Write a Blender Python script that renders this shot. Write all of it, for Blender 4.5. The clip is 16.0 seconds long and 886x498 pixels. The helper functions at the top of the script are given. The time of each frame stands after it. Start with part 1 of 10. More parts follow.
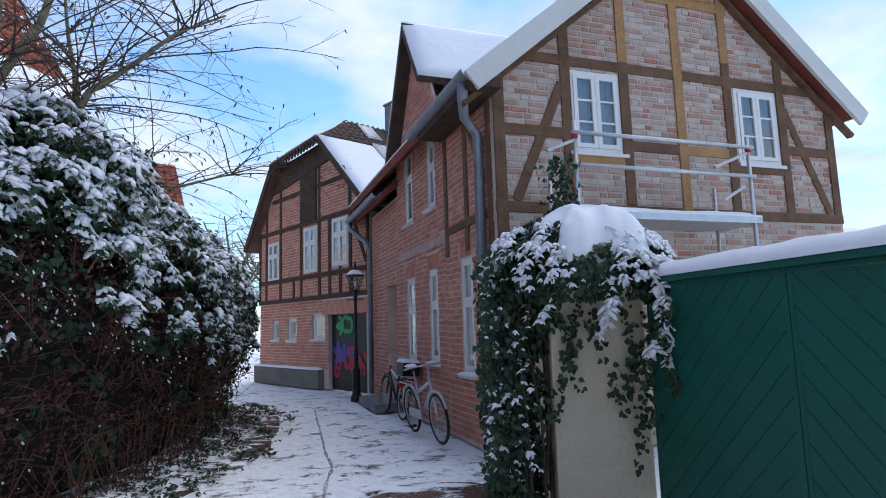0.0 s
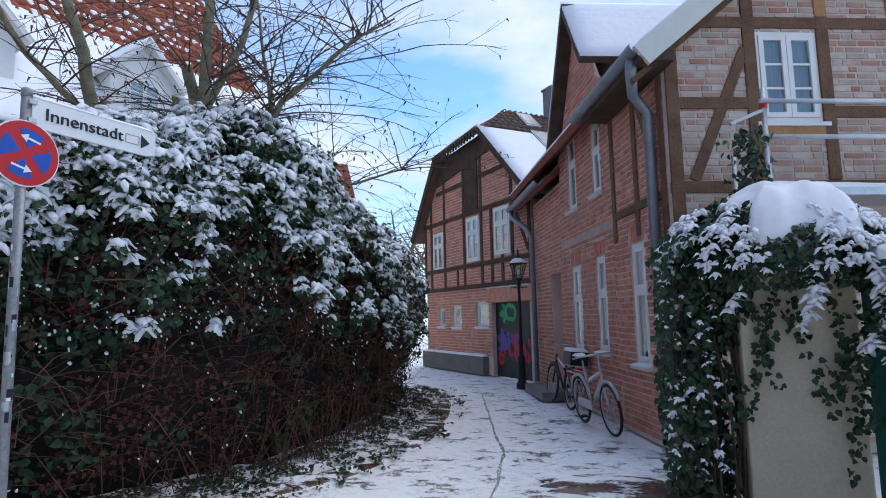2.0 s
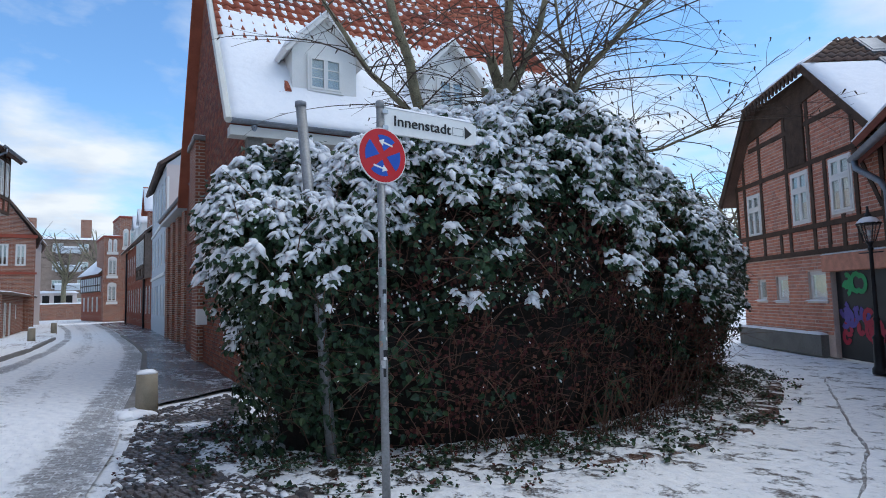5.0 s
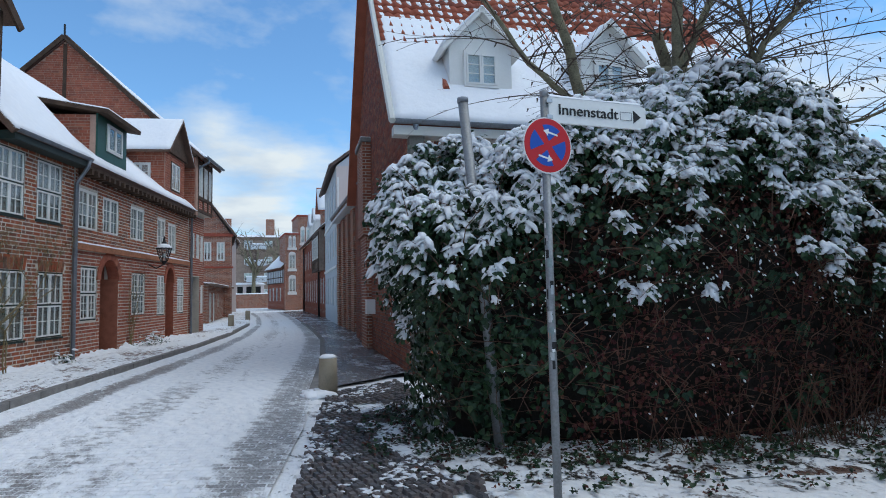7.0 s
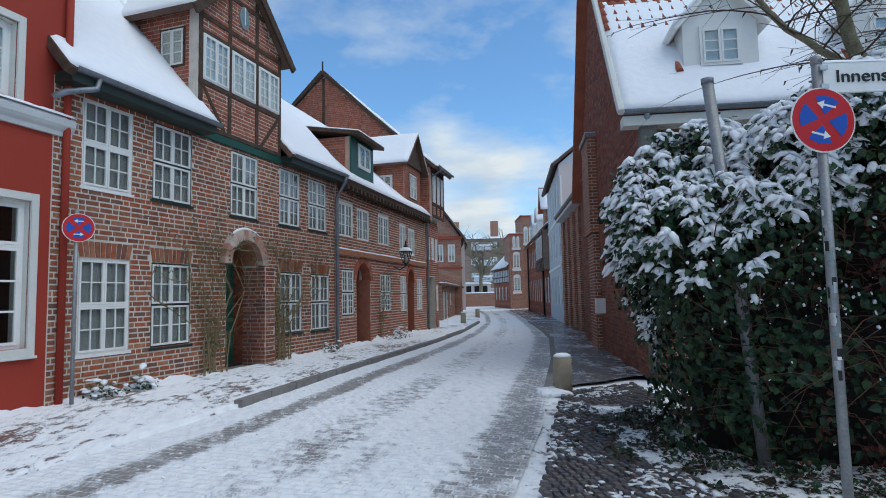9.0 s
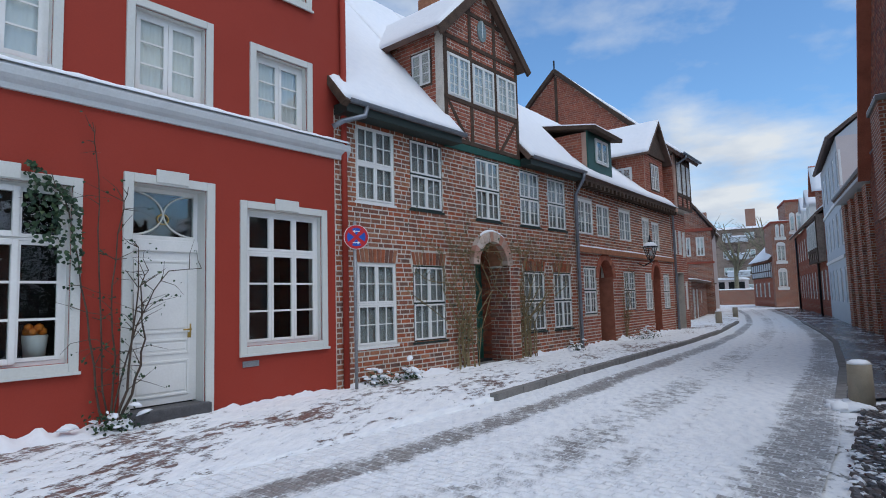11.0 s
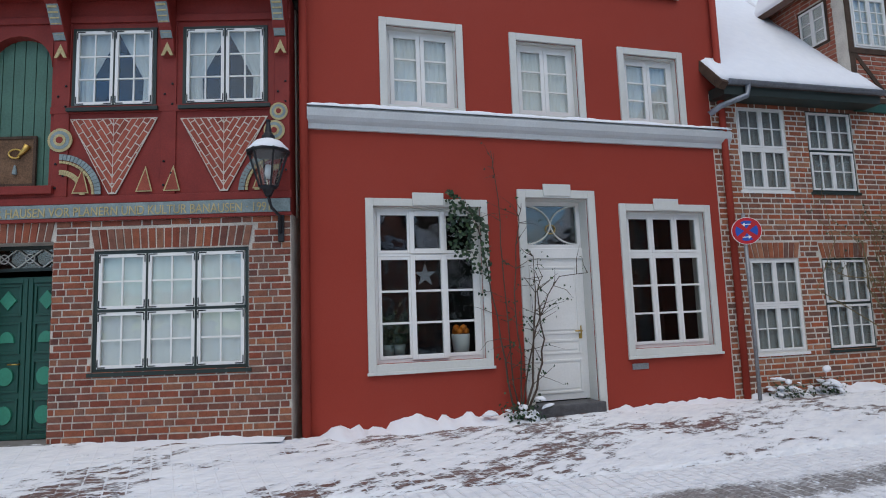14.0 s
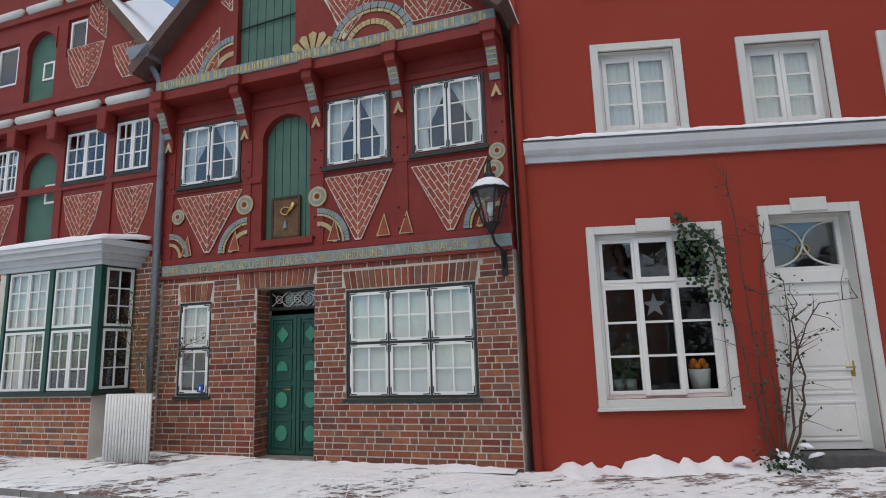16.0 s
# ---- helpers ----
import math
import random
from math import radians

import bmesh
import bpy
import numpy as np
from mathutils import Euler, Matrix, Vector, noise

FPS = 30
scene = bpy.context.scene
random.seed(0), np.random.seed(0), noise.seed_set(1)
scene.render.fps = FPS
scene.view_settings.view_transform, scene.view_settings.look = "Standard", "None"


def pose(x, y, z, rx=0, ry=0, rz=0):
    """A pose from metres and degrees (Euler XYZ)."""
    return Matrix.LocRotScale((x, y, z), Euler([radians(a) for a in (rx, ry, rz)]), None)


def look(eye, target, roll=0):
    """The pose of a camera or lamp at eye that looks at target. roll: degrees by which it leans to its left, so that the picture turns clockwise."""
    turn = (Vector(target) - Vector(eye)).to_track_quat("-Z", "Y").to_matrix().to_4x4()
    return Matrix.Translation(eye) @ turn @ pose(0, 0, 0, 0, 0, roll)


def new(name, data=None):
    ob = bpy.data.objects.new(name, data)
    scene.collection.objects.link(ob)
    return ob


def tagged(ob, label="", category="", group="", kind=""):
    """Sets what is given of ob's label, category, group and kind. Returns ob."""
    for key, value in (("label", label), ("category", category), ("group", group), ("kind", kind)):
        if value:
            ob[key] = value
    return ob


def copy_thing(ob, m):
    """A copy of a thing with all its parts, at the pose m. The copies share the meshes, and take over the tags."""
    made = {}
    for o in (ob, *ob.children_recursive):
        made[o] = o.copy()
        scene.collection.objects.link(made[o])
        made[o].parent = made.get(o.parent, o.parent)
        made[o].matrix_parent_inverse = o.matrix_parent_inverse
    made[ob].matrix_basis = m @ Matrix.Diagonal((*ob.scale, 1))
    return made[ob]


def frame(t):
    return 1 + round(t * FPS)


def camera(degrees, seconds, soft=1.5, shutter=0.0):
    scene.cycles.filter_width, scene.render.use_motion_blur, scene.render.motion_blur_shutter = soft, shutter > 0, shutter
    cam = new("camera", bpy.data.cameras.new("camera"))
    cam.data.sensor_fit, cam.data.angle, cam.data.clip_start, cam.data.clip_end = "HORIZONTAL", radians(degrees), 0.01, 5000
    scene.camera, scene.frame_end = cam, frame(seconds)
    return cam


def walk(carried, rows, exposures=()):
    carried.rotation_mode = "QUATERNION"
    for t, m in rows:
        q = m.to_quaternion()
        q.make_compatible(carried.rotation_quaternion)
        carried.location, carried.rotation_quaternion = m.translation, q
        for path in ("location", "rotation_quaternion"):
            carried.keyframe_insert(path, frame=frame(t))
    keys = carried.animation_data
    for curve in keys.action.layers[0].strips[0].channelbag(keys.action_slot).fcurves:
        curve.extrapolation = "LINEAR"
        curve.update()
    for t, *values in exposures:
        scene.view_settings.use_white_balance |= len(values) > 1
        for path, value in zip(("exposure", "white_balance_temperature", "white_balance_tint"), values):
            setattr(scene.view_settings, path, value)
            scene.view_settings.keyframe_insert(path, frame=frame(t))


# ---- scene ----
cam = camera(74.16, 16.0, soft=1.0)
PATH = [
    (0.0, pose(-0.010, 0.400, 1.600, 97.35, 1.77, 1.60)),
    (0.5, pose(-0.034, 0.399, 1.600, 97.29, 1.50, 5.04)),
    (1.0, pose(-0.060, 0.396, 1.600, 97.12, 1.26, 8.74)),
    (1.5, pose(-0.087, 0.390, 1.600, 96.88, 1.13, 12.71)),
    (2.0, pose(-0.116, 0.383, 1.600, 96.60, 1.18, 16.96)),
    (2.5, pose(-0.145, 0.373, 1.600, 96.28, 1.31, 21.39)),
    (3.0, pose(-0.174, 0.360, 1.600, 95.91, 1.25, 25.94)),
    (3.5, pose(-0.203, 0.344, 1.600, 95.52, 1.36, 30.70)),
    (4.0, pose(-0.232, 0.326, 1.600, 95.19, 1.40, 35.63)),
    (4.5, pose(-0.260, 0.304, 1.600, 94.89, 1.44, 40.65)),
    (7.0, pose(-0.346, 0.201, 1.600, 94.23, 1.23, 59.95)),
    (7.5, pose(-0.361, 0.172, 1.600, 94.08, 1.25, 64.62)),
    (8.0, pose(-0.376, 0.137, 1.600, 94.08, 1.29, 70.09)),
    (8.5, pose(-0.388, 0.099, 1.600, 94.29, 1.26, 75.83)),
    (9.0, pose(-0.395, 0.060, 1.600, 94.59, 1.19, 81.43)),
    (11.5, pose(-0.376, -0.135, 1.600, 95.06, 1.79, 109.92)),
    (12.0, pose(-0.362, -0.171, 1.600, 95.19, 2.02, 115.51)),
    (12.5, pose(-0.344, -0.205, 1.600, 95.40, 2.09, 120.95)),
    (13.0, pose(-0.322, -0.237, 1.600, 95.67, 2.09, 126.50)),
    (13.5, pose(-0.295, -0.270, 1.600, 95.99, 2.07, 132.60)),
    (14.0, pose(-0.263, -0.301, 1.600, 96.39, 2.05, 139.07)),
    (14.5, pose(-0.228, -0.329, 1.600, 96.93, 1.98, 145.54)),
    (15.0, pose(-0.193, -0.350, 1.600, 97.61, 1.89, 151.42)),
    (15.5, pose(-0.163, -0.365, 1.600, 98.66, 1.85, 156.16)),
    (16.0, pose(-0.141, -0.374, 1.600, 100.23, 1.78, 159.66)),
]
SKY_GAIN = (0.84, 1.12, 1.33, 1)
SKY_POWER = 0.125
EXPO = [(0.0, 0.60, 6400, 12), (4.5, 0.47, 6400, 9), (7.0, 0.25, 6350, 4), (9.0, 0.20, 6400, 4), (11.5, 0.11, 6500, 9), (13.0, 0.0, 6700, 9), (14.5, 0.11, 7050, 11), (16.0, 0.09, 7600, 12)]
walk(cam, PATH, exposures=EXPO)

# ---- world and light ----
SUN_DIR = Vector((0.28, 0.42, 0.86)).normalized()
world = bpy.data.worlds.new("sky")
scene.world = world
world.use_nodes = True
wn, wl = world.node_tree.nodes, world.node_tree.links
bg = wn["Background"]
sky = wn.new("ShaderNodeTexSky")
sky.sky_type, sky.sun_disc = "NISHITA", False
sky.sun_elevation = math.asin(SUN_DIR.z)
sky.sun_rotation = math.atan2(SUN_DIR.x, SUN_DIR.y)
sky.air_density, sky.dust_density, sky.ozone_density = 1.0, 0.3, 1.6
wtc = wn.new("ShaderNodeTexCoord")
wsep, wup, wdiv = wn.new("ShaderNodeSeparateXYZ"), wn.new("ShaderNodeMath"), wn.new("ShaderNodeVectorMath")
wl.new(wtc.outputs["Generated"], wsep.inputs[0])
wup.operation, wup.inputs[1].default_value = "ADD", 0.16
wl.new(wsep.outputs[2], wup.inputs[0])
wcl = wn.new("ShaderNodeMath")
wcl.operation, wcl.inputs[1].default_value = "MAXIMUM", 0.05
wl.new(wup.outputs[0], wcl.inputs[0])
wrep = wn.new("ShaderNodeCombineXYZ")
for k in range(3):
    wl.new(wcl.outputs[0], wrep.inputs[k])
wdiv.operation = "DIVIDE"
wl.new(wtc.outputs["Generated"], wdiv.inputs[0])
wl.new(wrep.outputs[0], wdiv.inputs[1])
wmap = wn.new("ShaderNodeMapping")
wmap.inputs["Scale"].default_value = (1.0, 1.0, 1.6)
wmap.inputs["Location"].default_value = (3.1, 0.7, 0.0)
wl.new(wdiv.outputs[0], wmap.inputs["Vector"])
cl = wn.new("ShaderNodeTexNoise")
cl.inputs["Scale"].default_value, cl.inputs["Detail"].default_value, cl.inputs["Roughness"].default_value = 1.15, 7.0, 0.56
wl.new(wmap.outputs["Vector"], cl.inputs["Vector"])
cr = wn.new("ShaderNodeValToRGB")
cr.color_ramp.elements[0].position, cr.color_ramp.elements[1].position = 0.43, 0.64
wl.new(cl.outputs["Fac"], cr.inputs["Fac"])
cl2 = wn.new("ShaderNodeTexNoise")
cl2.inputs["Scale"].default_value, cl2.inputs["Detail"].default_value = 2.2, 6.0
wl.new(wmap.outputs["Vector"], cl2.inputs["Vector"])
cc = wn.new("ShaderNodeValToRGB")
cc.color_ramp.elements[0].color, cc.color_ramp.elements[1].color = (3.5, 4.1, 5.1, 1), (5.3, 5.6, 6.0, 1)
cc.color_ramp.elements[0].position, cc.color_ramp.elements[1].position = 0.36, 0.6
wl.new(cl2.outputs["Fac"], cc.inputs["Fac"])
skm = wn.new("ShaderNodeMix")
skm.data_type = "RGBA"
sat = wn.new("ShaderNodeMix")
sat.data_type, sat.blend_type = "RGBA", "MULTIPLY"
sat.inputs[0].default_value = 1.0
wl.new(sky.outputs["Color"], sat.inputs[6])
sat.inputs[7].default_value = SKY_GAIN
wl.new(cr.outputs["Color"], skm.inputs[0])
wl.new(sat.outputs[2], skm.inputs[6])
wl.new(cc.outputs["Color"], skm.inputs[7])
wl.new(skm.outputs[2], bg.inputs["Color"])
bg.inputs["Strength"].default_value = SKY_POWER

sun = new("sun", bpy.data.lights.new("sun", "SUN"))
sun.data.energy, sun.data.angle, sun.data.color = 1.25, radians(60), (1.0, 0.95, 0.89)
sun.matrix_world = look(SUN_DIR * 60, (0, 0, 0))


# ---- materials ----
def mat(name, base, rough=0.7, metal=0.0, vary=0.12, scale=3.0, fine=40.0, bump=0.15, spec=0.4, tint=None, island=False, coat=0.0, stain=0.0, dist=0.01):
    """A painted, plastered or natural surface: base colour, two scales of variation and fine relief, at real size."""
    m = bpy.data.materials.new(name)
    m.use_nodes = True
    n, l = m.node_tree.nodes, m.node_tree.links
    b = n["Principled BSDF"]
    tc = n.new("ShaderNodeTexCoord")
    geo = n.new("ShaderNodeNewGeometry")
    a = n.new("ShaderNodeTexNoise")
    a.inputs["Scale"].default_value, a.inputs["Detail"].default_value = scale, 5
    f = n.new("ShaderNodeTexNoise")
    f.inputs["Scale"].default_value, f.inputs["Detail"].default_value = fine, 4
    for t in (a, f):
        l.new(geo.outputs["Position"], t.inputs["Vector"])
    add = n.new("ShaderNodeMath")
    add.operation = "ADD"
    l.new(a.outputs["Fac"], add.inputs[0])
    l.new(f.outputs["Fac"], add.inputs[1])
    mr = n.new("ShaderNodeMapRange")
    mr.inputs[1].default_value, mr.inputs[2].default_value = 0.7, 1.3
    mr.inputs[3].default_value, mr.inputs[4].default_value = 1 - vary, 1 + vary
    l.new(add.outputs[0], mr.inputs[0])
    if tint or island:
        oi = n.new("ShaderNodeObjectInfo")
        ad = n.new("ShaderNodeMath")
        ad.operation = "ADD"
        fr = n.new("ShaderNodeMath")
        fr.operation = "FRACT"
        l.new(oi.outputs["Random"], ad.inputs[0])
        l.new(geo.outputs["Random Per Island"], ad.inputs[1])
        l.new(ad.outputs[0], fr.inputs[0])
        ramp = n.new("ShaderNodeValToRGB")
        ramp.color_ramp.interpolation = "LINEAR"
        cols = tint
        els = ramp.color_ramp.elements
        els[0].color = (*cols[0], 1)
        els[1].color = (*cols[-1], 1)
        for k, c in enumerate(cols[1:-1]):
            e = els.new((k + 1) / (len(cols) - 1))
            e.color = (*c, 1)
        l.new(fr.outputs[0], ramp.inputs["Fac"])
        src = ramp.outputs["Color"]
    else:
        rgb = n.new("ShaderNodeRGB")
        rgb.outputs[0].default_value = (*base, 1)
        src = rgb.outputs[0]
    mul = n.new("ShaderNodeVectorMath")
    mul.operation = "SCALE"
    l.new(src, mul.inputs[0])
    l.new(mr.outputs[0], mul.inputs["Scale"])
    out = mul.outputs[0]
    if stain:
        s = n.new("ShaderNodeTexNoise")
        s.inputs["Scale"].default_value, s.inputs["Detail"].default_value, s.inputs["Roughness"].default_value = scale * 0.5, 8, 0.7
        l.new(geo.outputs["Position"], s.inputs["Vector"])
        sr = n.new("ShaderNodeMapRange")
        sr.inputs[1].default_value, sr.inputs[2].default_value, sr.inputs[3].default_value, sr.inputs[4].default_value = 0.5, 0.72, 0.0, stain
        l.new(s.outputs["Fac"], sr.inputs[0])
        mx = n.new("ShaderNodeMix")
        mx.data_type = "RGBA"
        l.new(sr.outputs[0], mx.inputs[0])
        l.new(out, mx.inputs[6])
        mx.inputs[7].default_value = (base[0] * 0.45 + 0.05, base[1] * 0.45 + 0.05, base[2] * 0.45 + 0.05, 1)
        out = mx.outputs[2]
    l.new(out, b.inputs["Base Color"])
    b.inputs["Roughness"].default_value, b.inputs["Metallic"].default_value = rough, metal
    b.inputs["Specular IOR Level"].default_value = spec
    b.inputs["Coat Weight"].default_value = coat
    if bump:
        bp = n.new("ShaderNodeBump")
        bp.inputs["Strength"].default_value, bp.inputs["Distance"].default_value = bump, dist
        l.new(f.outputs["Fac"], bp.inputs["Height"])
        l.new(bp.outputs["Normal"], b.inputs["Normal"])
    return m


BRICKS = [(0.15, 0.042, 0.028), (0.23, 0.060, 0.034), (0.27, 0.085, 0.045), (0.19, 0.062, 0.042), (0.12, 0.050, 0.040), (0.31, 0.115, 0.06), (0.17, 0.085, 0.062), (0.25, 0.066, 0.038)]
BRICKS_OLD = [(0.25, 0.082, 0.045), (0.32, 0.108, 0.056), (0.19, 0.074, 0.050), (0.36, 0.155, 0.085), (0.26, 0.115, 0.072), (0.15, 0.080, 0.062), (0.34, 0.100, 0.048), (0.29, 0.080, 0.042)]
BRICKS_RED = [(0.31, 0.092, 0.056), (0.36, 0.115, 0.070), (0.27, 0.078, 0.050), (0.39, 0.145, 0.088), (0.24, 0.088, 0.062), (0.34, 0.105, 0.060)]
BRICKS_PALE = [(0.42, 0.30, 0.24), (0.40, 0.21, 0.15), (0.50, 0.42, 0.36), (0.45, 0.36, 0.30), (0.38, 0.16, 0.11), (0.52, 0.45, 0.40), (0.36, 0.24, 0.19)]
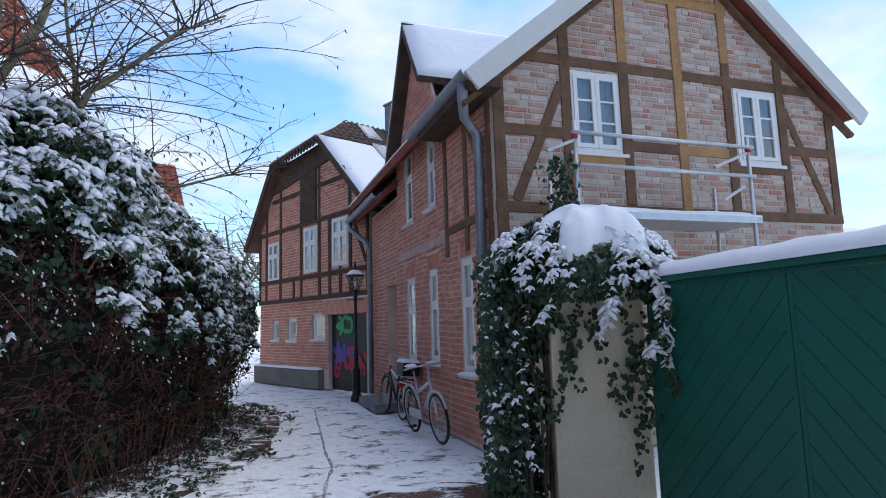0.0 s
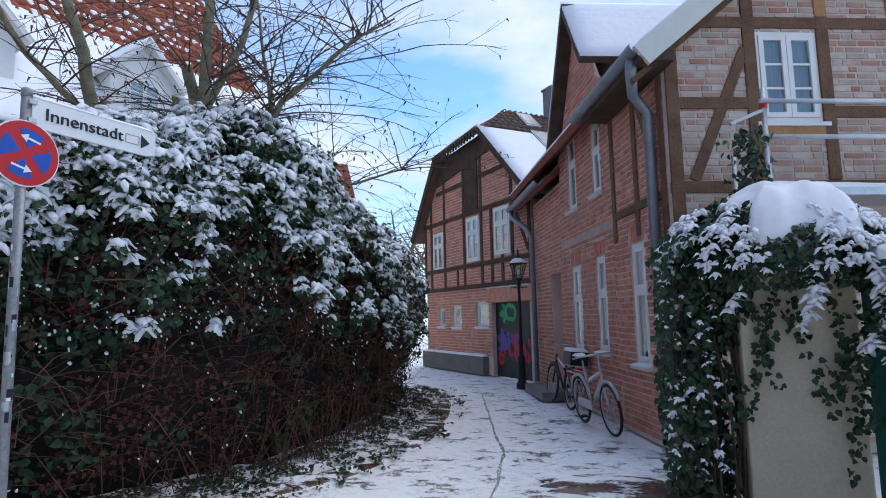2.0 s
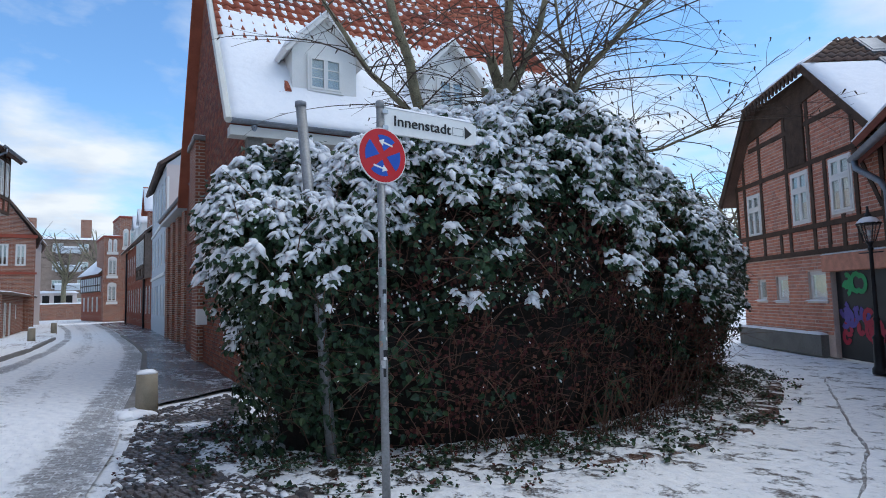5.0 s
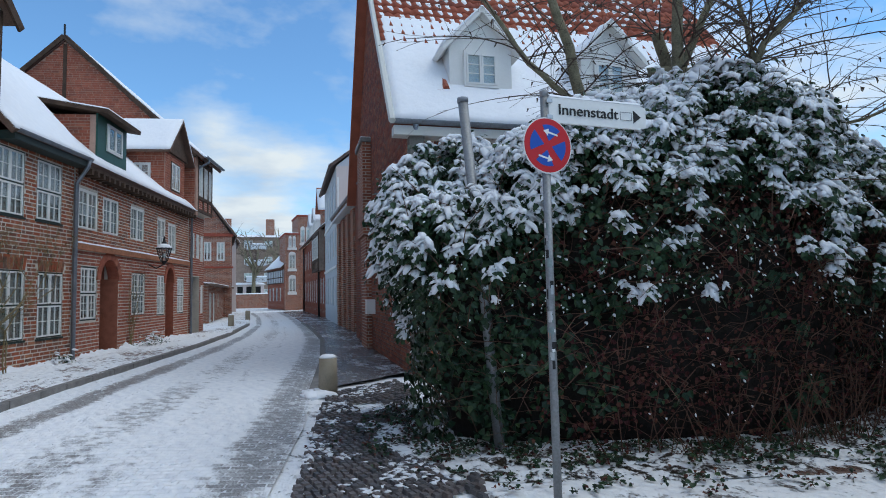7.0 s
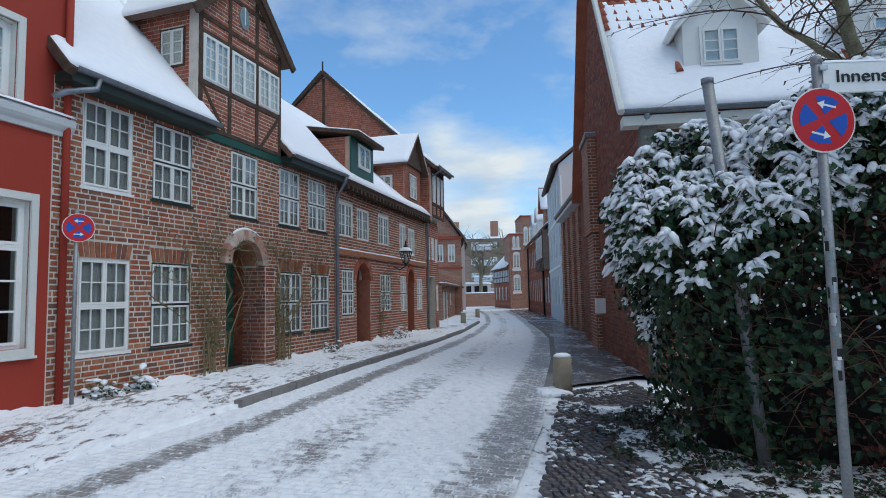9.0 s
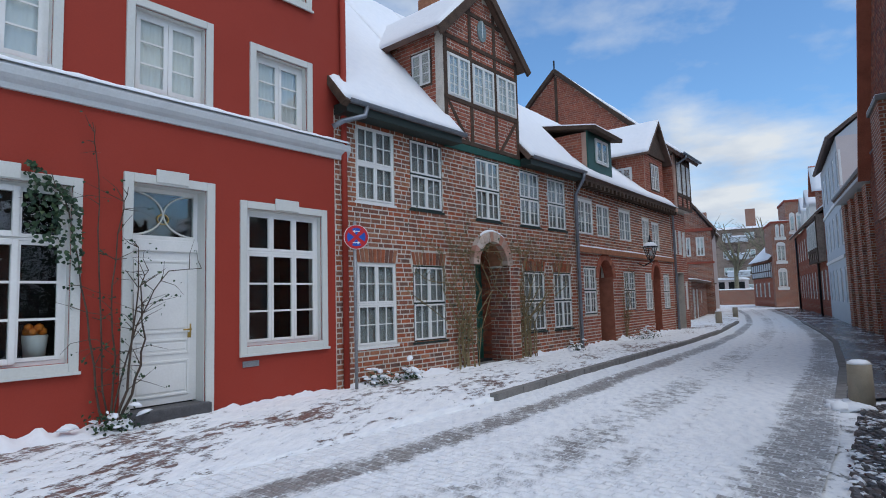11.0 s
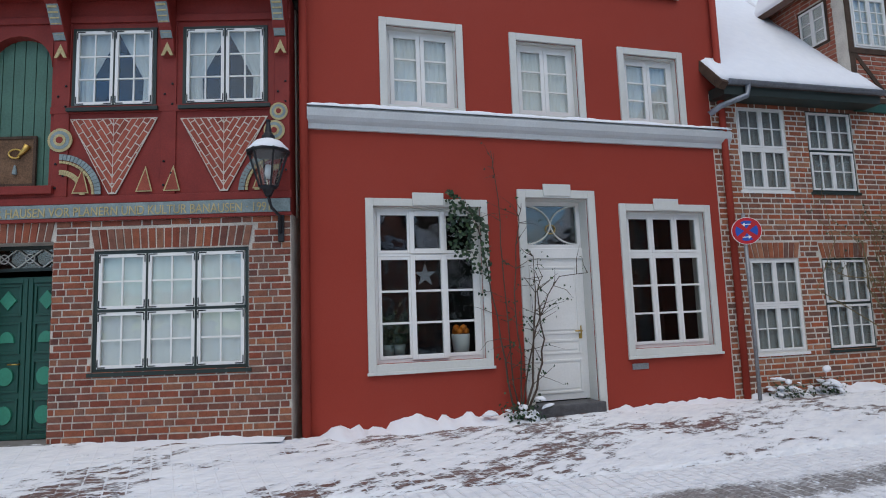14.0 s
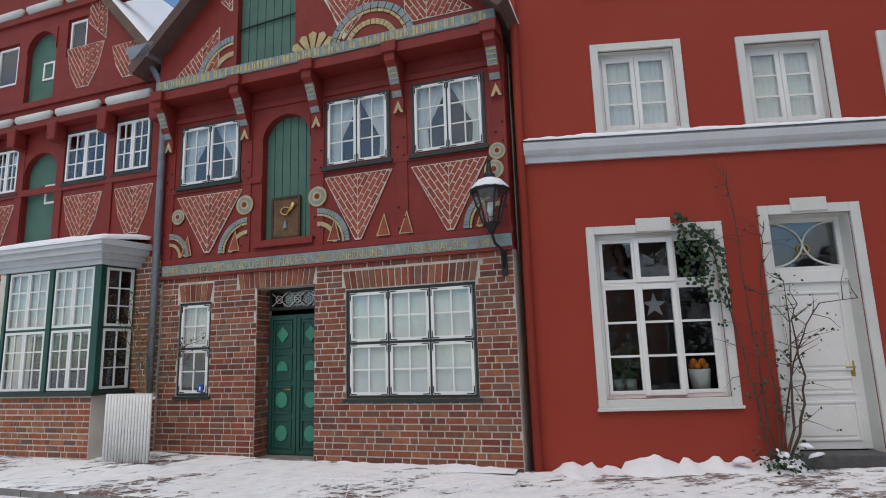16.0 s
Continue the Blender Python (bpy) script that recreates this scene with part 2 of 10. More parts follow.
M = dict(
    brick=mat("brick", (0.3, 0.1, 0.05), 0.85, tint=BRICKS, fine=90, scale=12, vary=0.3, bump=0.5, dist=0.004, spec=0.25),
    brick_old=mat("old_brick", (0.3, 0.14, 0.1), 0.88, tint=BRICKS_OLD, fine=90, scale=9, vary=0.32, bump=0.5, dist=0.004, spec=0.2),
    brick_red=mat("red_brick", (0.4, 0.12, 0.06), 0.86, tint=BRICKS_RED, fine=80, scale=6, vary=0.25, bump=0.5, dist=0.004, spec=0.2),
    brick_lane=mat("light_red_brick", (0.5, 0.2, 0.13), 0.88, tint=[(0.52, 0.205, 0.135), (0.57, 0.24, 0.155), (0.45, 0.175, 0.12), (0.60, 0.29, 0.20), (0.43, 0.20, 0.15), (0.54, 0.215, 0.14)], fine=80, scale=6, vary=0.28, bump=0.5, dist=0.004, spec=0.2),
    brick_pale=mat("lime_washed_brick", (0.45, 0.35, 0.3), 0.9, tint=BRICKS_PALE, fine=70, scale=5, vary=0.25, bump=0.5, dist=0.004, spec=0.2),
    brick_panel=mat("dark_red_brick", (0.26, 0.05, 0.03), 0.85, tint=[(0.27, 0.062, 0.042), (0.33, 0.085, 0.055), (0.22, 0.050, 0.036)], fine=80, scale=6, vary=0.25, bump=0.3, dist=0.004, spec=0.2),
    mortar=mat("lime_mortar", (0.58, 0.53, 0.46), 0.95, vary=0.25, scale=4, fine=60, bump=0.4, spec=0.15, stain=0.4),
    mortar_grey=mat("weathered_grey_mortar", (0.52, 0.47, 0.41), 0.95, vary=0.3, scale=4, fine=60, bump=0.4, spec=0.15, stain=0.4),
    shoot=mat("olive_brown_shoots", (0.20, 0.15, 0.075), 0.85, vary=0.4, scale=9, fine=60, bump=0.3),
    tan_brick=mat("grey_brown_brick", (0.27, 0.20, 0.16), 0.9, vary=0.25, scale=1.5, fine=12, bump=0.2, stain=0.2),
    mortar_pale=mat("pale_mortar", (0.50, 0.44, 0.37), 0.95, vary=0.22, scale=4, fine=60, bump=0.4, spec=0.15, stain=0.3),
    mortar_lane=mat("pinkish_lime_mortar", (0.60, 0.47, 0.40), 0.95, vary=0.22, scale=4, fine=60, bump=0.4, spec=0.15),
    mortar_red=mat("dusty_red_mortar", (0.42, 0.27, 0.21), 0.95, vary=0.22, scale=4, fine=60, bump=0.4, spec=0.15),
    plaster_red=mat("red_plaster", (0.315, 0.042, 0.026), 0.82, vary=0.07, scale=0.9, fine=55, bump=0.12, spec=0.25, stain=0.12, dist=0.004),
    timber=mat("dark_timber", (0.075, 0.048, 0.034), 0.8, vary=0.4, scale=5, fine=50, bump=0.5, spec=0.2),
    timber_new=mat("new_timber", (0.36, 0.20, 0.085), 0.75, vary=0.25, scale=5, fine=40, bump=0.3, spec=0.25),
    timber_old=mat("brown_timber", (0.15, 0.085, 0.05), 0.8, vary=0.4, scale=5, fine=50, bump=0.5, spec=0.2),
    timber_red=mat("oxide_red_timber", (0.20, 0.020, 0.014), 0.62, vary=0.18, scale=4, fine=50, bump=0.2, spec=0.35, stain=0.15),
    white=mat("white_paint", (0.74, 0.73, 0.70), 0.5, vary=0.05, scale=4, fine=40, bump=0.05, stain=0.08),
    grey_trim=mat("pale_grey_trim_paint", (0.60, 0.60, 0.56), 0.6, vary=0.06, scale=3, fine=40, bump=0.06, stain=0.15),
    cornice=mat("blue_grey_cornice_paint", (0.52, 0.535, 0.535), 0.65, vary=0.08, scale=3, fine=40, bump=0.08, stain=0.15),
    green=mat("dark_green_paint", (0.010, 0.070, 0.052), 0.45, vary=0.2, scale=3, fine=40, bump=0.06, spec=0.4, stain=0.1),
    green_light=mat("fresh_green_paint", (0.03, 0.22, 0.14), 0.45, vary=0.15, scale=3, fine=40, bump=0.06),
    green_gate=mat("gate_green_paint", (0.006, 0.090, 0.064), 0.5, vary=0.16, scale=2, fine=40, bump=0.1, spec=0.35, stain=0.15),
    green_hatch=mat("grey_green_paint", (0.055, 0.13, 0.095), 0.55, vary=0.18, scale=3, fine=40, bump=0.1),
    black_green=mat("black_green_frame", (0.018, 0.03, 0.026), 0.5, vary=0.15, bump=0.05),
    zinc=mat("weathered_zinc", (0.23, 0.25, 0.28), 0.48, 0.6, vary=0.2, scale=5, fine=30, bump=0.05),
    steel=mat("galvanised_steel", (0.50, 0.52, 0.54), 0.4, 0.8, vary=0.15, scale=8, fine=60, bump=0.05),
    post=mat("grey_post_metal", (0.27, 0.28, 0.29), 0.5, 0.5, vary=0.25, scale=6, fine=50, bump=0.08, stain=0.3),
    iron=mat("black_iron", (0.018, 0.019, 0.022), 0.45, 0.3, vary=0.3, bump=0.1),
    brass=mat("brass", (0.55, 0.36, 0.10), 0.35, 0.8, vary=0.15, bump=0.05),
    ochre=mat("ochre_ornament_paint", (0.42, 0.34, 0.17), 0.7, vary=0.25, scale=9, fine=50, bump=0.2),
    bluegrey=mat("blue_grey_ornament_paint", (0.20, 0.25, 0.25), 0.7, vary=0.25, scale=9, fine=50, bump=0.2),
    roof_tile=mat("red_clay_tile", (0.42, 0.11, 0.05), 0.8, tint=[(0.27, 0.065, 0.035), (0.35, 0.095, 0.05), (0.22, 0.06, 0.04), (0.38, 0.12, 0.065)], vary=0.25, bump=0.2),
    roof_dark=mat("dark_clay_tile", (0.11, 0.07, 0.055), 0.85, tint=[(0.10, 0.06, 0.05), (0.14, 0.085, 0.06), (0.085, 0.06, 0.055)], vary=0.3, bump=0.2),
    concrete=mat("grey_render", (0.16, 0.155, 0.14), 0.9, vary=0.25, scale=2, fine=30, bump=0.2, stain=0.4),
    cream=mat("cream_render", (0.55, 0.49, 0.36), 0.9, vary=0.12, scale=2, fine=40, bump=0.2, stain=0.3),
    pale_wall=mat("pale_pink_render", (0.60, 0.52, 0.49), 0.9, vary=0.06, scale=1, fine=30, bump=0.1, stain=0.1),
    pale_grey=mat("pale_blue_grey_render", (0.50, 0.53, 0.56), 0.9, vary=0.06, scale=1, fine=30, bump=0.1, stain=0.1),
    bollard=mat("tan_concrete", (0.30, 0.255, 0.19), 0.9, vary=0.25, scale=5, fine=90, bump=0.35, stain=0.35),
    stone=mat("kerb_granite", (0.20, 0.19, 0.18), 0.85, vary=0.3, scale=6, fine=120, bump=0.3),
    cobble=mat("wet_cobble", (0.11, 0.10, 0.10), 0.55, tint=[(0.09, 0.085, 0.085), (0.14, 0.12, 0.115), (0.07, 0.07, 0.075), (0.13, 0.10, 0.09)], vary=0.35, scale=8, fine=90, bump=0.4, spec=0.45),
    curtain=mat("white_curtain", (0.80, 0.80, 0.78), 0.9, vary=0.06, bump=0.05),
    net=mat("grey_net_curtain", (0.36, 0.365, 0.36), 0.9, vary=0.15, scale=2, bump=0.05),
    # Near-black albedo puts the shade of unlit interiors into the colour.
    inside_shade=mat("inside_shade_black", (0.014, 0.014, 0.014), 0.95, vary=0.3, bump=0.0),
    bark=mat("grey_green_bark", (0.19, 0.17, 0.11), 0.9, vary=0.45, scale=9, fine=60, bump=0.6),
    twig=mat("dark_twig", (0.075, 0.052, 0.038), 0.85, vary=0.4, scale=9, fine=60, bump=0.3),
    deadleaf=mat("brown_dead_leaves", (0.10, 0.04, 0.028), 0.9, tint=[(0.036, 0.010, 0.011), (0.085, 0.020, 0.019), (0.13, 0.055, 0.033), (0.055, 0.012, 0.014)], vary=0.35, bump=0.2),
    ivy=mat("ivy_leaf", (0.03, 0.07, 0.03), 0.42, tint=[(0.011, 0.030, 0.017), (0.020, 0.048, 0.023), (0.030, 0.066, 0.026), (0.014, 0.037, 0.020), (0.048, 0.085, 0.030)], vary=0.3, scale=9, fine=60, bump=0.1, spec=0.32),
    cane=mat("red_brown_canes", (0.10, 0.050, 0.033), 0.85, vary=0.5, scale=4, fine=60, bump=0.3),
    # The hedge's inner shade, painted as a near-black base colour.
    hedge_shade=mat("hedge_inner_shade", (0.016, 0.012, 0.009), 0.95, vary=0.4, scale=5, fine=40, bump=0.6, stain=0.3),
    sign_red=mat("sign_red", (0.50, 0.012, 0.018), 0.35, vary=0.05, bump=0.0),
    sign_blue=mat("sign_blue", (0.012, 0.075, 0.40), 0.35, vary=0.05, bump=0.0),
    sign_white=mat("sign_white", (0.78, 0.78, 0.76), 0.4, vary=0.04, bump=0.0),
    ink=mat("sign_black", (0.012, 0.012, 0.013), 0.5, vary=0.05, bump=0.0),
    rubber=mat("black_rubber", (0.015, 0.015, 0.016), 0.7, vary=0.2, bump=0.05),
    silver=mat("silver_bicycle_paint", (0.45, 0.47, 0.5), 0.35, 0.6, vary=0.1, bump=0.0),
    orange=mat("orange_fruit", (0.75, 0.22, 0.02), 0.5, vary=0.15, bump=0.1),
)


def snow_mat():
    m = bpy.data.materials.new("snow")
    m.use_nodes = True
    n, l = m.node_tree.nodes, m.node_tree.links
    b = n["Principled BSDF"]
    geo = n.new("ShaderNodeNewGeometry")
    a = n.new("ShaderNodeTexNoise")
    a.inputs["Scale"].default_value, a.inputs["Detail"].default_value = 7.0, 6
    f = n.new("ShaderNodeTexNoise")
    f.inputs["Scale"].default_value, f.inputs["Detail"].default_value = 120.0, 3
    l.new(geo.outputs["Position"], a.inputs["Vector"])
    l.new(geo.outputs["Position"], f.inputs["Vector"])
    r = n.new("ShaderNodeValToRGB")
    r.color_ramp.elements[0].color, r.color_ramp.elements[1].color = (0.76, 0.78, 0.82, 1), (0.86, 0.87, 0.89, 1)
    l.new(a.outputs["Fac"], r.inputs["Fac"])
    l.new(r.outputs["Color"], b.inputs["Base Color"])
    b.inputs["Roughness"].default_value = 0.8
    b.inputs["Specular IOR Level"].default_value = 0.25
    b.inputs["Subsurface Weight"].default_value = 0.0
    ad = n.new("ShaderNodeMath")
    ad.operation = "MULTIPLY_ADD"
    l.new(f.outputs["Fac"], ad.inputs[0])
    ad.inputs[1].default_value = 0.25
    l.new(a.outputs["Fac"], ad.inputs[2])
    bp = n.new("ShaderNodeBump")
    bp.inputs["Strength"].default_value, bp.inputs["Distance"].default_value = 0.45, 0.03
    l.new(ad.outputs[0], bp.inputs["Height"])
    l.new(bp.outputs["Normal"], b.inputs["Normal"])
    return m


M["snow"] = snow_mat()


def glass_mat():
    m = bpy.data.materials.new("window_glass")
    m.use_nodes = True
    n, l = m.node_tree.nodes, m.node_tree.links
    n.remove(n["Principled BSDF"])
    tr, gl, mx, fr = n.new("ShaderNodeBsdfTransparent"), n.new("ShaderNodeBsdfGlossy"), n.new("ShaderNodeMixShader"), n.new("ShaderNodeLayerWeight")
    tr.inputs[0].default_value = (0.86, 0.9, 0.9, 1)
    gl.inputs["Roughness"].default_value = 0.015
    pw, ma = n.new("ShaderNodeMath"), n.new("ShaderNodeMath")
    pw.operation, ma.operation = "POWER", "MULTIPLY_ADD"
    l.new(fr.outputs["Facing"], pw.inputs[0])
    pw.inputs[1].default_value = 4.0
    l.new(pw.outputs[0], ma.inputs[0])
    ma.inputs[1].default_value, ma.inputs[2].default_value = 0.6, 0.10
    geo, no, bp = n.new("ShaderNodeNewGeometry"), n.new("ShaderNodeTexNoise"), n.new("ShaderNodeBump")
    no.inputs["Scale"].default_value = 2.2
    bp.inputs["Strength"].default_value, bp.inputs["Distance"].default_value = 0.25, 0.02
    l.new(geo.outputs["Position"], no.inputs["Vector"])
    l.new(no.outputs["Fac"], bp.inputs["Height"])
    l.new(bp.outputs["Normal"], gl.inputs["Normal"])
    l.new(ma.outputs[0], mx.inputs[0])
    l.new(tr.outputs[0], mx.inputs[1])
    l.new(gl.outputs[0], mx.inputs[2])
    l.new(mx.outputs[0], n["Material Output"].inputs["Surface"])
    return m


M["glass"] = glass_mat()


def brick_far():
    """Brickwork of walls that stay far off: courses of brick with pale joints."""
    m = mat("distant_brickwork", (0.3, 0.11, 0.07), 0.9, vary=0.25, scale=3, fine=40, bump=0.3, spec=0.2)
    n, l = m.node_tree.nodes, m.node_tree.links
    b = n["Principled BSDF"]
    geo, sep = n.new("ShaderNodeNewGeometry"), n.new("ShaderNodeSeparateXYZ")
    sub, com, br = n.new("ShaderNodeMath"), n.new("ShaderNodeCombineXYZ"), n.new("ShaderNodeTexBrick")
    l.new(geo.outputs["Position"], sep.inputs[0])
    sub.operation = "SUBTRACT"
    l.new(sep.outputs[0], sub.inputs[0])
    l.new(sep.outputs[1], sub.inputs[1])
    l.new(sub.outputs[0], com.inputs[0])
    l.new(sep.outputs[2], com.inputs[1])
    l.new(com.outputs[0], br.inputs["Vector"])
    br.inputs["Scale"].default_value = 1.0
    br.inputs["Brick Width"].default_value, br.inputs["Row Height"].default_value = 0.30, 0.09
    br.inputs["Mortar Size"].default_value, br.inputs["Mortar Smooth"].default_value = 0.012, 0.3
    br.inputs["Color1"].default_value, br.inputs["Color2"].default_value = (0.17, 0.060, 0.040, 1), (0.33, 0.115, 0.065, 1)
    br.inputs["Mortar"].default_value = (0.42, 0.36, 0.30, 1)
    l.new(br.outputs["Color"], b.inputs["Base Color"])
    return m


M["brick_far"] = brick_far()


def ground_mat(name, bare, wet, lo, hi, scale=1.2, tracks=False, rough=0.6, setts=None, stretch=0.45, mids=6.0):
    """Trodden snow that thins out to bare ground; along a road, wheel tracks run with the UV map (u across in metres)."""
    m = bpy.data.materials.new(name)
    m.use_nodes = True
    n, l = m.node_tree.nodes, m.node_tree.links
    b = n["Principled BSDF"]
    geo = n.new("ShaderNodeNewGeometry")
    mp = n.new("ShaderNodeMapping")
    l.new(geo.outputs["Position"], mp.inputs["Vector"])
    mp.inputs["Rotation"].default_value = (0, 0, radians(-20))
    mp.inputs["Scale"].default_value = (stretch, 1.0, 1.0)
    big, mid, fine = n.new("ShaderNodeTexNoise"), n.new("ShaderNodeTexNoise"), n.new("ShaderNodeTexNoise")
    for t, s, d in ((big, scale, 5), (mid, mids, 8), (fine, 45.0, 6)):
        t.inputs["Scale"].default_value, t.inputs["Detail"].default_value = s, d
        l.new(mp.outputs["Vector"], t.inputs["Vector"])
    s1 = n.new("ShaderNodeMath")
    s1.operation = "MULTIPLY_ADD"
    l.new(mid.outputs["Fac"], s1.inputs[0])
    s1.inputs[1].default_value = 0.7
    l.new(big.outputs["Fac"], s1.inputs[2])
    s4 = n.new("ShaderNodeMath")
    s4.operation = "MULTIPLY_ADD"
    l.new(fine.outputs["Fac"], s4.inputs[0])
    s4.inputs[1].default_value = 0.45
    l.new(s1.outputs[0], s4.inputs[2])
    s5 = n.new("ShaderNodeMath")
    s5.operation = "SUBTRACT"
    l.new(s4.outputs[0], s5.inputs[0])
    s5.inputs[1].default_value = 0.225
    val = s5.outputs[0]
    joint = None
    uv = n.new("ShaderNodeUVMap")
    if setts:
        # rows of paving stones: snow holds in their joints and on some of their heads
        sm = n.new("ShaderNodeMapping")
        l.new(uv.outputs[0], sm.inputs["Vector"])
        sm.inputs["Scale"].default_value = (setts[0], 1, 1)
        br = n.new("ShaderNodeTexBrick")
        l.new(sm.outputs[0], br.inputs["Vector"])
        br.inputs["Scale"].default_value = 1.0
        br.inputs["Brick Width"].default_value, br.inputs["Row Height"].default_value = setts[1], setts[2]
        br.inputs["Mortar Size"].default_value, br.inputs["Mortar Smooth"].default_value = 0.012, 0.5
        br.inputs["Color1"].default_value, br.inputs["Color2"].default_value = (0, 0, 0, 1), (1, 1, 1, 1)
        br.inputs["Mortar"].default_value = (1.15, 1.15, 1.15, 1)
        s6 = n.new("ShaderNodeMath")
        s6.operation = "MULTIPLY_ADD"
        l.new(br.outputs["Color"], s6.inputs[0])
        s6.inputs[1].default_value = setts[3]
        l.new(val, s6.inputs[2])
        s7 = n.new("ShaderNodeMath")
        s7.operation = "SUBTRACT"
        l.new(s6.outputs[0], s7.inputs[0])
        s7.inputs[1].default_value = setts[3] * 0.6
        val, joint = s7.outputs[0], br.outputs["Fac"]
    if tracks:
        sep = n.new("ShaderNodeSeparateXYZ")
        l.new(uv.outputs[0], sep.inputs[0])
        fc = n.new("ShaderNodeFloatCurve")
        c = fc.mapping.curves[0]
        pts = [(0.0, 0.66), (0.10, 0.64), (0.14, 0.26), (0.19, 0.03), (0.24, 0.18), (0.29, 0.62), (0.38, 0.58), (0.43, 0.34), (0.54, 0.28), (0.60, 0.54), (0.66, 0.38), (0.71, 0.60), (0.82, 0.54), (0.87, 0.18), (0.93, 0.08), (1.0, 0.45)]
        c.points[0].location, c.points[1].location = pts[0], pts[-1]
        for p in pts[1:-1]:
            c.points.new(*p)
        fc.mapping.update()
        l.new(sep.outputs[0], fc.inputs["Value"])
        s2 = n.new("ShaderNodeMath")
        s2.operation = "MULTIPLY_ADD"
        l.new(fc.outputs[0], s2.inputs[0])
        s2.inputs[1].default_value = 1.1
        l.new(val, s2.inputs[2])
        s3 = n.new("ShaderNodeMath")
        s3.operation = "SUBTRACT"
        l.new(s2.outputs[0], s3.inputs[0])
        s3.inputs[1].default_value = 0.36
        val = s3.outputs[0]
    mr = n.new("ShaderNodeMapRange")
    mr.inputs[1].default_value, mr.inputs[2].default_value = lo, hi
    l.new(val, mr.inputs[0])
    gr = n.new("ShaderNodeValToRGB")
    gr.color_ramp.elements[0].color, gr.color_ramp.elements[1].color = (*bare, 1), (*wet, 1)
    gr.color_ramp.elements[0].position, gr.color_ramp.elements[1].position = 0.35, 0.65
    l.new(fine.outputs["Fac"], gr.inputs["Fac"])
    sr = n.new("ShaderNodeValToRGB")
    sr.color_ramp.elements[0].color, sr.color_ramp.elements[1].color = (0.78, 0.80, 0.83, 1), (0.88, 0.89, 0.90, 1)
    sr.color_ramp.elements[0].position, sr.color_ramp.elements[1].position = 0.35, 0.6
    l.new(mid.outputs["Fac"], sr.inputs["Fac"])
    mx = n.new("ShaderNodeMix")
    mx.data_type = "RGBA"
    l.new(mr.outputs[0], mx.inputs[0])
    l.new(gr.outputs["Color"], mx.inputs[6])
    l.new(sr.outputs["Color"], mx.inputs[7])
    l.new(mx.outputs[2], b.inputs["Base Color"])
    rr = n.new("ShaderNodeMapRange")
    rr.inputs[3].default_value, rr.inputs[4].default_value = rough * 0.6, 0.85
    l.new(mr.outputs[0], rr.inputs[0])
    l.new(rr.outputs[0], b.inputs["Roughness"])
    b.inputs["Specular IOR Level"].default_value = 0.35
    h = n.new("ShaderNodeMath")
    h.operation = "MULTIPLY_ADD"
    l.new(fine.outputs["Fac"], h.inputs[0])
    h.inputs[1].default_value = 0.25
    l.new(mr.outputs[0], h.inputs[2])
    h2 = n.new("ShaderNodeMath")
    h2.operation = "MULTIPLY_ADD"
    l.new(mid.outputs["Fac"], h2.inputs[0])
    h2.inputs[1].default_value = 1.2
    l.new(h.outputs[0], h2.inputs[2])
    top = h2.outputs[0]
    if joint:
        h3 = n.new("ShaderNodeMath")
        h3.operation = "MULTIPLY_ADD"
        l.new(joint, h3.inputs[0])
        h3.inputs[1].default_value = setts[4]
        l.new(top, h3.inputs[2])
        top = h3.outputs[0]
    bp = n.new("ShaderNodeBump")
    bp.inputs["Strength"].default_value, bp.inputs["Distance"].default_value = 0.9, 0.03
    l.new(top, bp.inputs["Height"])
    l.new(bp.outputs["Normal"], b.inputs["Normal"])
    return m


M["ground"] = ground_mat("trodden_snow", (0.12, 0.09, 0.075), (0.22, 0.19, 0.17), 0.60, 0.75, 2.6, stretch=0.8, mids=12.0)
M["road"] = ground_mat("slushy_road_snow", (0.19, 0.178, 0.17), (0.35, 0.338, 0.33), 0.50, 0.86, 0.9, tracks=True, setts=(5.0, 0.19, 0.11, 0.30, -0.5), mids=9.0)
M["pave_snow"] = ground_mat("pavement_snow", (0.17, 0.09, 0.075), (0.23, 0.15, 0.13), 0.66, 0.76, 1.0, setts=(2.6, 0.11, 0.22, 0.14, -0.10), mids=9.0)
M["pave_wet"] = ground_mat("wet_pavement", (0.11, 0.11, 0.115), (0.18, 0.175, 0.175), 0.90, 1.05, 0.9, rough=0.4, setts=(1.9, 0.5, 0.5, 0.05, -0.3), mids=9.0)


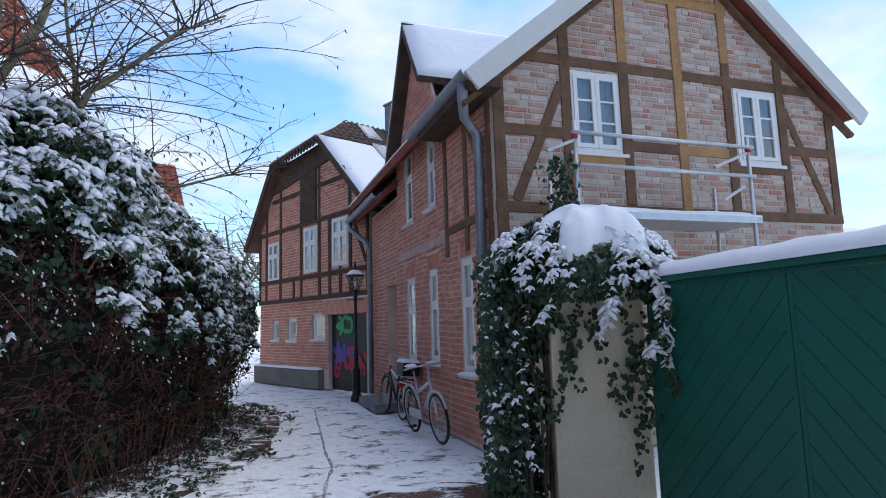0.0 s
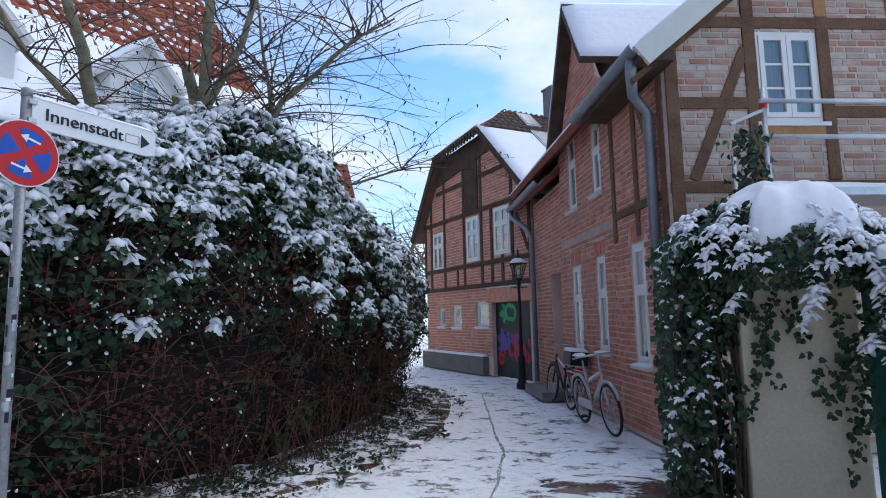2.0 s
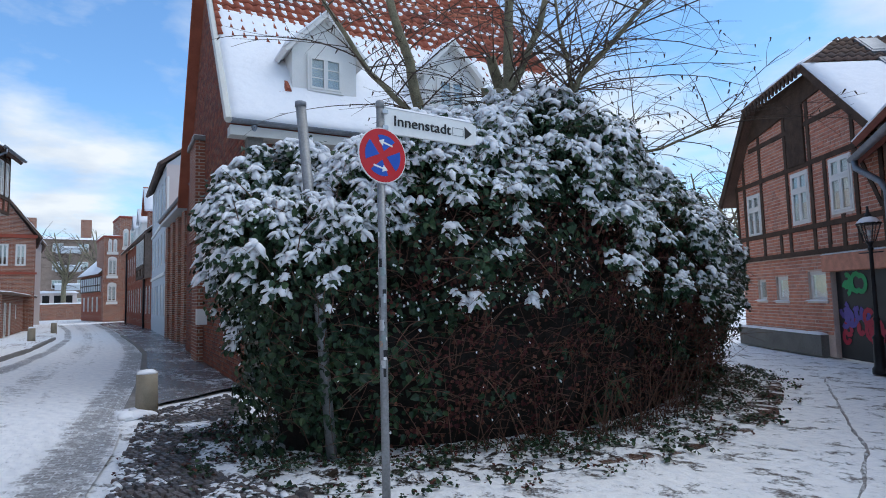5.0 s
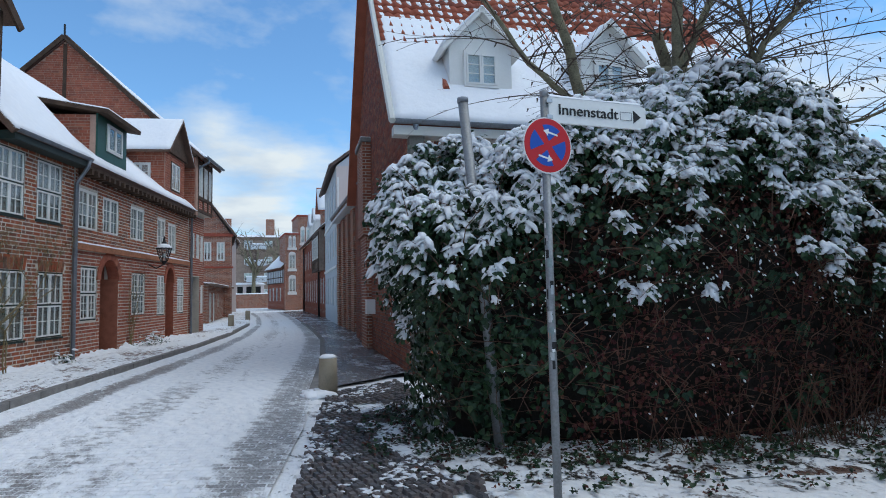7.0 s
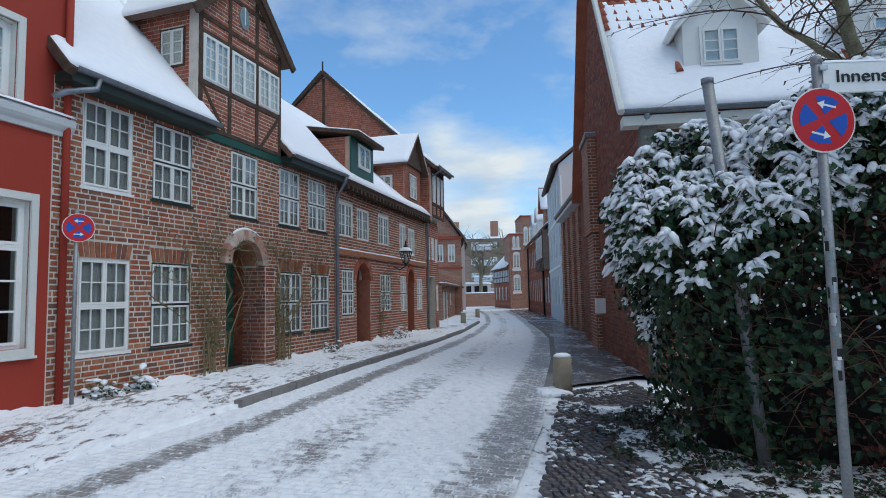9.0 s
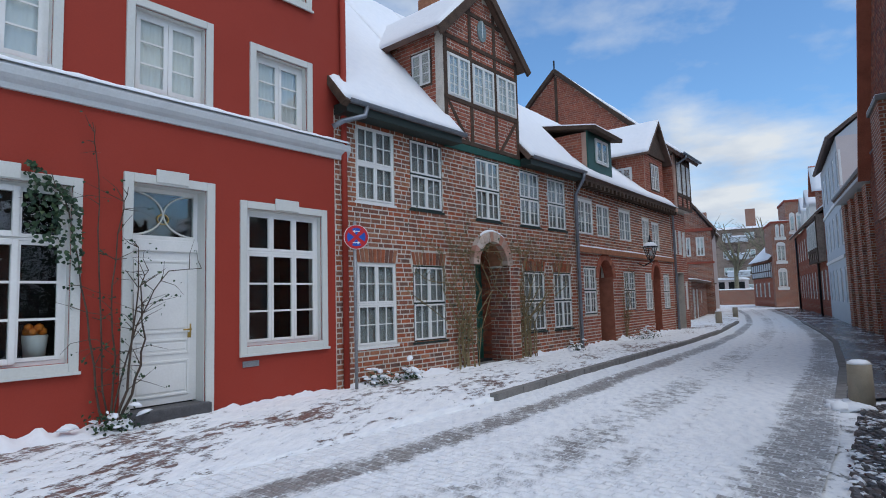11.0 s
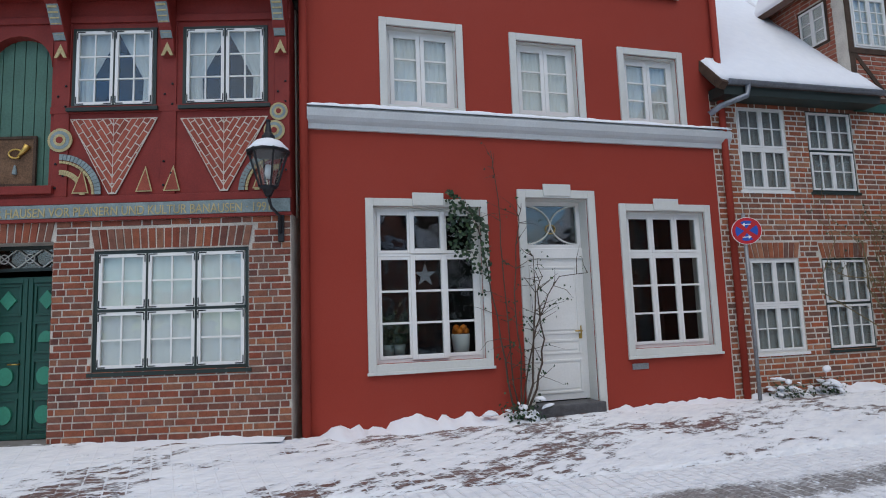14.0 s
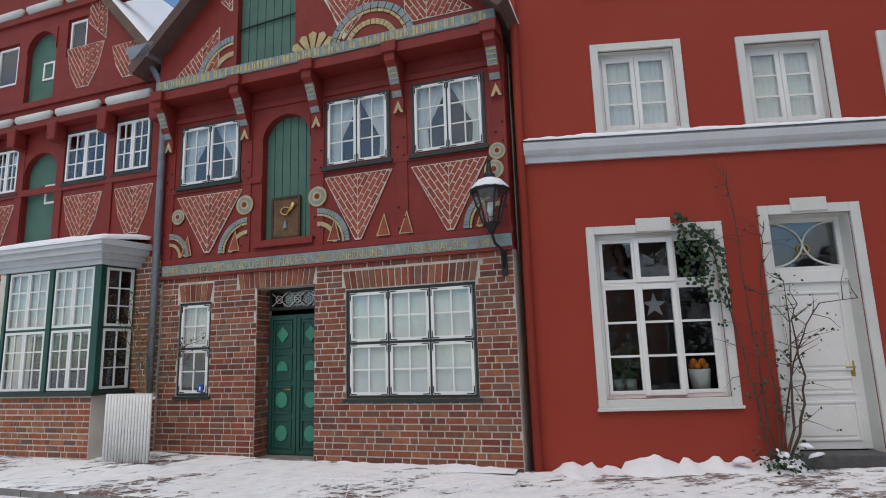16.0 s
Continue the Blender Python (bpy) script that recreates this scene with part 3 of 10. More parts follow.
# ---- mesh helpers ----
class Geo:
    """Vertices and faces of one mesh, gathered piece by piece."""

    def __init__(self):
        self.v, self.f = [], []

    def add(self, verts, faces):
        k = len(self.v)
        self.v += [tuple(p) for p in verts]
        self.f += [tuple(i + k for i in f) for f in faces]
        return self

    def box(self, x0, x1, y0, y1, z0, z1):
        return self.add(
            [(x0, y0, z0), (x1, y0, z0), (x1, y1, z0), (x0, y1, z0), (x0, y0, z1), (x1, y0, z1), (x1, y1, z1), (x0, y1, z1)],
            [(0, 3, 2, 1), (4, 5, 6, 7), (0, 1, 5, 4), (1, 2, 6, 5), (2, 3, 7, 6), (3, 0, 4, 7)])

    def prism(self, poly, y0, y1):
        """A polygon in x and z (counter-clockwise as seen from the front) between two depths, y0 in front."""
        n = len(poly)
        self.add([(x, y0, z) for x, z in poly] + [(x, y1, z) for x, z in poly],
                 [tuple(range(n)), tuple(range(2 * n - 1, n - 1, -1))] + [(i, n + i, n + (i + 1) % n, (i + 1) % n) for i in range(n)])
        return self

    def flat(self, poly, z0, z1):
        """A polygon in x and y (counter-clockwise from above) between two heights."""
        n = len(poly)
        return self.add([(x, y, z0) for x, y in poly] + [(x, y, z1) for x, y in poly],
                        [tuple(range(n - 1, -1, -1)), tuple(range(n, 2 * n))] + [(i, (i + 1) % n, n + (i + 1) % n, n + i) for i in range(n)])

    def tube(self, pts, r, seg=8, r1=None):
        """A round bar along points; the radius runs from r to r1."""
        pts = [Vector(p) for p in pts]
        n, k = len(pts), len(self.v)
        side = None
        for i, p in enumerate(pts):
            d = (pts[min(i + 1, n - 1)] - pts[max(i - 1, 0)]).normalized()
            if side is None:
                side = d.orthogonal().normalized()
            side = (side - d * side.dot(d)).normalized()
            up = d.cross(side)
            rad = r if r1 is None else r + (r1 - r) * i / max(n - 1, 1)
            for j in range(seg):
                a = 2 * math.pi * j / seg
                self.v.append(tuple(p + (side * math.cos(a) + up * math.sin(a)) * rad))
        for i in range(n - 1):
            for j in range(seg):
                a, b = k + i * seg + j, k + i * seg + (j + 1) % seg
                self.f.append((a, b, b + seg, a + seg))
        self.f.append(tuple(k + j for j in range(seg - 1, -1, -1)))
        self.f.append(tuple(k + (n - 1) * seg + j for j in range(seg)))
        return self

    def lathe(self, prof, at=(0, 0, 0), seg=16):
        """A turned shape from (radius, height) pairs round an upright line."""
        k, n = len(self.v), len(prof)
        for r, z in prof:
            for j in range(seg):
                a = 2 * math.pi * j / seg
                self.v.append((at[0] + r * math.cos(a), at[1] + r * math.sin(a), at[2] + z))
        for i in range(n - 1):
            for j in range(seg):
                a, b = k + i * seg + j, k + i * seg + (j + 1) % seg
                self.f.append((a, b, b + seg, a + seg))
        self.f.append(tuple(k + j for j in range(seg - 1, -1, -1)))
        self.f.append(tuple(k + (n - 1) * seg + j for j in range(seg)))
        return self

    def moved(self, m):
        self.v = [tuple(m @ Vector(p)) for p in self.v]
        return self

    def mesh(self, name, material, smooth=False):
        me = bpy.data.meshes.new(name)
        me.from_pydata(self.v, [], self.f)
        if material is not None:
            me.materials.append(material)
        if smooth:
            me.shade_smooth()
        me.update()
        return me


def part(name, geo, material, parent=None, label="", smooth=False, kind="", bevel=0.0):
    """One mesh object, in its parent's axes."""
    ob = new(name, geo.mesh(name, M[material] if isinstance(material, str) else material, smooth))
    if parent is not None:
        ob.parent = parent
    if label or kind:
        tagged(ob, label, kind=kind)
    if bevel:
        mod = ob.modifiers.new("bevel", "BEVEL")
        mod.width, mod.segments, mod.limit_method = bevel, 2, "ANGLE"
    return ob


def empty(name, m, label, category, group="", kind=""):
    ob = new(name)
    ob.matrix_world = m
    return tagged(ob, label, category, group, kind)


def box(*a):
    return Geo().box(*a)


def wall_geo(x0, x1, z0, z1, holes, y0=0.0, y1=0.3, cut=()):
    """A wall with rectangular openings (x0, x1, z0, z1) through it; cut: slanting lines (x, z, nx, nz) above which it ends."""
    xs = sorted({x0, x1, *[min(max(h[k], x0), x1) for h in holes for k in (0, 1)]})
    zs = sorted({z0, z1, *[min(max(h[k], z0), z1) for h in holes for k in (2, 3)]})
    solid = {}
    for i in range(len(xs) - 1):
        for j in range(len(zs) - 1):
            cx, cz = (xs[i] + xs[i + 1]) / 2, (zs[j] + zs[j + 1]) / 2
            solid[i, j] = not any(h[0] < cx < h[1] and h[2] < cz < h[3] for h in holes)
    bm = bmesh.new()
    cache = {}

    def vert(i, j, k):
        if (i, j, k) not in cache:
            cache[i, j, k] = bm.verts.new((xs[i], (y0, y1)[k], zs[j]))
        return cache[i, j, k]

    for (i, j), s in solid.items():
        if not s:
            continue
        bm.faces.new([vert(i, j, 0), vert(i + 1, j, 0), vert(i + 1, j + 1, 0), vert(i, j + 1, 0)])
        bm.faces.new([vert(i, j + 1, 1), vert(i + 1, j + 1, 1), vert(i + 1, j, 1), vert(i, j, 1)])
        for (di, dj), (a, b) in {(-1, 0): ((i, j), (i, j + 1)), (1, 0): ((i + 1, j + 1), (i + 1, j)), (0, -1): ((i + 1, j), (i, j)), (0, 1): ((i, j + 1), (i + 1, j + 1))}.items():
            if not solid.get((i + di, j + dj), False):
                bm.faces.new([vert(*a, 0), vert(*b, 0), vert(*b, 1), vert(*a, 1)])
    for x, z, nx, nz in cut:
        bmesh.ops.bisect_plane(bm, geom=[*bm.verts, *bm.edges, *bm.faces], plane_co=(x, 0, z), plane_no=(nx, 0, nz), clear_outer=True)
    bmesh.ops.recalc_face_normals(bm, faces=bm.faces)
    g = Geo()
    bm.verts.index_update()
    g.add([v.co for v in bm.verts], [[v.index for v in f.verts] for f in bm.faces])
    bm.free()
    return g


def brick_list(x0, x1, z0, z1, holes, course=0.09, length=0.25, joint=0.019, keep=None, seed=1):
    """The bricks of a wall face as (x, z, width, height): headers and stretchers in turn, cut at the openings."""
    rng = random.Random(seed)
    out = []
    rows = max(1, round((z1 - z0) / course))
    ch = (z1 - z0) / rows
    for r in range(rows):
        z = z0 + r * ch
        x = x0 - rng.choice((0.0, 0.06, 0.12, 0.18)) - (0.125 if r % 2 else 0)
        k = r
        while x < x1:
            w = length if (k % 3) else length * 0.5
            w *= rng.uniform(0.95, 1.05)
            k += 1
            a, b = max(x, x0) + joint / 2, min(x + w, x1) - joint / 2
            x += w
            spans = [(a, b)]
            for h in holes:
                if h[2] - 0.01 < z + ch / 2 < h[3] + 0.01:
                    nxt = []
                    for s in spans:
                        if s[1] <= h[0] or s[0] >= h[1]:
                            nxt.append(s)
                        else:
                            nxt += [(s[0], h[0] - 0.004), (h[1] + 0.004, s[1])]
                    spans = nxt
            for s in spans:
                if s[1] - s[0] > 0.035 and (keep is None or keep((s[0] + s[1]) / 2, z + ch / 2)):
                    out.append((s[0], z + joint / 2, s[1] - s[0], ch - joint))
    return out


def brick_face(geo, b, y, rng, proud=0.010):
    """One brick: its face a little proud of the joints, with a narrow chamfer."""
    x, z, w, h = b
    p = y - proud * rng.uniform(0.5, 1.4)
    j = [rng.uniform(-0.003, 0.003) for _ in range(4)]
    e = 0.004
    geo.add([(x, y + 0.002, z), (x + w, y + 0.002, z), (x + w, y + 0.002, z + h), (x, y + 0.002, z + h),
             (x + e, p, z + e + j[0]), (x + w - e, p, z + e + j[1]), (x + w - e, p, z + h - e + j[2]), (x + e, p, z + h - e + j[3])],
            [(4, 5, 6, 7), (0, 1, 5, 4), (1, 2, 6, 5), (2, 3, 7, 6), (3, 0, 4, 7)])


LATER = []


def bricks(parent, material, *a, y=0.0, single=None, proud=0.010, **kw):
    """The bricks of a face: those inside single (x0, x1, z0, z1) become parts one by one at the end, the rest one mesh."""
    rng = random.Random(kw.get("seed", 1) + 5)
    rest = Geo()
    for b in brick_list(*a, **kw):
        if single and single[0] < b[0] < single[1] and single[2] < b[1] < single[3]:
            LATER.append((parent, material, b, y, proud))
        else:
            brick_face(rest, b, y, rng, proud)
    return part("brickwork", rest, material, parent, kind="stuff")


def soldier(parent, material, x0, x1, z0, z1, y=0.0, fan=0.10, step=0.098):
    """A flat arch of bricks on end above an opening."""
    g, rng = Geo(), random.Random(int(abs(x0) * 100) + int(z0 * 10))
    n = max(3, round((x1 - x0) / step))
    for i in range(n):
        a, b = x0 + (x1 - x0) * i / n + 0.011, x0 + (x1 - x0) * (i + 1) / n - 0.011
        s0, s1 = fan * (2 * i / n - 1), fan * (2 * (i + 1) / n - 1)
        p = y - rng.uniform(0.008, 0.016)
        g.add([(a, y, z0), (b, y, z0), (b + s1, y, z1), (a + s0, y, z1), (a, p, z0), (b, p, z0), (b + s1, p, z1 - 0.004), (a + s0, p, z1 - 0.004)],
              [(4, 5, 6, 7), (0, 1, 5, 4), (1, 2, 6, 5), (2, 3, 7, 6), (3, 0, 4, 7)])
    return part("brick_arch", g, material, parent)


def frame_geo(x0, x1, z0, z1, w, y0, y1):
    """A rectangular frame of width w, mitred into one mesh."""
    g = Geo()
    g.box(x0, x0 + w, y0, y1, z0, z1).box(x1 - w, x1, y0, y1, z0, z1)
    g.box(x0 + w, x1 - w, y0, y1, z1 - w, z1).box(x0 + w, x1 - w, y0, y1, z0, z0 + w)
    return g


def window(parent, x0, x1, z0, z1, y=0.03, sashes=2, tiers=(1.0,), cols=2, rows=2, frame=0.045, sash=0.045, bar=0.022, outer="white", curtain=0.0, inside_shade=True, sill=None, rowlist=None, cloth="curtain", gap=0.003, fittings=False, drapes=False):
    """A casement window set into a wall's opening: outer frame > sashes with glazing bars, panes, and what hangs behind."""
    win = part("window", frame_geo(x0, x1, z0, z1, frame, y, y + 0.09), outer, parent)
    h = z1 - z0 - 2 * frame
    zb = z0 + frame
    for k, t in enumerate(tiers):
        za, zc = zb, zb + h * t
        zb = zc
        n_rows = rowlist[k] if rowlist else rows
        if k:
            part("transom", box(x0 + frame, x1 - frame, y - 0.008, y + 0.07, za - 0.018, za + 0.018), outer, win)
            za += 0.018
        if k < len(tiers) - 1:
            zc -= 0.018
        sw = (x1 - x0 - 2 * frame) / sashes
        for s in range(sashes):
            a = x0 + frame + s * sw + gap
            b = a + sw - 2 * gap
            if s and gap > 0.01:
                part("mullion", box(a - 2 * gap - 0.004, a + 0.004, y - 0.006, y + 0.06, za, zc), outer, win)
            g = frame_geo(a, b, za + 0.003, zc - 0.003, sash, y - 0.012, y + 0.026)
            ia, ib, ja, jb = a + sash, b - sash, za + 0.003 + sash, zc - 0.003 - sash
            for c in range(1, cols):
                xc = ia + (ib - ia) * c / cols
                g.box(xc - bar / 2, xc + bar / 2, y - 0.004, y + 0.018, ja, jb)
            for r in range(1, n_rows):
                zr = ja + (jb - ja) * r / n_rows
                g.box(ia, ib, y - 0.003, y + 0.017, zr - bar / 2, zr + bar / 2)
            part("sash", g, "white", win)
            if fittings:
                for fx, dx in ((a + 0.012, 1), (b - 0.012, -1)):
                    for fz, dz in ((za + 0.016, 1), (zc - 0.016, -1)):
                        xs, zs = sorted((fx, fx + dx * 0.10)), sorted((fz, fz + dz * 0.10))
                        g = Geo().box(xs[0], xs[1], y - 0.0165, y - 0.0125, fz - 0.007, fz + 0.007)
                        zz = (fz + 0.007, zs[1]) if dz > 0 else (zs[0], fz - 0.007)
                        part("corner_iron", g.box(fx - 0.007, fx + 0.007, y - 0.0165, y - 0.0125, *zz), "iron", win)
            pane = part("pane", box(ia - 0.004, ib + 0.004, y + 0.010, y + 0.014, ja - 0.004, jb + 0.004), "glass", win)
            pane.visible_shadow = False
    if curtain:
        g = Geo()
        n = 40
        wv = []
        for i in range(n + 1):
            x = x0 + frame + (x1 - x0 - 2 * frame) * i / n
            wv.append((x, y + 0.055 + 0.012 * math.sin(i * 1.9) + 0.008 * math.sin(i * 0.7)))
        zt, zq = z1 - frame, z1 - frame - (z1 - z0 - 2 * frame) * curtain
        g.add([(x, q, zq) for x, q in wv] + [(x, q, zt) for x, q in wv] + [(x, q + 0.006, zq) for x, q in wv] + [(x, q + 0.006, zt) for x, q in wv],
              [(i, i + 1, n + 2 + i, n + 1 + i) for i in range(n)] + [(2 * n + 3 + i, 2 * n + 2 + i, 3 * n + 3 + i, 3 * n + 4 + i) for i in range(n)])
        part("curtain", g, cloth, win, "thin net curtain", smooth=True)
    if drapes:
        for sx in (0, 1):
            g, n = Geo(), 14
            for r in range(9):
                t = r / 8
                zt = z1 - frame - (z1 - z0 - 2 * frame) * t
                wd = (x1 - x0) * (0.46 - 0.30 * min(1.0, t * 1.6) + 0.06 * max(0.0, t - 0.7))
                for i in range(n + 1):
                    q = frame + wd * i / n
                    g.v.append((x0 + q if sx == 0 else x1 - q, y + 0.10 + 0.016 * math.sin(i * 1.5), zt))
            g.f = [(r * (n + 1) + i, r * (n + 1) + i + 1, (r + 1) * (n + 1) + i + 1, (r + 1) * (n + 1) + i) for r in range(8) for i in range(n)]
            part("curtain", g, cloth, win, "tied-back white curtain", smooth=True)
    if sill:
        part("sill", box(x0 - 0.04, x1 + 0.04, y - sill, y + 0.02, z0 - 0.05, z0 - 0.002), outer, win)
    return win


def beam(parent, pts, w, y0=-0.02, y1=0.05, material="timber", name="beam"):
    """A straight timber between two points of the wall face."""
    (xa, za), (xb, zb) = pts
    d = Vector((xb - xa, zb - za)).normalized()
    nx, nz = -d.y * w / 2, d.x * w / 2
    poly = [(xa - nx, za - nz), (xb - nx, zb - nz), (xb + nx, zb + nz), (xa + nx, za + nz)]
    return part(name, Geo().prism(poly, y0, y1), material, parent, bevel=0.006)


def lumpy(c00, c10, c11, c01, nu, nv, lift, amp, seed, freq=1.3, edge=0.06, under=0.03):
    """A blanket of snow over a four-cornered surface, thick and uneven, with rounded edges."""
    g = Geo()
    c00, c10, c11, c01 = map(Vector, (c00, c10, c11, c01))
    nrm = (c10 - c00).cross(c01 - c00).normalized()
    if nrm.z < 0:
        nrm = -nrm
    lo = []
    for i in range(nu + 1):
        for j in range(nv + 1):
            u, v = i / nu, j / nv
            p = (c00 * (1 - u) + c10 * u) * (1 - v) + (c01 * (1 - u) + c11 * u) * v
            q = noise.noise(p * freq + Vector((seed, 0, 0))) + 0.5 * noise.noise(p * freq * 3.1 + Vector((0, seed, 0)))
            border = i in (0, nu) or j in (0, nv)
            g.v.append(tuple(p + nrm * ((0.25 if border else 1.0) * lift + (0 if border else amp * q))))
            lo.append(tuple(p - nrm * under))
    k = len(g.v)
    g.v += lo
    w = nv + 1
    for i in range(nu):
        for j in range(nv):
            a = i * w + j
            g.f.append((a, a + w, a + w + 1, a + 1))
    ring = [(i, 0) for i in range(nu)] + [(nu, j) for j in range(nv)] + [(i, nv) for i in range(nu, 0, -1)] + [(0, j) for j in range(nv, 0, -1)]
    idx = [i * w + j for i, j in ring]
    for a, b in zip(idx, idx[1:] + idx[:1]):
        g.f.append((a, k + a, k + b, b))
    return g


def slab(c00, c10, c11, c01, t):
    """A flat slab between four corners, t thick downwards along its normal."""
    c = [Vector(p) for p in (c00, c10, c11, c01)]
    n = (c[1] - c[0]).cross(c[3] - c[0]).normalized()
    if n.z < 0:
        n = -n
    low = [p - n * t for p in c]
    return Geo().add(c + low, [(0, 1, 2, 3), (7, 6, 5, 4), (0, 4, 5, 1), (1, 5, 6, 2), (2, 6, 7, 3), (3, 7, 4, 0)])


def tiles(c00, c10, c11, c01, step_u=0.24, step_v=0.33, rows=None, wave=0.028):
    """Rows of pantiles over a roof slope, from the eave (c00 to c10) up; each course overlaps the one below."""
    g = Geo()
    c00, c10, c11, c01 = map(Vector, (c00, c10, c11, c01))
    nrm = (c10 - c00).cross(c01 - c00).normalized()
    if nrm.z < 0:
        nrm = -nrm
    nr = max(1, round((c01 - c00).length / step_v))
    nc = max(1, round((c10 - c00).length / step_u)) * 4
    for r in range(nr):
        if rows and not rows[0] <= r / nr <= rows[1]:
            continue
        k = len(g.v)
        for s in (0, 1):
            for i in range(nc + 1):
                u, v = i / nc, (r + s * 1.12) / nr
                p = (c00 * (1 - u) + c10 * u) * (1 - v) + (c01 * (1 - u) + c11 * u) * v
                ph = 2 * math.pi * i / 4
                g.v.append(tuple(p + nrm * (wave * (1 + math.sin(ph)) + (0.03 if s == 0 else 0.0))))
        for i in range(nc + 1):
            q = Vector(g.v[k + i])
            g.v.append(tuple(q - nrm * 0.035))
        for i in range(nc):
            g.f.append((k + i, k + i + 1, k + nc + 1 + i + 1, k + nc + 1 + i))
            g.f.append((k + 2 * nc + 2 + i, k + 2 * nc + 3 + i, k + i + 1, k + i))
    return g


def shell(house, x0, x1, depth, z1, material, back=0.3):
    """The side and rear walls that close a house behind its front, its floor and an added backdrop; these two are
    near-black to paint in the shade of unlit rooms.
    """
    part("side_wall", box(x0, x0 + 0.25, back, depth, 0, z1), material, house)
    part("side_wall", box(x1 - 0.25, x1, back, depth, 0, z1), material, house)
    part("rear_wall", box(x0 + 0.25, x1 - 0.25, depth - 0.25, depth, 0, z1), material, house)
    part("floor_slab", box(x0 + 0.25, x1 - 0.25, back, depth - 0.25, 0.05, 0.15), "inside_shade", house)
    part("inner_wall", box(x0 + 0.25, x1 - 0.25, 1.6, 1.7, 0.15, z1), "inside_shade", house)


def gutter(house, x0, x1, y, z, r=0.07, pipe=None, name="gutter"):
    """A half-round zinc gutter along an eave, and a downpipe with a swan neck."""
    g = Geo()
    n = 10
    for x in (x0, x1):
        for k in range(n + 1):
            a = math.pi * k / n
            g.v.append((x, y - r * math.cos(a), z - r * math.sin(a)))
        for k in range(n, -1, -1):
            a = math.pi * k / n
            g.v.append((x, y - (r - 0.008) * math.cos(a), z - (r - 0.008) * math.sin(a)))
    m = 2 * (n + 1)
    g.f += [(i, (i + 1) % m, m + (i + 1) % m, m + i) for i in range(m)] + [tuple(range(m - 1, -1, -1)), tuple(range(m, 2 * m))]
    part(name, g, "zinc", house)
    if pipe:
        px, z0, mtl = pipe
        p = Geo().tube([(px, y, z - r), (px, y, z - r - 0.12), (px, -0.09, z - r - 0.5), (px, -0.09, z0)], 0.05, 10)
        part("downpipe", p, mtl, house, smooth=True)


# ---- ground ----
def sheet(name, xs, ys, zf, material, smooth=True):
    g = Geo()
    for x in xs:
        for y in ys:
            g.v.append((x, y, zf(x, y)))
    w = len(ys)
    g.f = [(i * w + j, (i + 1) * w + j, (i + 1) * w + j + 1, i * w + j + 1) for i in range(len(xs) - 1) for j in range(w - 1)]
    return part(name, g, material, smooth=smooth)


def span(a, b, step):
    n = max(1, round((b - a) / step))
    return [a + (b - a) * i / n for i in range(n + 1)]


def snow_lumps(x, y):
    return 0.022 * noise.noise(Vector((x * 1.1, y * 1.1, 0.3))) + 0.012 * noise.noise(Vector((x * 4.2, y * 4.2, 1.7)))


gx = [-420, -200, -110] + span(-70, -16, 2.0) + span(-15.8, 12, 0.2)[0:] + [20, 40, 90, 200, 420]
gy = [-420, -200, -90, -40] + span(-20, 22, 0.2) + [26, 32, 40, 60, 100, 200, 420]
tagged(sheet("ground", gx, gy, lambda x, y: (snow_lumps(x, y) if -16 < x < 12 and -20 < y < 22 else 0.0) - 0.03, "ground"), "trodden snow over the ground of the lane and junction", "ground", kind="structure")

LEFT_EDGE = [(4.0, -11.3), (0.9, -8.55), (-0.85, -6.95), (-3.2, -4.9), (-6.5, -3.05), (-9.69, -1.68), (-12.97, -0.39), (-16.63, 1.16), (-21.0, 2.95), (-26.05, 4.8), (-34.0, 7.2), (-45.0, 9.6), (-60, 12.2)]
LEFT_FACE = [(3.4, -13.4), (0.9, -11.2), (-1.5, -9.25), (-3.85, -7.35), (-7.0, -5.9), (-10.0, -4.5), (-14.0, -2.5), (-18.0, -0.45), (-22.5, 1.5), (-27.5, 3.65), (-35.5, 6.4), (-45.8, 8.4), (-61, 11)]
RIGHT_EDGE = [(4.0, -5.0), (2.5, -3.6), (0.6, -2.0), (-1.6, -0.4), (-4.4, 1.0), (-7.4, 2.3), (-10.01, 3.26), (-14.0, 4.75), (-20.7, 6.98), (-25.0, 8.1), (-34.0, 10.2), (-44.5, 12.6), (-59, 15.6)]
RIGHT_FACE = [(5.5, 5.0), (4.0, 5.0), (1.5, 5.0), (-1.5, 5.0), (-5.2, 5.0), (-8.6, 4.9), (-11.0, 5.95), (-15.1, 7.2), (-22.0, 9.3), (-26.0, 10.3), (-35.0, 12.7), (-45.2, 15.2), (-60, 18.4)]


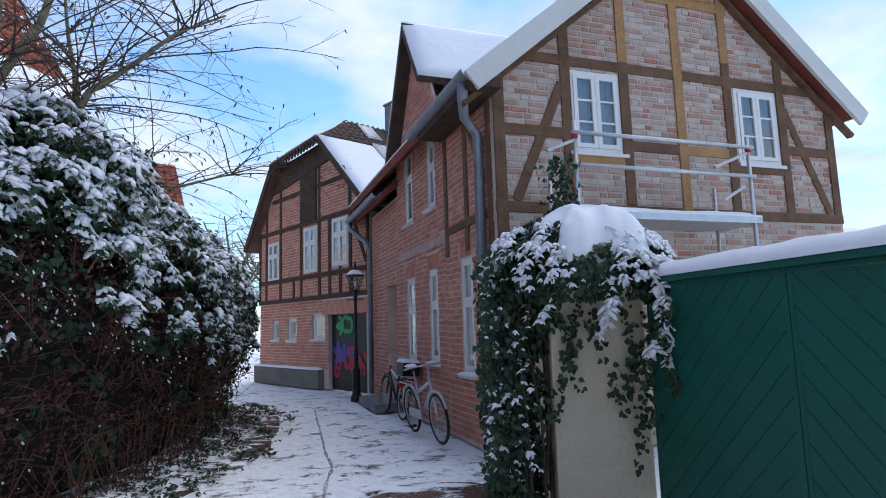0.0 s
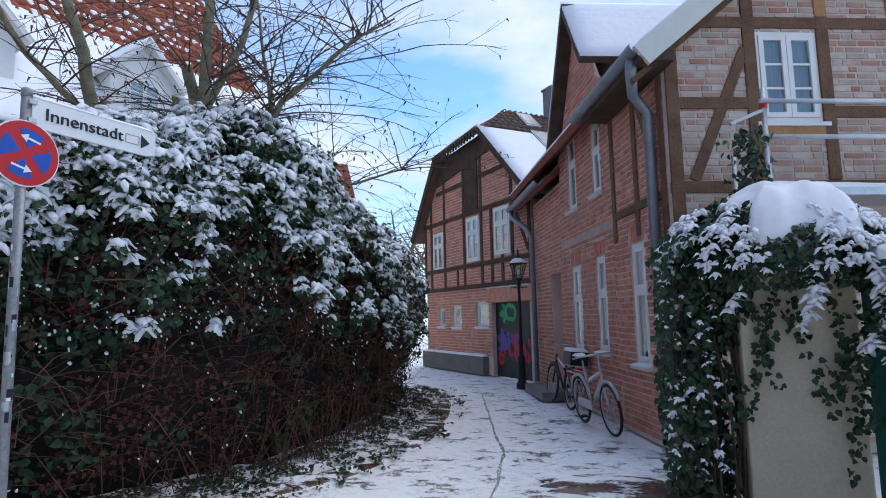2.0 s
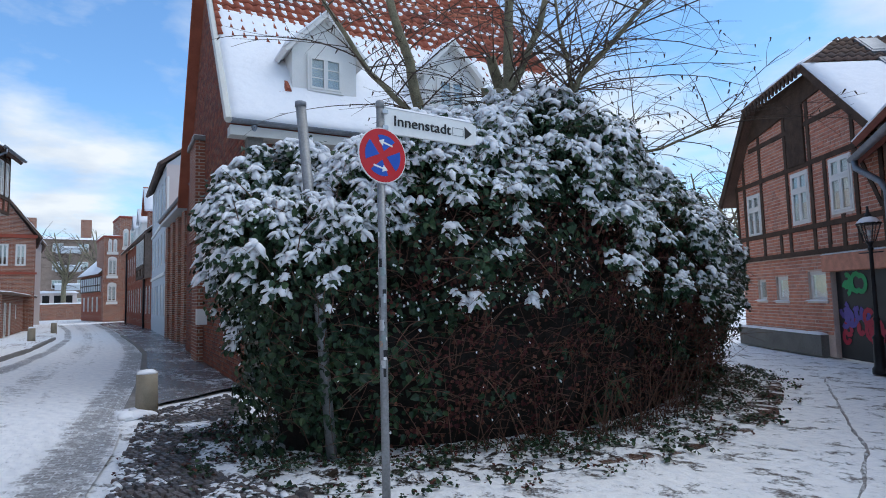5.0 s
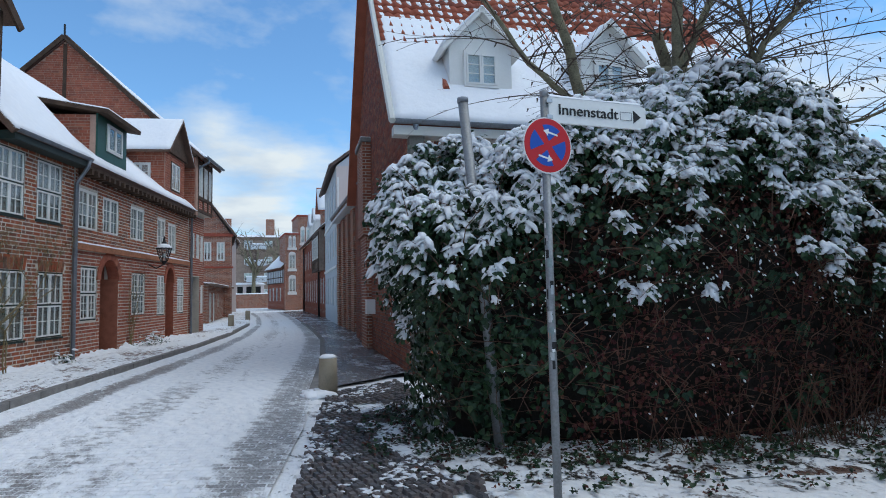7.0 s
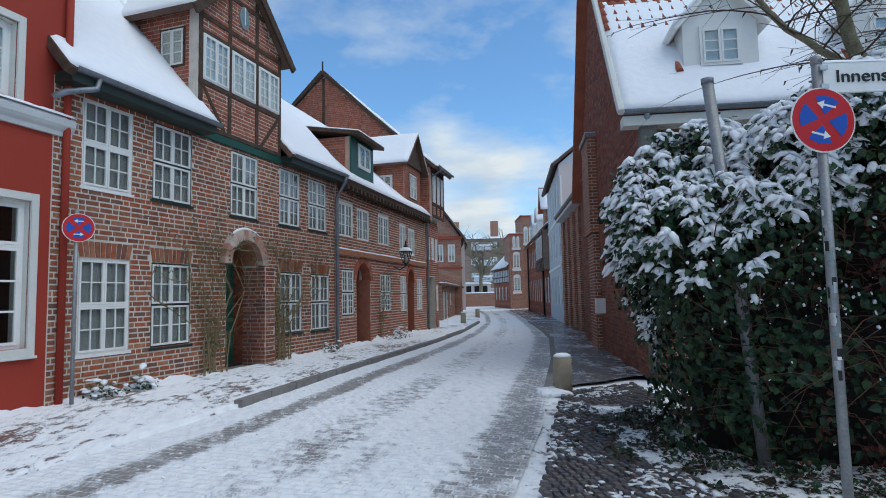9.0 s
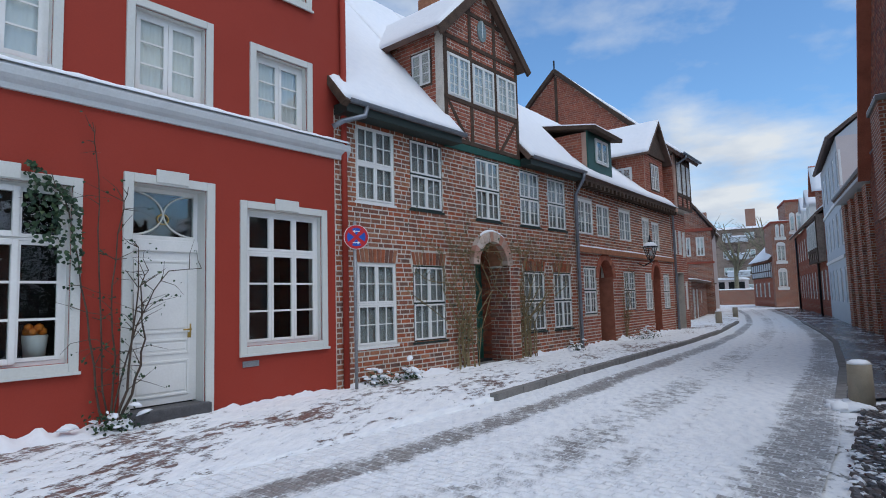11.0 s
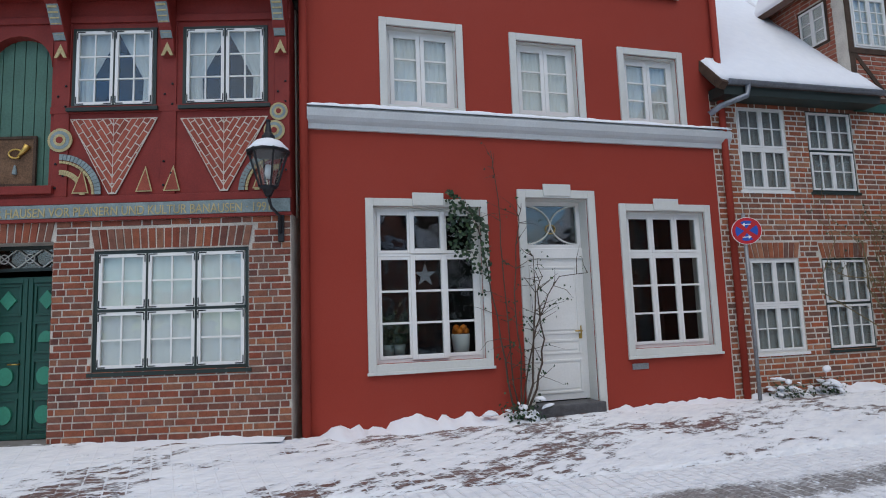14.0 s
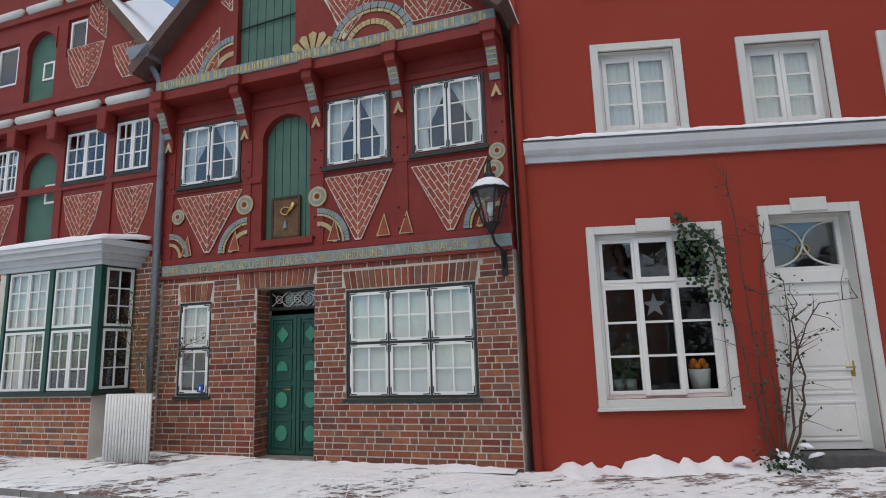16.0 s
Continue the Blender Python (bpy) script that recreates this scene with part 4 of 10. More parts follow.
def strip(name, a, b, na, nb, za, zb, material, amp=1.0, uv=True, skirt=False):
    """A sheet between two lines, with uneven snow on it."""
    g = Geo()
    uvs = []
    rows = []
    for (p, q), (p2, q2), k in zip(zip(a, b), zip(a[1:], b[1:]), range(99)):
        for i in range(na + (1 if k == len(a) - 2 else 0)):
            t = i / na
            s, e = Vector(p).lerp(Vector(p2), t), Vector(q).lerp(Vector(q2), t)
            h0 = za[k] + (za[k + 1] - za[k]) * t if isinstance(za, list) else za
            h1 = zb[k] + (zb[k + 1] - zb[k]) * t if isinstance(zb, list) else zb
            rows.append((s, e, h0, h1))
    run, last = 0.0, None
    for s, e, h0, h1 in rows:
        mid = s.lerp(e, 0.5)
        run += (mid - last).length if last else 0.0
        last = mid
        for j in range(nb + 1):
            u = max(0.0, (j - 1) / (nb - 1)) if skirt else j / nb
            pt = s.lerp(e, u)
            g.v.append((pt.x, pt.y, h0 + (h1 - h0) * u + amp * snow_lumps(pt.x, pt.y) - (0.14 if j == 0 and skirt else 0.0)))
            uvs.append((u, run))
    w = nb + 1
    g.f = [(i * w + j, i * w + j + 1, (i + 1) * w + j + 1, (i + 1) * w + j) for i in range(len(rows) - 1) for j in range(nb)]
    ob = part(name, g, material, smooth=True)
    if uv:
        lay = ob.data.uv_layers.new(name="UVMap")
        for lp in ob.data.loops:
            lay.data[lp.index].uv = uvs[lp.vertex_index]
    return ob


kerb_h = [0.10, 0.07, 0.03, 0.0, 0.0, 0.06, 0.10, 0.10, 0.10, 0.10, 0.10, 0.10, 0.10]
face_h = [0.26, 0.22, 0.17, 0.10, 0.10, 0.10, 0.12, 0.12, 0.12, 0.12, 0.12, 0.12, 0.12]
tagged(strip("pavement", LEFT_EDGE, LEFT_FACE, 14, 14, kerb_h, face_h, "pave_snow", skirt=True), "snow-covered brick pavement along the house fronts", "pavement", kind="structure")
tagged(strip("road", LEFT_EDGE, RIGHT_EDGE, 14, 24, 0.004, 0.004, "road", amp=0.6, uv=True), "street with slushy wheel tracks in the snow", "road", kind="structure")
tagged(strip("pavement_2", RIGHT_EDGE[6:], RIGHT_FACE[6:], 14, 10, 0.02, 0.06, "pave_wet", amp=0.5), "wet dark cobbled pavement with snow remains", "pavement", kind="structure")


def kerb(name, line, h, label):
    """Kerb stones end to end along a line."""
    base = empty(name, pose(0, 0, 0), label, "kerb", kind="structure")
    rng = random.Random(4)
    for p, q in zip(line, line[1:]):
        p, q = Vector((*p, 0)), Vector((*q, 0))
        n = max(1, round((q - p).length / 0.9))
        d = (q - p).normalized()
        s = Vector((-d.y, d.x, 0)) * 0.07
        for i in range(n):
            a, b = p.lerp(q, (i + 0.012) / n), p.lerp(q, (i + 0.988) / n)
            z = h + rng.uniform(-0.008, 0.008)
            g = Geo().flat([(a - s)[:2], (b - s)[:2], (b + s)[:2], (a + s)[:2]], -0.1, z)
            part("kerb_stone", g, "stone", base)
    return base


kerb("kerb_left", LEFT_EDGE[5:11], 0.115, "grey granite kerb showing through the snow")
kerb("kerb_corner", LEFT_EDGE[0:3], 0.07, "short stretch of granite kerb beside the pavement")
kerb("kerb_right", RIGHT_EDGE[6:11], 0.05, "low granite kerb edged with snow")

# ---- red plastered house ----
red = empty("red_house", pose(-3.95, -7.42, 0, 0, 0, 154.5), "red plastered townhouse with white-framed windows and snowy cornice", "house")
r_low = [(0.99, 2.56, 0.96, 3.14), (3.28, 4.32, 0.0, 3.30), (4.98, 6.44, 0.97, 3.12)]
r_up = [(1.24, 2.29, 4.62, 5.82), (3.26, 4.29, 4.60, 5.78), (5.14, 6.15, 4.58, 5.72)]
r_top = [(1.24, 2.29, 6.90, 8.05), (3.26, 4.29, 6.90, 8.05), (5.14, 6.15, 6.90, 8.05)]
part("wall", wall_geo(0.1, 6.98, 0, 9.6, r_low + r_up + r_top, 0, 0.35), "plaster_red", red)
shell(red, 0.1, 6.98, 9.0, 9.6, "plaster_red", 0.35)
# Added near-black linings hide the red side walls, so the rooms look unlit.
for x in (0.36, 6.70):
    part("room_lining", box(x, x + 0.02, 0.36, 1.59, 0.16, 9.3), "inside_shade", red)
part("roof", slab((-0.1, -0.3, 9.5), (7.2, -0.3, 9.5), (7.2, 4.6, 13.2), (-0.1, 4.6, 13.2), 0.15), "roof_tile", red)
part("roof", slab((-0.1, 9.3, 9.5), (7.2, 9.3, 9.5), (7.2, 4.6, 13.2), (-0.1, 4.6, 13.2), 0.15), "roof_tile", red)
for (a, b, c, d), t in zip(r_low + r_up + r_top, (0.11, 0.125, 0.115) + (0.11,) * 6):
    door = c == 0.0
    zb = c if door else c - t
    part("surround_jamb", box(a - t, a, -0.035, 0.02, zb, d + t), "grey_trim", red, bevel=0.006)
    part("surround_jamb", box(b, b + t, -0.035, 0.02, zb, d + t), "grey_trim", red, bevel=0.006)
    part("surround_head", box(a, b, -0.034, 0.02, d, d + t), "grey_trim", red, bevel=0.006)
    if not door:
        part("surround_base", box(a, b, -0.034, 0.02, c - t, c), "grey_trim", red, bevel=0.006)
        part("sill", box(a - t - 0.02, b + t + 0.02, -0.065, -0.03, c - t - 0.035, c - t + 0.005), "grey_trim", red, bevel=0.006)
    if c < 2:
        k = (a + b) / 2
        part("keystone", box(k - 0.23, k + 0.23, -0.055, -0.03, d + t - 0.10, d + t + 0.085), "grey_trim", red, bevel=0.008)
    for rb in ((a, a + 0.012, 0.021, 0.34, c, d), (b - 0.012, b, 0.021, 0.34, c, d), (a + 0.012, b - 0.012, 0.021, 0.34, d - 0.012, d)):
        part("reveal", box(*rb), "grey_trim", red)
for a, b, c, d in (r_low[0], r_low[2]):
    window(red, a + 0.012, b - 0.012, c, d - 0.012, 0.10, 3, (0.70, 0.30), 1, 2, rowlist=(3, 1), frame=0.05, sash=0.045, bar=0.03)
a, b, c, d = r_low[0]
mw, zt = (b - a - 0.124) / 3, c + 0.05 + (d - c - 0.112) * 0.70
part("casement", frame_geo(a + 0.062 + mw - 0.02, b - 0.062 - mw + 0.02, c + 0.03, zt - 0.005, 0.07, 0.062, 0.098), "white", red, "white middle casement", bevel=0.006)
part("casement", frame_geo(a + 0.062 + mw - 0.02, b - 0.062 - mw + 0.02, zt + 0.02, d - 0.05, 0.07, 0.062, 0.098), "white", red, "white top-hung casement", bevel=0.006)
for a, b, c, d in r_up + r_top:
    window(red, a + 0.012, b - 0.012, c, d - 0.012, 0.12, 2, (1.0,), 1, 3, frame=0.05, sash=0.06, bar=0.024, curtain=0.95)
g = Geo()
prof = [(0.0, 4.20), (-0.05, 4.20), (-0.06, 4.27), (-0.10, 4.31), (-0.13, 4.36), (-0.14, 4.45), (-0.10, 4.50), (0.0, 4.52)]
g.v = [(x, y, z) for x in (0.1, 7.04) for y, z in prof]
n8 = len(prof)
g.f = [(i, n8 + i, n8 + i + 1, i + 1) for i in range(n8 - 1)] + [tuple(range(n8)), tuple(range(2 * n8 - 1, n8 - 1, -1))]
part("cornice", g, "cornice", red)
part("cornice_snow", lumpy((0.1, -0.145, 4.50), (7.04, -0.145, 4.50), (7.04, 0.0, 4.53), (0.1, 0.0, 4.53), 90, 4, 0.045, 0.03, 3, 2.5, under=0.0), "snow", red, "thin uneven snow", smooth=True)
# front door
dr = part("door", box(3.292, 4.308, 0.24, 0.29, 0.26, 2.40), "white", red, "white panelled front door")
for z0, z1 in ((0.36, 0.86), (0.94, 1.16), (1.24, 2.28)):
    part("door_panel", frame_geo(3.40, 4.20, z0, z1, 0.035, 0.222, 0.245), "white", dr, bevel=0.006)
    part("door_panel", box(3.46, 4.14, 0.228, 0.245, z0 + 0.06, z1 - 0.06), "white", dr, bevel=0.01)
part("transom", box(3.292, 4.308, 0.20, 0.30, 2.40, 2.56), "white", red, bevel=0.008)
fan = part("fanlight", frame_geo(3.292, 4.308, 2.56, 3.288, 0.06, 0.24, 0.30), "white", red)
part("pane", box(3.35, 4.25, 0.265, 0.27, 2.62, 3.23), "glass", fan).visible_shadow = False
g = Geo()
for k in (1,):
    cx = 3.62 + 0.18 * k
    g.tube([(cx + (0.05 + 0.03 * (k == 1)) * math.cos(t), 0.25, 2.86 + 0.07 * math.sin(t)) for t in [i * math.pi / 8 for i in range(17)]], 0.009, 6)
part("fanlight_scroll", g, "brass", fan, "curled gilt ironwork", smooth=True)
g = Geo()
for sx in (-1, 1):
    for sz, z0 in ((1, 2.62), (-1, 3.23)):
        g.tube([(3.80 + sx * 0.45 * (1 - math.sin(t)), 0.252, z0 + sz * 0.33 * (1 - math.cos(t))) for t in [math.pi / 2 * i / 8 for i in range(9)]], 0.014, 6)
part("fanlight_tracery", g, "grey_trim", fan, "grey curved tracery", smooth=True)
hd = part("door_handle", Geo().tube([(4.20, 0.23, 1.28), (4.20, 0.17, 1.28), (4.08, 0.16, 1.28)], 0.012, 8), "brass", dr, "brass lever handle", smooth=True)
part("handle_plate", box(4.175, 4.225, 0.228, 0.238, 1.16, 1.36), "brass", dr)
part("doorstep", box(3.24, 4.37, -0.12, 0.24, 0.02, 0.245), "cobble", red, "worn dark stone step", bevel=0.015)
part("letter_slot", box(4.92, 5.20, -0.012, 0.004, 0.66, 0.75), "post", red, "small grey letter slot")
part("bell_panel", box(4.322, 4.332, 0.06, 0.16, 1.55, 1.86), "white", red)
part("downpipe", Geo().tube([(0.06, -0.06, 0.05), (0.06, -0.06, 6.0), (0.0, -0.06, 9.5)], 0.06, 12), "plaster_red", red, "red-painted downpipe", smooth=True)
part("downpipe", Geo().tube([(6.93, -0.07, 0.05), (6.93, -0.07, 9.5)], 0.055, 12), "plaster_red", red, "red-painted downpipe", smooth=True)

# ---- half-timbered house with painted carvings ----
cv = empty("carved_house", pose(-3.80, -7.34, 0, 0, 0, 140.5), "gabled house with red carved timber storey over brick ground floor", "house")
l_low = [(-2.56, -0.57, 1.02, 2.58), (-5.62, -4.98, 1.08, 2.56), (-4.12, -3.08, 0.0, 2.72)]
part("wall", wall_geo(-5.98, -0.02, 0, 3.0, l_low, 0, 0.4), "mortar_grey", cv)
arch = [(-2.62, -0.50, 2.60, 2.86), (-5.66, -4.94, 2.58, 2.86), (-4.50, -3.05, 2.72, 3.0)]
bricks(cv, "brick", -5.98, -0.02, 0.06, 2.98, l_low + arch, course=0.088, length=0.26, joint=0.016, single=(-2.9, -0.02, 0.06, 1.05), seed=11)
for a in arch:
    soldier(cv, "brick", a[0] + 0.06, a[1] - 0.06, a[2], a[3], fan=0.05)
l_up = [(-5.72, -4.48, 4.52, 5.60), (-2.90, -1.79, 4.49, 5.60), (-1.44, -0.31, 4.49, 5.60), (-4.06, -3.17, 3.40, 5.52)]
part("upper_wall", wall_geo(-5.98, -0.02, 3.0, 6.05, l_up, -0.02, 0.3), "timber_red", cv, "oxide-red timber and panels")
apex, le, re = (-3.15, 9.5), (-6.3, 6.55), (0.05, 6.3)
def above(e):
    d = Vector((apex[0] - e[0], apex[1] - e[1])).normalized()
    n = Vector((-d.y, d.x))
    return (e[0], e[1], n.x, n.y) if n.y > 0 else (e[0], e[1], -n.x, -n.y)
part("gable_wall", wall_geo(-5.98, -0.02, 6.05, 9.5, [(-4.4, -3.28, 6.30, 8.2)], -0.32, 0.0, cut=[above(le), above(re)]), "timber_red", cv, "oxide-red gable")
shell(cv, -5.98, -0.02, 9, 6.05, "mortar", 0.4)
part("gable_floor", box(-5.98, -0.02, -0.32, 0.3, 6.05, 6.06), "timber_red", cv)
for s in (le, re):
    o = -0.15 if s is le else 0.15
    k = (apex[1] - s[1]) / (apex[0] - s[0])
    e = (s[0] + o, s[1] + o * k)
    part("roof", slab((e[0], -0.6, e[1] + 0.2), (apex[0], -0.6, apex[1] + 0.2), (apex[0], 9, apex[1] + 0.2), (e[0], 9, e[1] + 0.2), 0.18), "roof_dark", cv)
    part("roof_snow", lumpy((e[0], -0.58, e[1] + 0.21), (apex[0], -0.58, apex[1] + 0.21), (apex[0], 9, apex[1] + 0.21), (e[0], 9, e[1] + 0.21), 12, 20, 0.07, 0.02, 5), "snow", cv, smooth=True)
for z, h, y in ((2.97, 0.05, -0.05), (3.20, 0.10, -0.05), (6.0, 0.16, -0.38), (5.68, 0.10, -0.05), (4.42, 0.10, -0.045)):
    if z == 4.42:
        for a, b in ((-5.98, -4.06), (-3.17, -0.02)):
            part("beam", box(a, b, y, -0.02, z, z + h), "timber_red", cv, bevel=0.008)
    else:
        part("beam", box(-6.0, 0.0, y, -0.02, z, z + h), "timber_red", cv, bevel=0.008)
for x in (-5.93, -4.36, -3.02, -1.62, -0.12):
    part("beam", box(x - 0.10, x + 0.10, -0.04, -0.02, 3.3, 5.68), "timber_red", cv, bevel=0.008)
    g = Geo().prism([(-0.42, 6.0), (-0.42, 5.86), (-0.30, 5.78), (-0.20, 5.52), (-0.12, 5.40), (-0.10, 5.22), (-0.04, 5.16), (-0.04, 6.0)], x - 0.085, x + 0.085)
    g.v = [(y, x2, z) for x2, y, z in g.v]
    part("corbel", g, "timber_red", cv, "carved console under the jetty", bevel=0.01)
    g = Geo()
    for q in range(7):
        t = q / 6
        g.box(x - 0.06, x + 0.06, -0.325 + 0.19 * t, -0.30 + 0.19 * t, 5.78 - 0.36 * t - 0.02, 5.78 - 0.36 * t + 0.015)
    part("carving", g, "ochre", cv, "ochre carved notches", kind="stuff")
    part("console_face", Geo().add([(x - 0.075, -0.352, 5.84), (x + 0.075, -0.352, 5.84), (x + 0.075, -0.135, 5.40), (x - 0.075, -0.135, 5.40), (x - 0.075, -0.30, 5.84), (x + 0.075, -0.30, 5.84), (x + 0.075, -0.09, 5.40), (x - 0.075, -0.09, 5.40)], [(0, 3, 2, 1), (4, 5, 6, 7), (0, 1, 5, 4), (1, 2, 6, 5), (2, 3, 7, 6), (3, 0, 4, 7)]), "bluegrey", cv)
    part("console_foot", Geo().prism([(x - 0.08, 5.17), (x, 5.36), (x + 0.08, 5.17), (x + 0.04, 5.17), (x, 5.24), (x - 0.04, 5.17)][::-1], -0.115, -0.10), "ochre", cv)
    for q in range(6):
        part("peg", Geo().lathe([(0.016, 0.0), (0.016, 0.012), (0.008, 0.02)], (0, 0, 0), 6), "iron", cv).matrix_local = pose(x + (0.05 if q % 2 else -0.05), -0.04, 3.42 + 0.16 * q if q < 3 else 4.1 + 0.14 * q, 90, 0, 0)
    part("corbel_head", box(x - 0.12, x + 0.12, -0.46, -0.32, 5.98, 6.16), "timber_red", cv, bevel=0.02)
window(cv, -2.56, -0.57, 1.02, 2.58, 0.02, 3, (0.5, 0.5), 2, 2, frame=0.045, sash=0.042, outer="black_green", curtain=1.0, sill=0.05, gap=0.016, fittings=True)
window(cv, -5.62, -4.98, 1.08, 2.56, 0.02, 1, (0.5, 0.5), 2, 2, frame=0.04, sash=0.045, outer="black_green", curtain=0.5, sill=0.05, fittings=True)
part("number_plate", box(-5.20, -5.09, -0.002, 0.004, 1.14, 1.25), "sign_blue", cv, "small blue plate")
part("plate_mark", box(-5.16, -5.13, -0.005, -0.002, 1.165, 1.225), "sign_white", cv)
for a, b, c, d in l_up[:3]:
    window(cv, a, b, c, d, -0.04, 2, (1.0,), 2, 3, frame=0.04, sash=0.04, bar=0.018, outer="black_green", drapes=True, sill=0.05, gap=0.013, fittings=True)
hatch = part("hatch_door", box(-4.06, -3.17, 0.125, 0.15, 3.45, 5.52), "green_hatch", cv, "arched green loading hatch of upright boards")
for k in range(6):
    a = -4.06 + 0.89 * k / 6
    part("board", box(a + 0.005, a + 0.89 / 6 - 0.005, 0.10, 0.125, 3.45, 5.52), "green_hatch", hatch, bevel=0.004)
g = Geo()
arc = [(-3.615 + 0.445 * math.cos(t), 5.08 + 0.44 * math.sin(t)) for t in [math.pi * i / 14 for i in range(15)]]
g.prism(arc + [(-4.07, 5.54), (-3.16, 5.54)], -0.035, 0.11)
part("hatch_arch", g, "timber_red", cv)
part("hatch_sill", box(-4.15, -3.08, -0.10, 0.12, 3.34, 3.45), "timber_red", cv, bevel=0.01)
pl = part("plaque", box(-3.90, -3.41, -0.05, -0.02, 3.50, 4.14), "timber_old", cv, "framed brown plaque with a brass horn and tassel")
pl.location.y = 0.11
part("plaque_frame", frame_geo(-3.92, -3.39, 3.48, 4.16, 0.035, -0.065, -0.03), "timber", pl)
g = Geo().tube([(-3.60 + 0.085 * math.cos(t) - 0.05, -0.075, 3.92 + 0.06 * math.sin(t)) for t in [i * math.pi / 8 for i in range(15)]], 0.012, 8)
g.tube([(-3.62, -0.075, 3.88), (-3.55, -0.075, 3.94), (-3.49, -0.075, 4.03)], 0.014, 8, 0.045)
part("brass_horn", g, "brass", pl, "brass post horn", smooth=True)
part("tassel", Geo().lathe([(0.012, 0.10), (0.02, 0.06), (0.03, 0.0), (0.028, -0.02)], (-3.65, -0.072, 3.66)), "bluegrey", pl)
hatch = part("hatch_door", box(-4.4, -3.28, -0.195, -0.17, 6.30, 8.2), "green_hatch", cv, "grey-green gable hatch of upright boards")
for k in range(7):
    a = -4.4 + 1.12 * k / 7
    part("board", box(a + 0.005, a + 1.12 / 7 - 0.005, -0.22, -0.195, 6.30, 8.2), "green_hatch", hatch, bevel=0.004)
part("hatch_bar", Geo().tube([(-4.42, -0.25, 7.05), (-3.26, -0.25, 7.12)], 0.015, 8), "iron", cv)
# house door in its recess
g = Geo()
g.box(-4.12, -3.08, 0.34, 0.40, 0.16, 2.30)
gd = part("door", g, "green", cv, "double dark-green panelled door")
for s in (0, 1):
    xa = -4.10 + 0.51 * s
    part("door_leaf", frame_geo(xa, xa + 0.50, 0.18, 2.28, 0.06, 0.315, 0.345), "green", gd, bevel=0.006)
    for k in range(4):
        za = 0.28 + 0.50 * k
        part("door_panel", frame_geo(xa + 0.08, xa + 0.42, za, za + 0.42, 0.03, 0.318, 0.342), "green", gd, bevel=0.005)
        t = [math.pi * 2 * i / 16 for i in range(16)]
        cx, cz = xa + 0.25, za + 0.21
        if k == 3:
            poly = [(cx + 0.11, cz), (cx, cz + 0.13), (cx - 0.11, cz), (cx, cz - 0.13)]
        elif k == 2:
            poly = [(cx + 0.10 * math.cos(math.pi * i / 8), cz - 0.06 + 0.15 * math.sin(math.pi * i / 8)) for i in range(9)]
        else:
            poly = [(cx + 0.105 * math.cos(q), cz + 0.12 * math.sin(q)) for q in t]
        part("panel_boss", Geo().prism(poly, 0.31, 0.34), "green_light", gd, "fresh green raised boss", bevel=0.004)
part("door_handle", Geo().tube([(-3.66, 0.31, 1.15), (-3.66, 0.26, 1.15), (-3.78, 0.26, 1.15)], 0.011, 8), "brass", gd, smooth=True)
fl = part("fanlight", frame_geo(-4.12, -3.08, 2.38, 2.72, 0.045, 0.33, 0.40), "black_green", cv)
part("pane", box(-4.08, -3.12, 0.365, 0.37, 2.42, 2.68), "glass", fl).visible_shadow = False
g = Geo()
for k in range(3):
    cx = -3.94 + 0.34 * k
    g.tube([(cx - 0.16, 0.34, 2.43), (cx, 0.34, 2.55), (cx + 0.16, 0.34, 2.43)], 0.010, 5).tube([(cx - 0.16, 0.34, 2.67), (cx, 0.34, 2.55), (cx + 0.16, 0.34, 2.67)], 0.010, 5)
    g.tube([(cx + 0.06 * math.cos(t), 0.338, 2.55 + 0.06 * math.sin(t)) for t in [i * math.pi / 6 for i in range(13)]], 0.009, 5)
part("tracery", g, "grey_trim", fl, smooth=True)
part("doorstep", box(-4.20, -3.0, -0.05, 0.34, 0.05, 0.17), "stone", cv, bevel=0.012)
for xa, sd in ((-4.12, 41), (-3.092, 42)):
    g = Geo()
    for b in brick_list(0.0, 0.33, 0.16, 2.70, [], course=0.094, length=0.27, seed=sd):
        g.box(xa, xa + 0.012, b[0], b[0] + b[2], b[1], b[1] + b[3])
    part("brickwork", g, "brick", cv, kind="stuff")
# lettering band
def letters(text, x0, x1, z, size, y, material, parent, name="lettering"):
    cu = bpy.data.curves.new(name, "FONT")
    cu.body, cu.size, cu.extrude, cu.align_x = text, size, 0.006, "LEFT"
    tmp = bpy.data.objects.new(name, cu)
    me = bpy.data.meshes.new_from_object(tmp)
    bpy.data.objects.remove(tmp)
    co = np.zeros(len(me.vertices) * 3)
    me.vertices.foreach_get("co", co)
    co = co.reshape(-1, 3)
    lo, hi = co.min(0), co.max(0)
    new_co = np.stack([x0 + (co[:, 0] - lo[0]) / (hi[0] - lo[0]) * (x1 - x0), y - co[:, 2], z + (co[:, 1] - lo[1]) / (hi[1] - lo[1]) * size], 1)
    me.vertices.foreach_set("co", new_co.ravel())
    me.materials.append(M[material])
    me.name = name
    me.update()
    ob = new(name, me)
    ob.parent = parent
    return ob


part("text_band", box(-5.98, -0.02, -0.055, -0.02, 3.022, 3.196), "bluegrey", cv, "grey-blue board with raised lettering")
letters("HERR SCHÜTZE MICH UND DIE HIER HAUSEN VOR PLANERN UND KULTUR BANAUSEN · 1991", -5.92, -0.28, 3.035, 0.145, -0.058, "ochre", cv)
part("text_band", box(-5.98, -0.02, -0.40, -0.322, 6.165, 6.335), "bluegrey", cv, "grey-blue board with raised carving")
g, rng = Geo(), random.Random(8)
x = -5.9
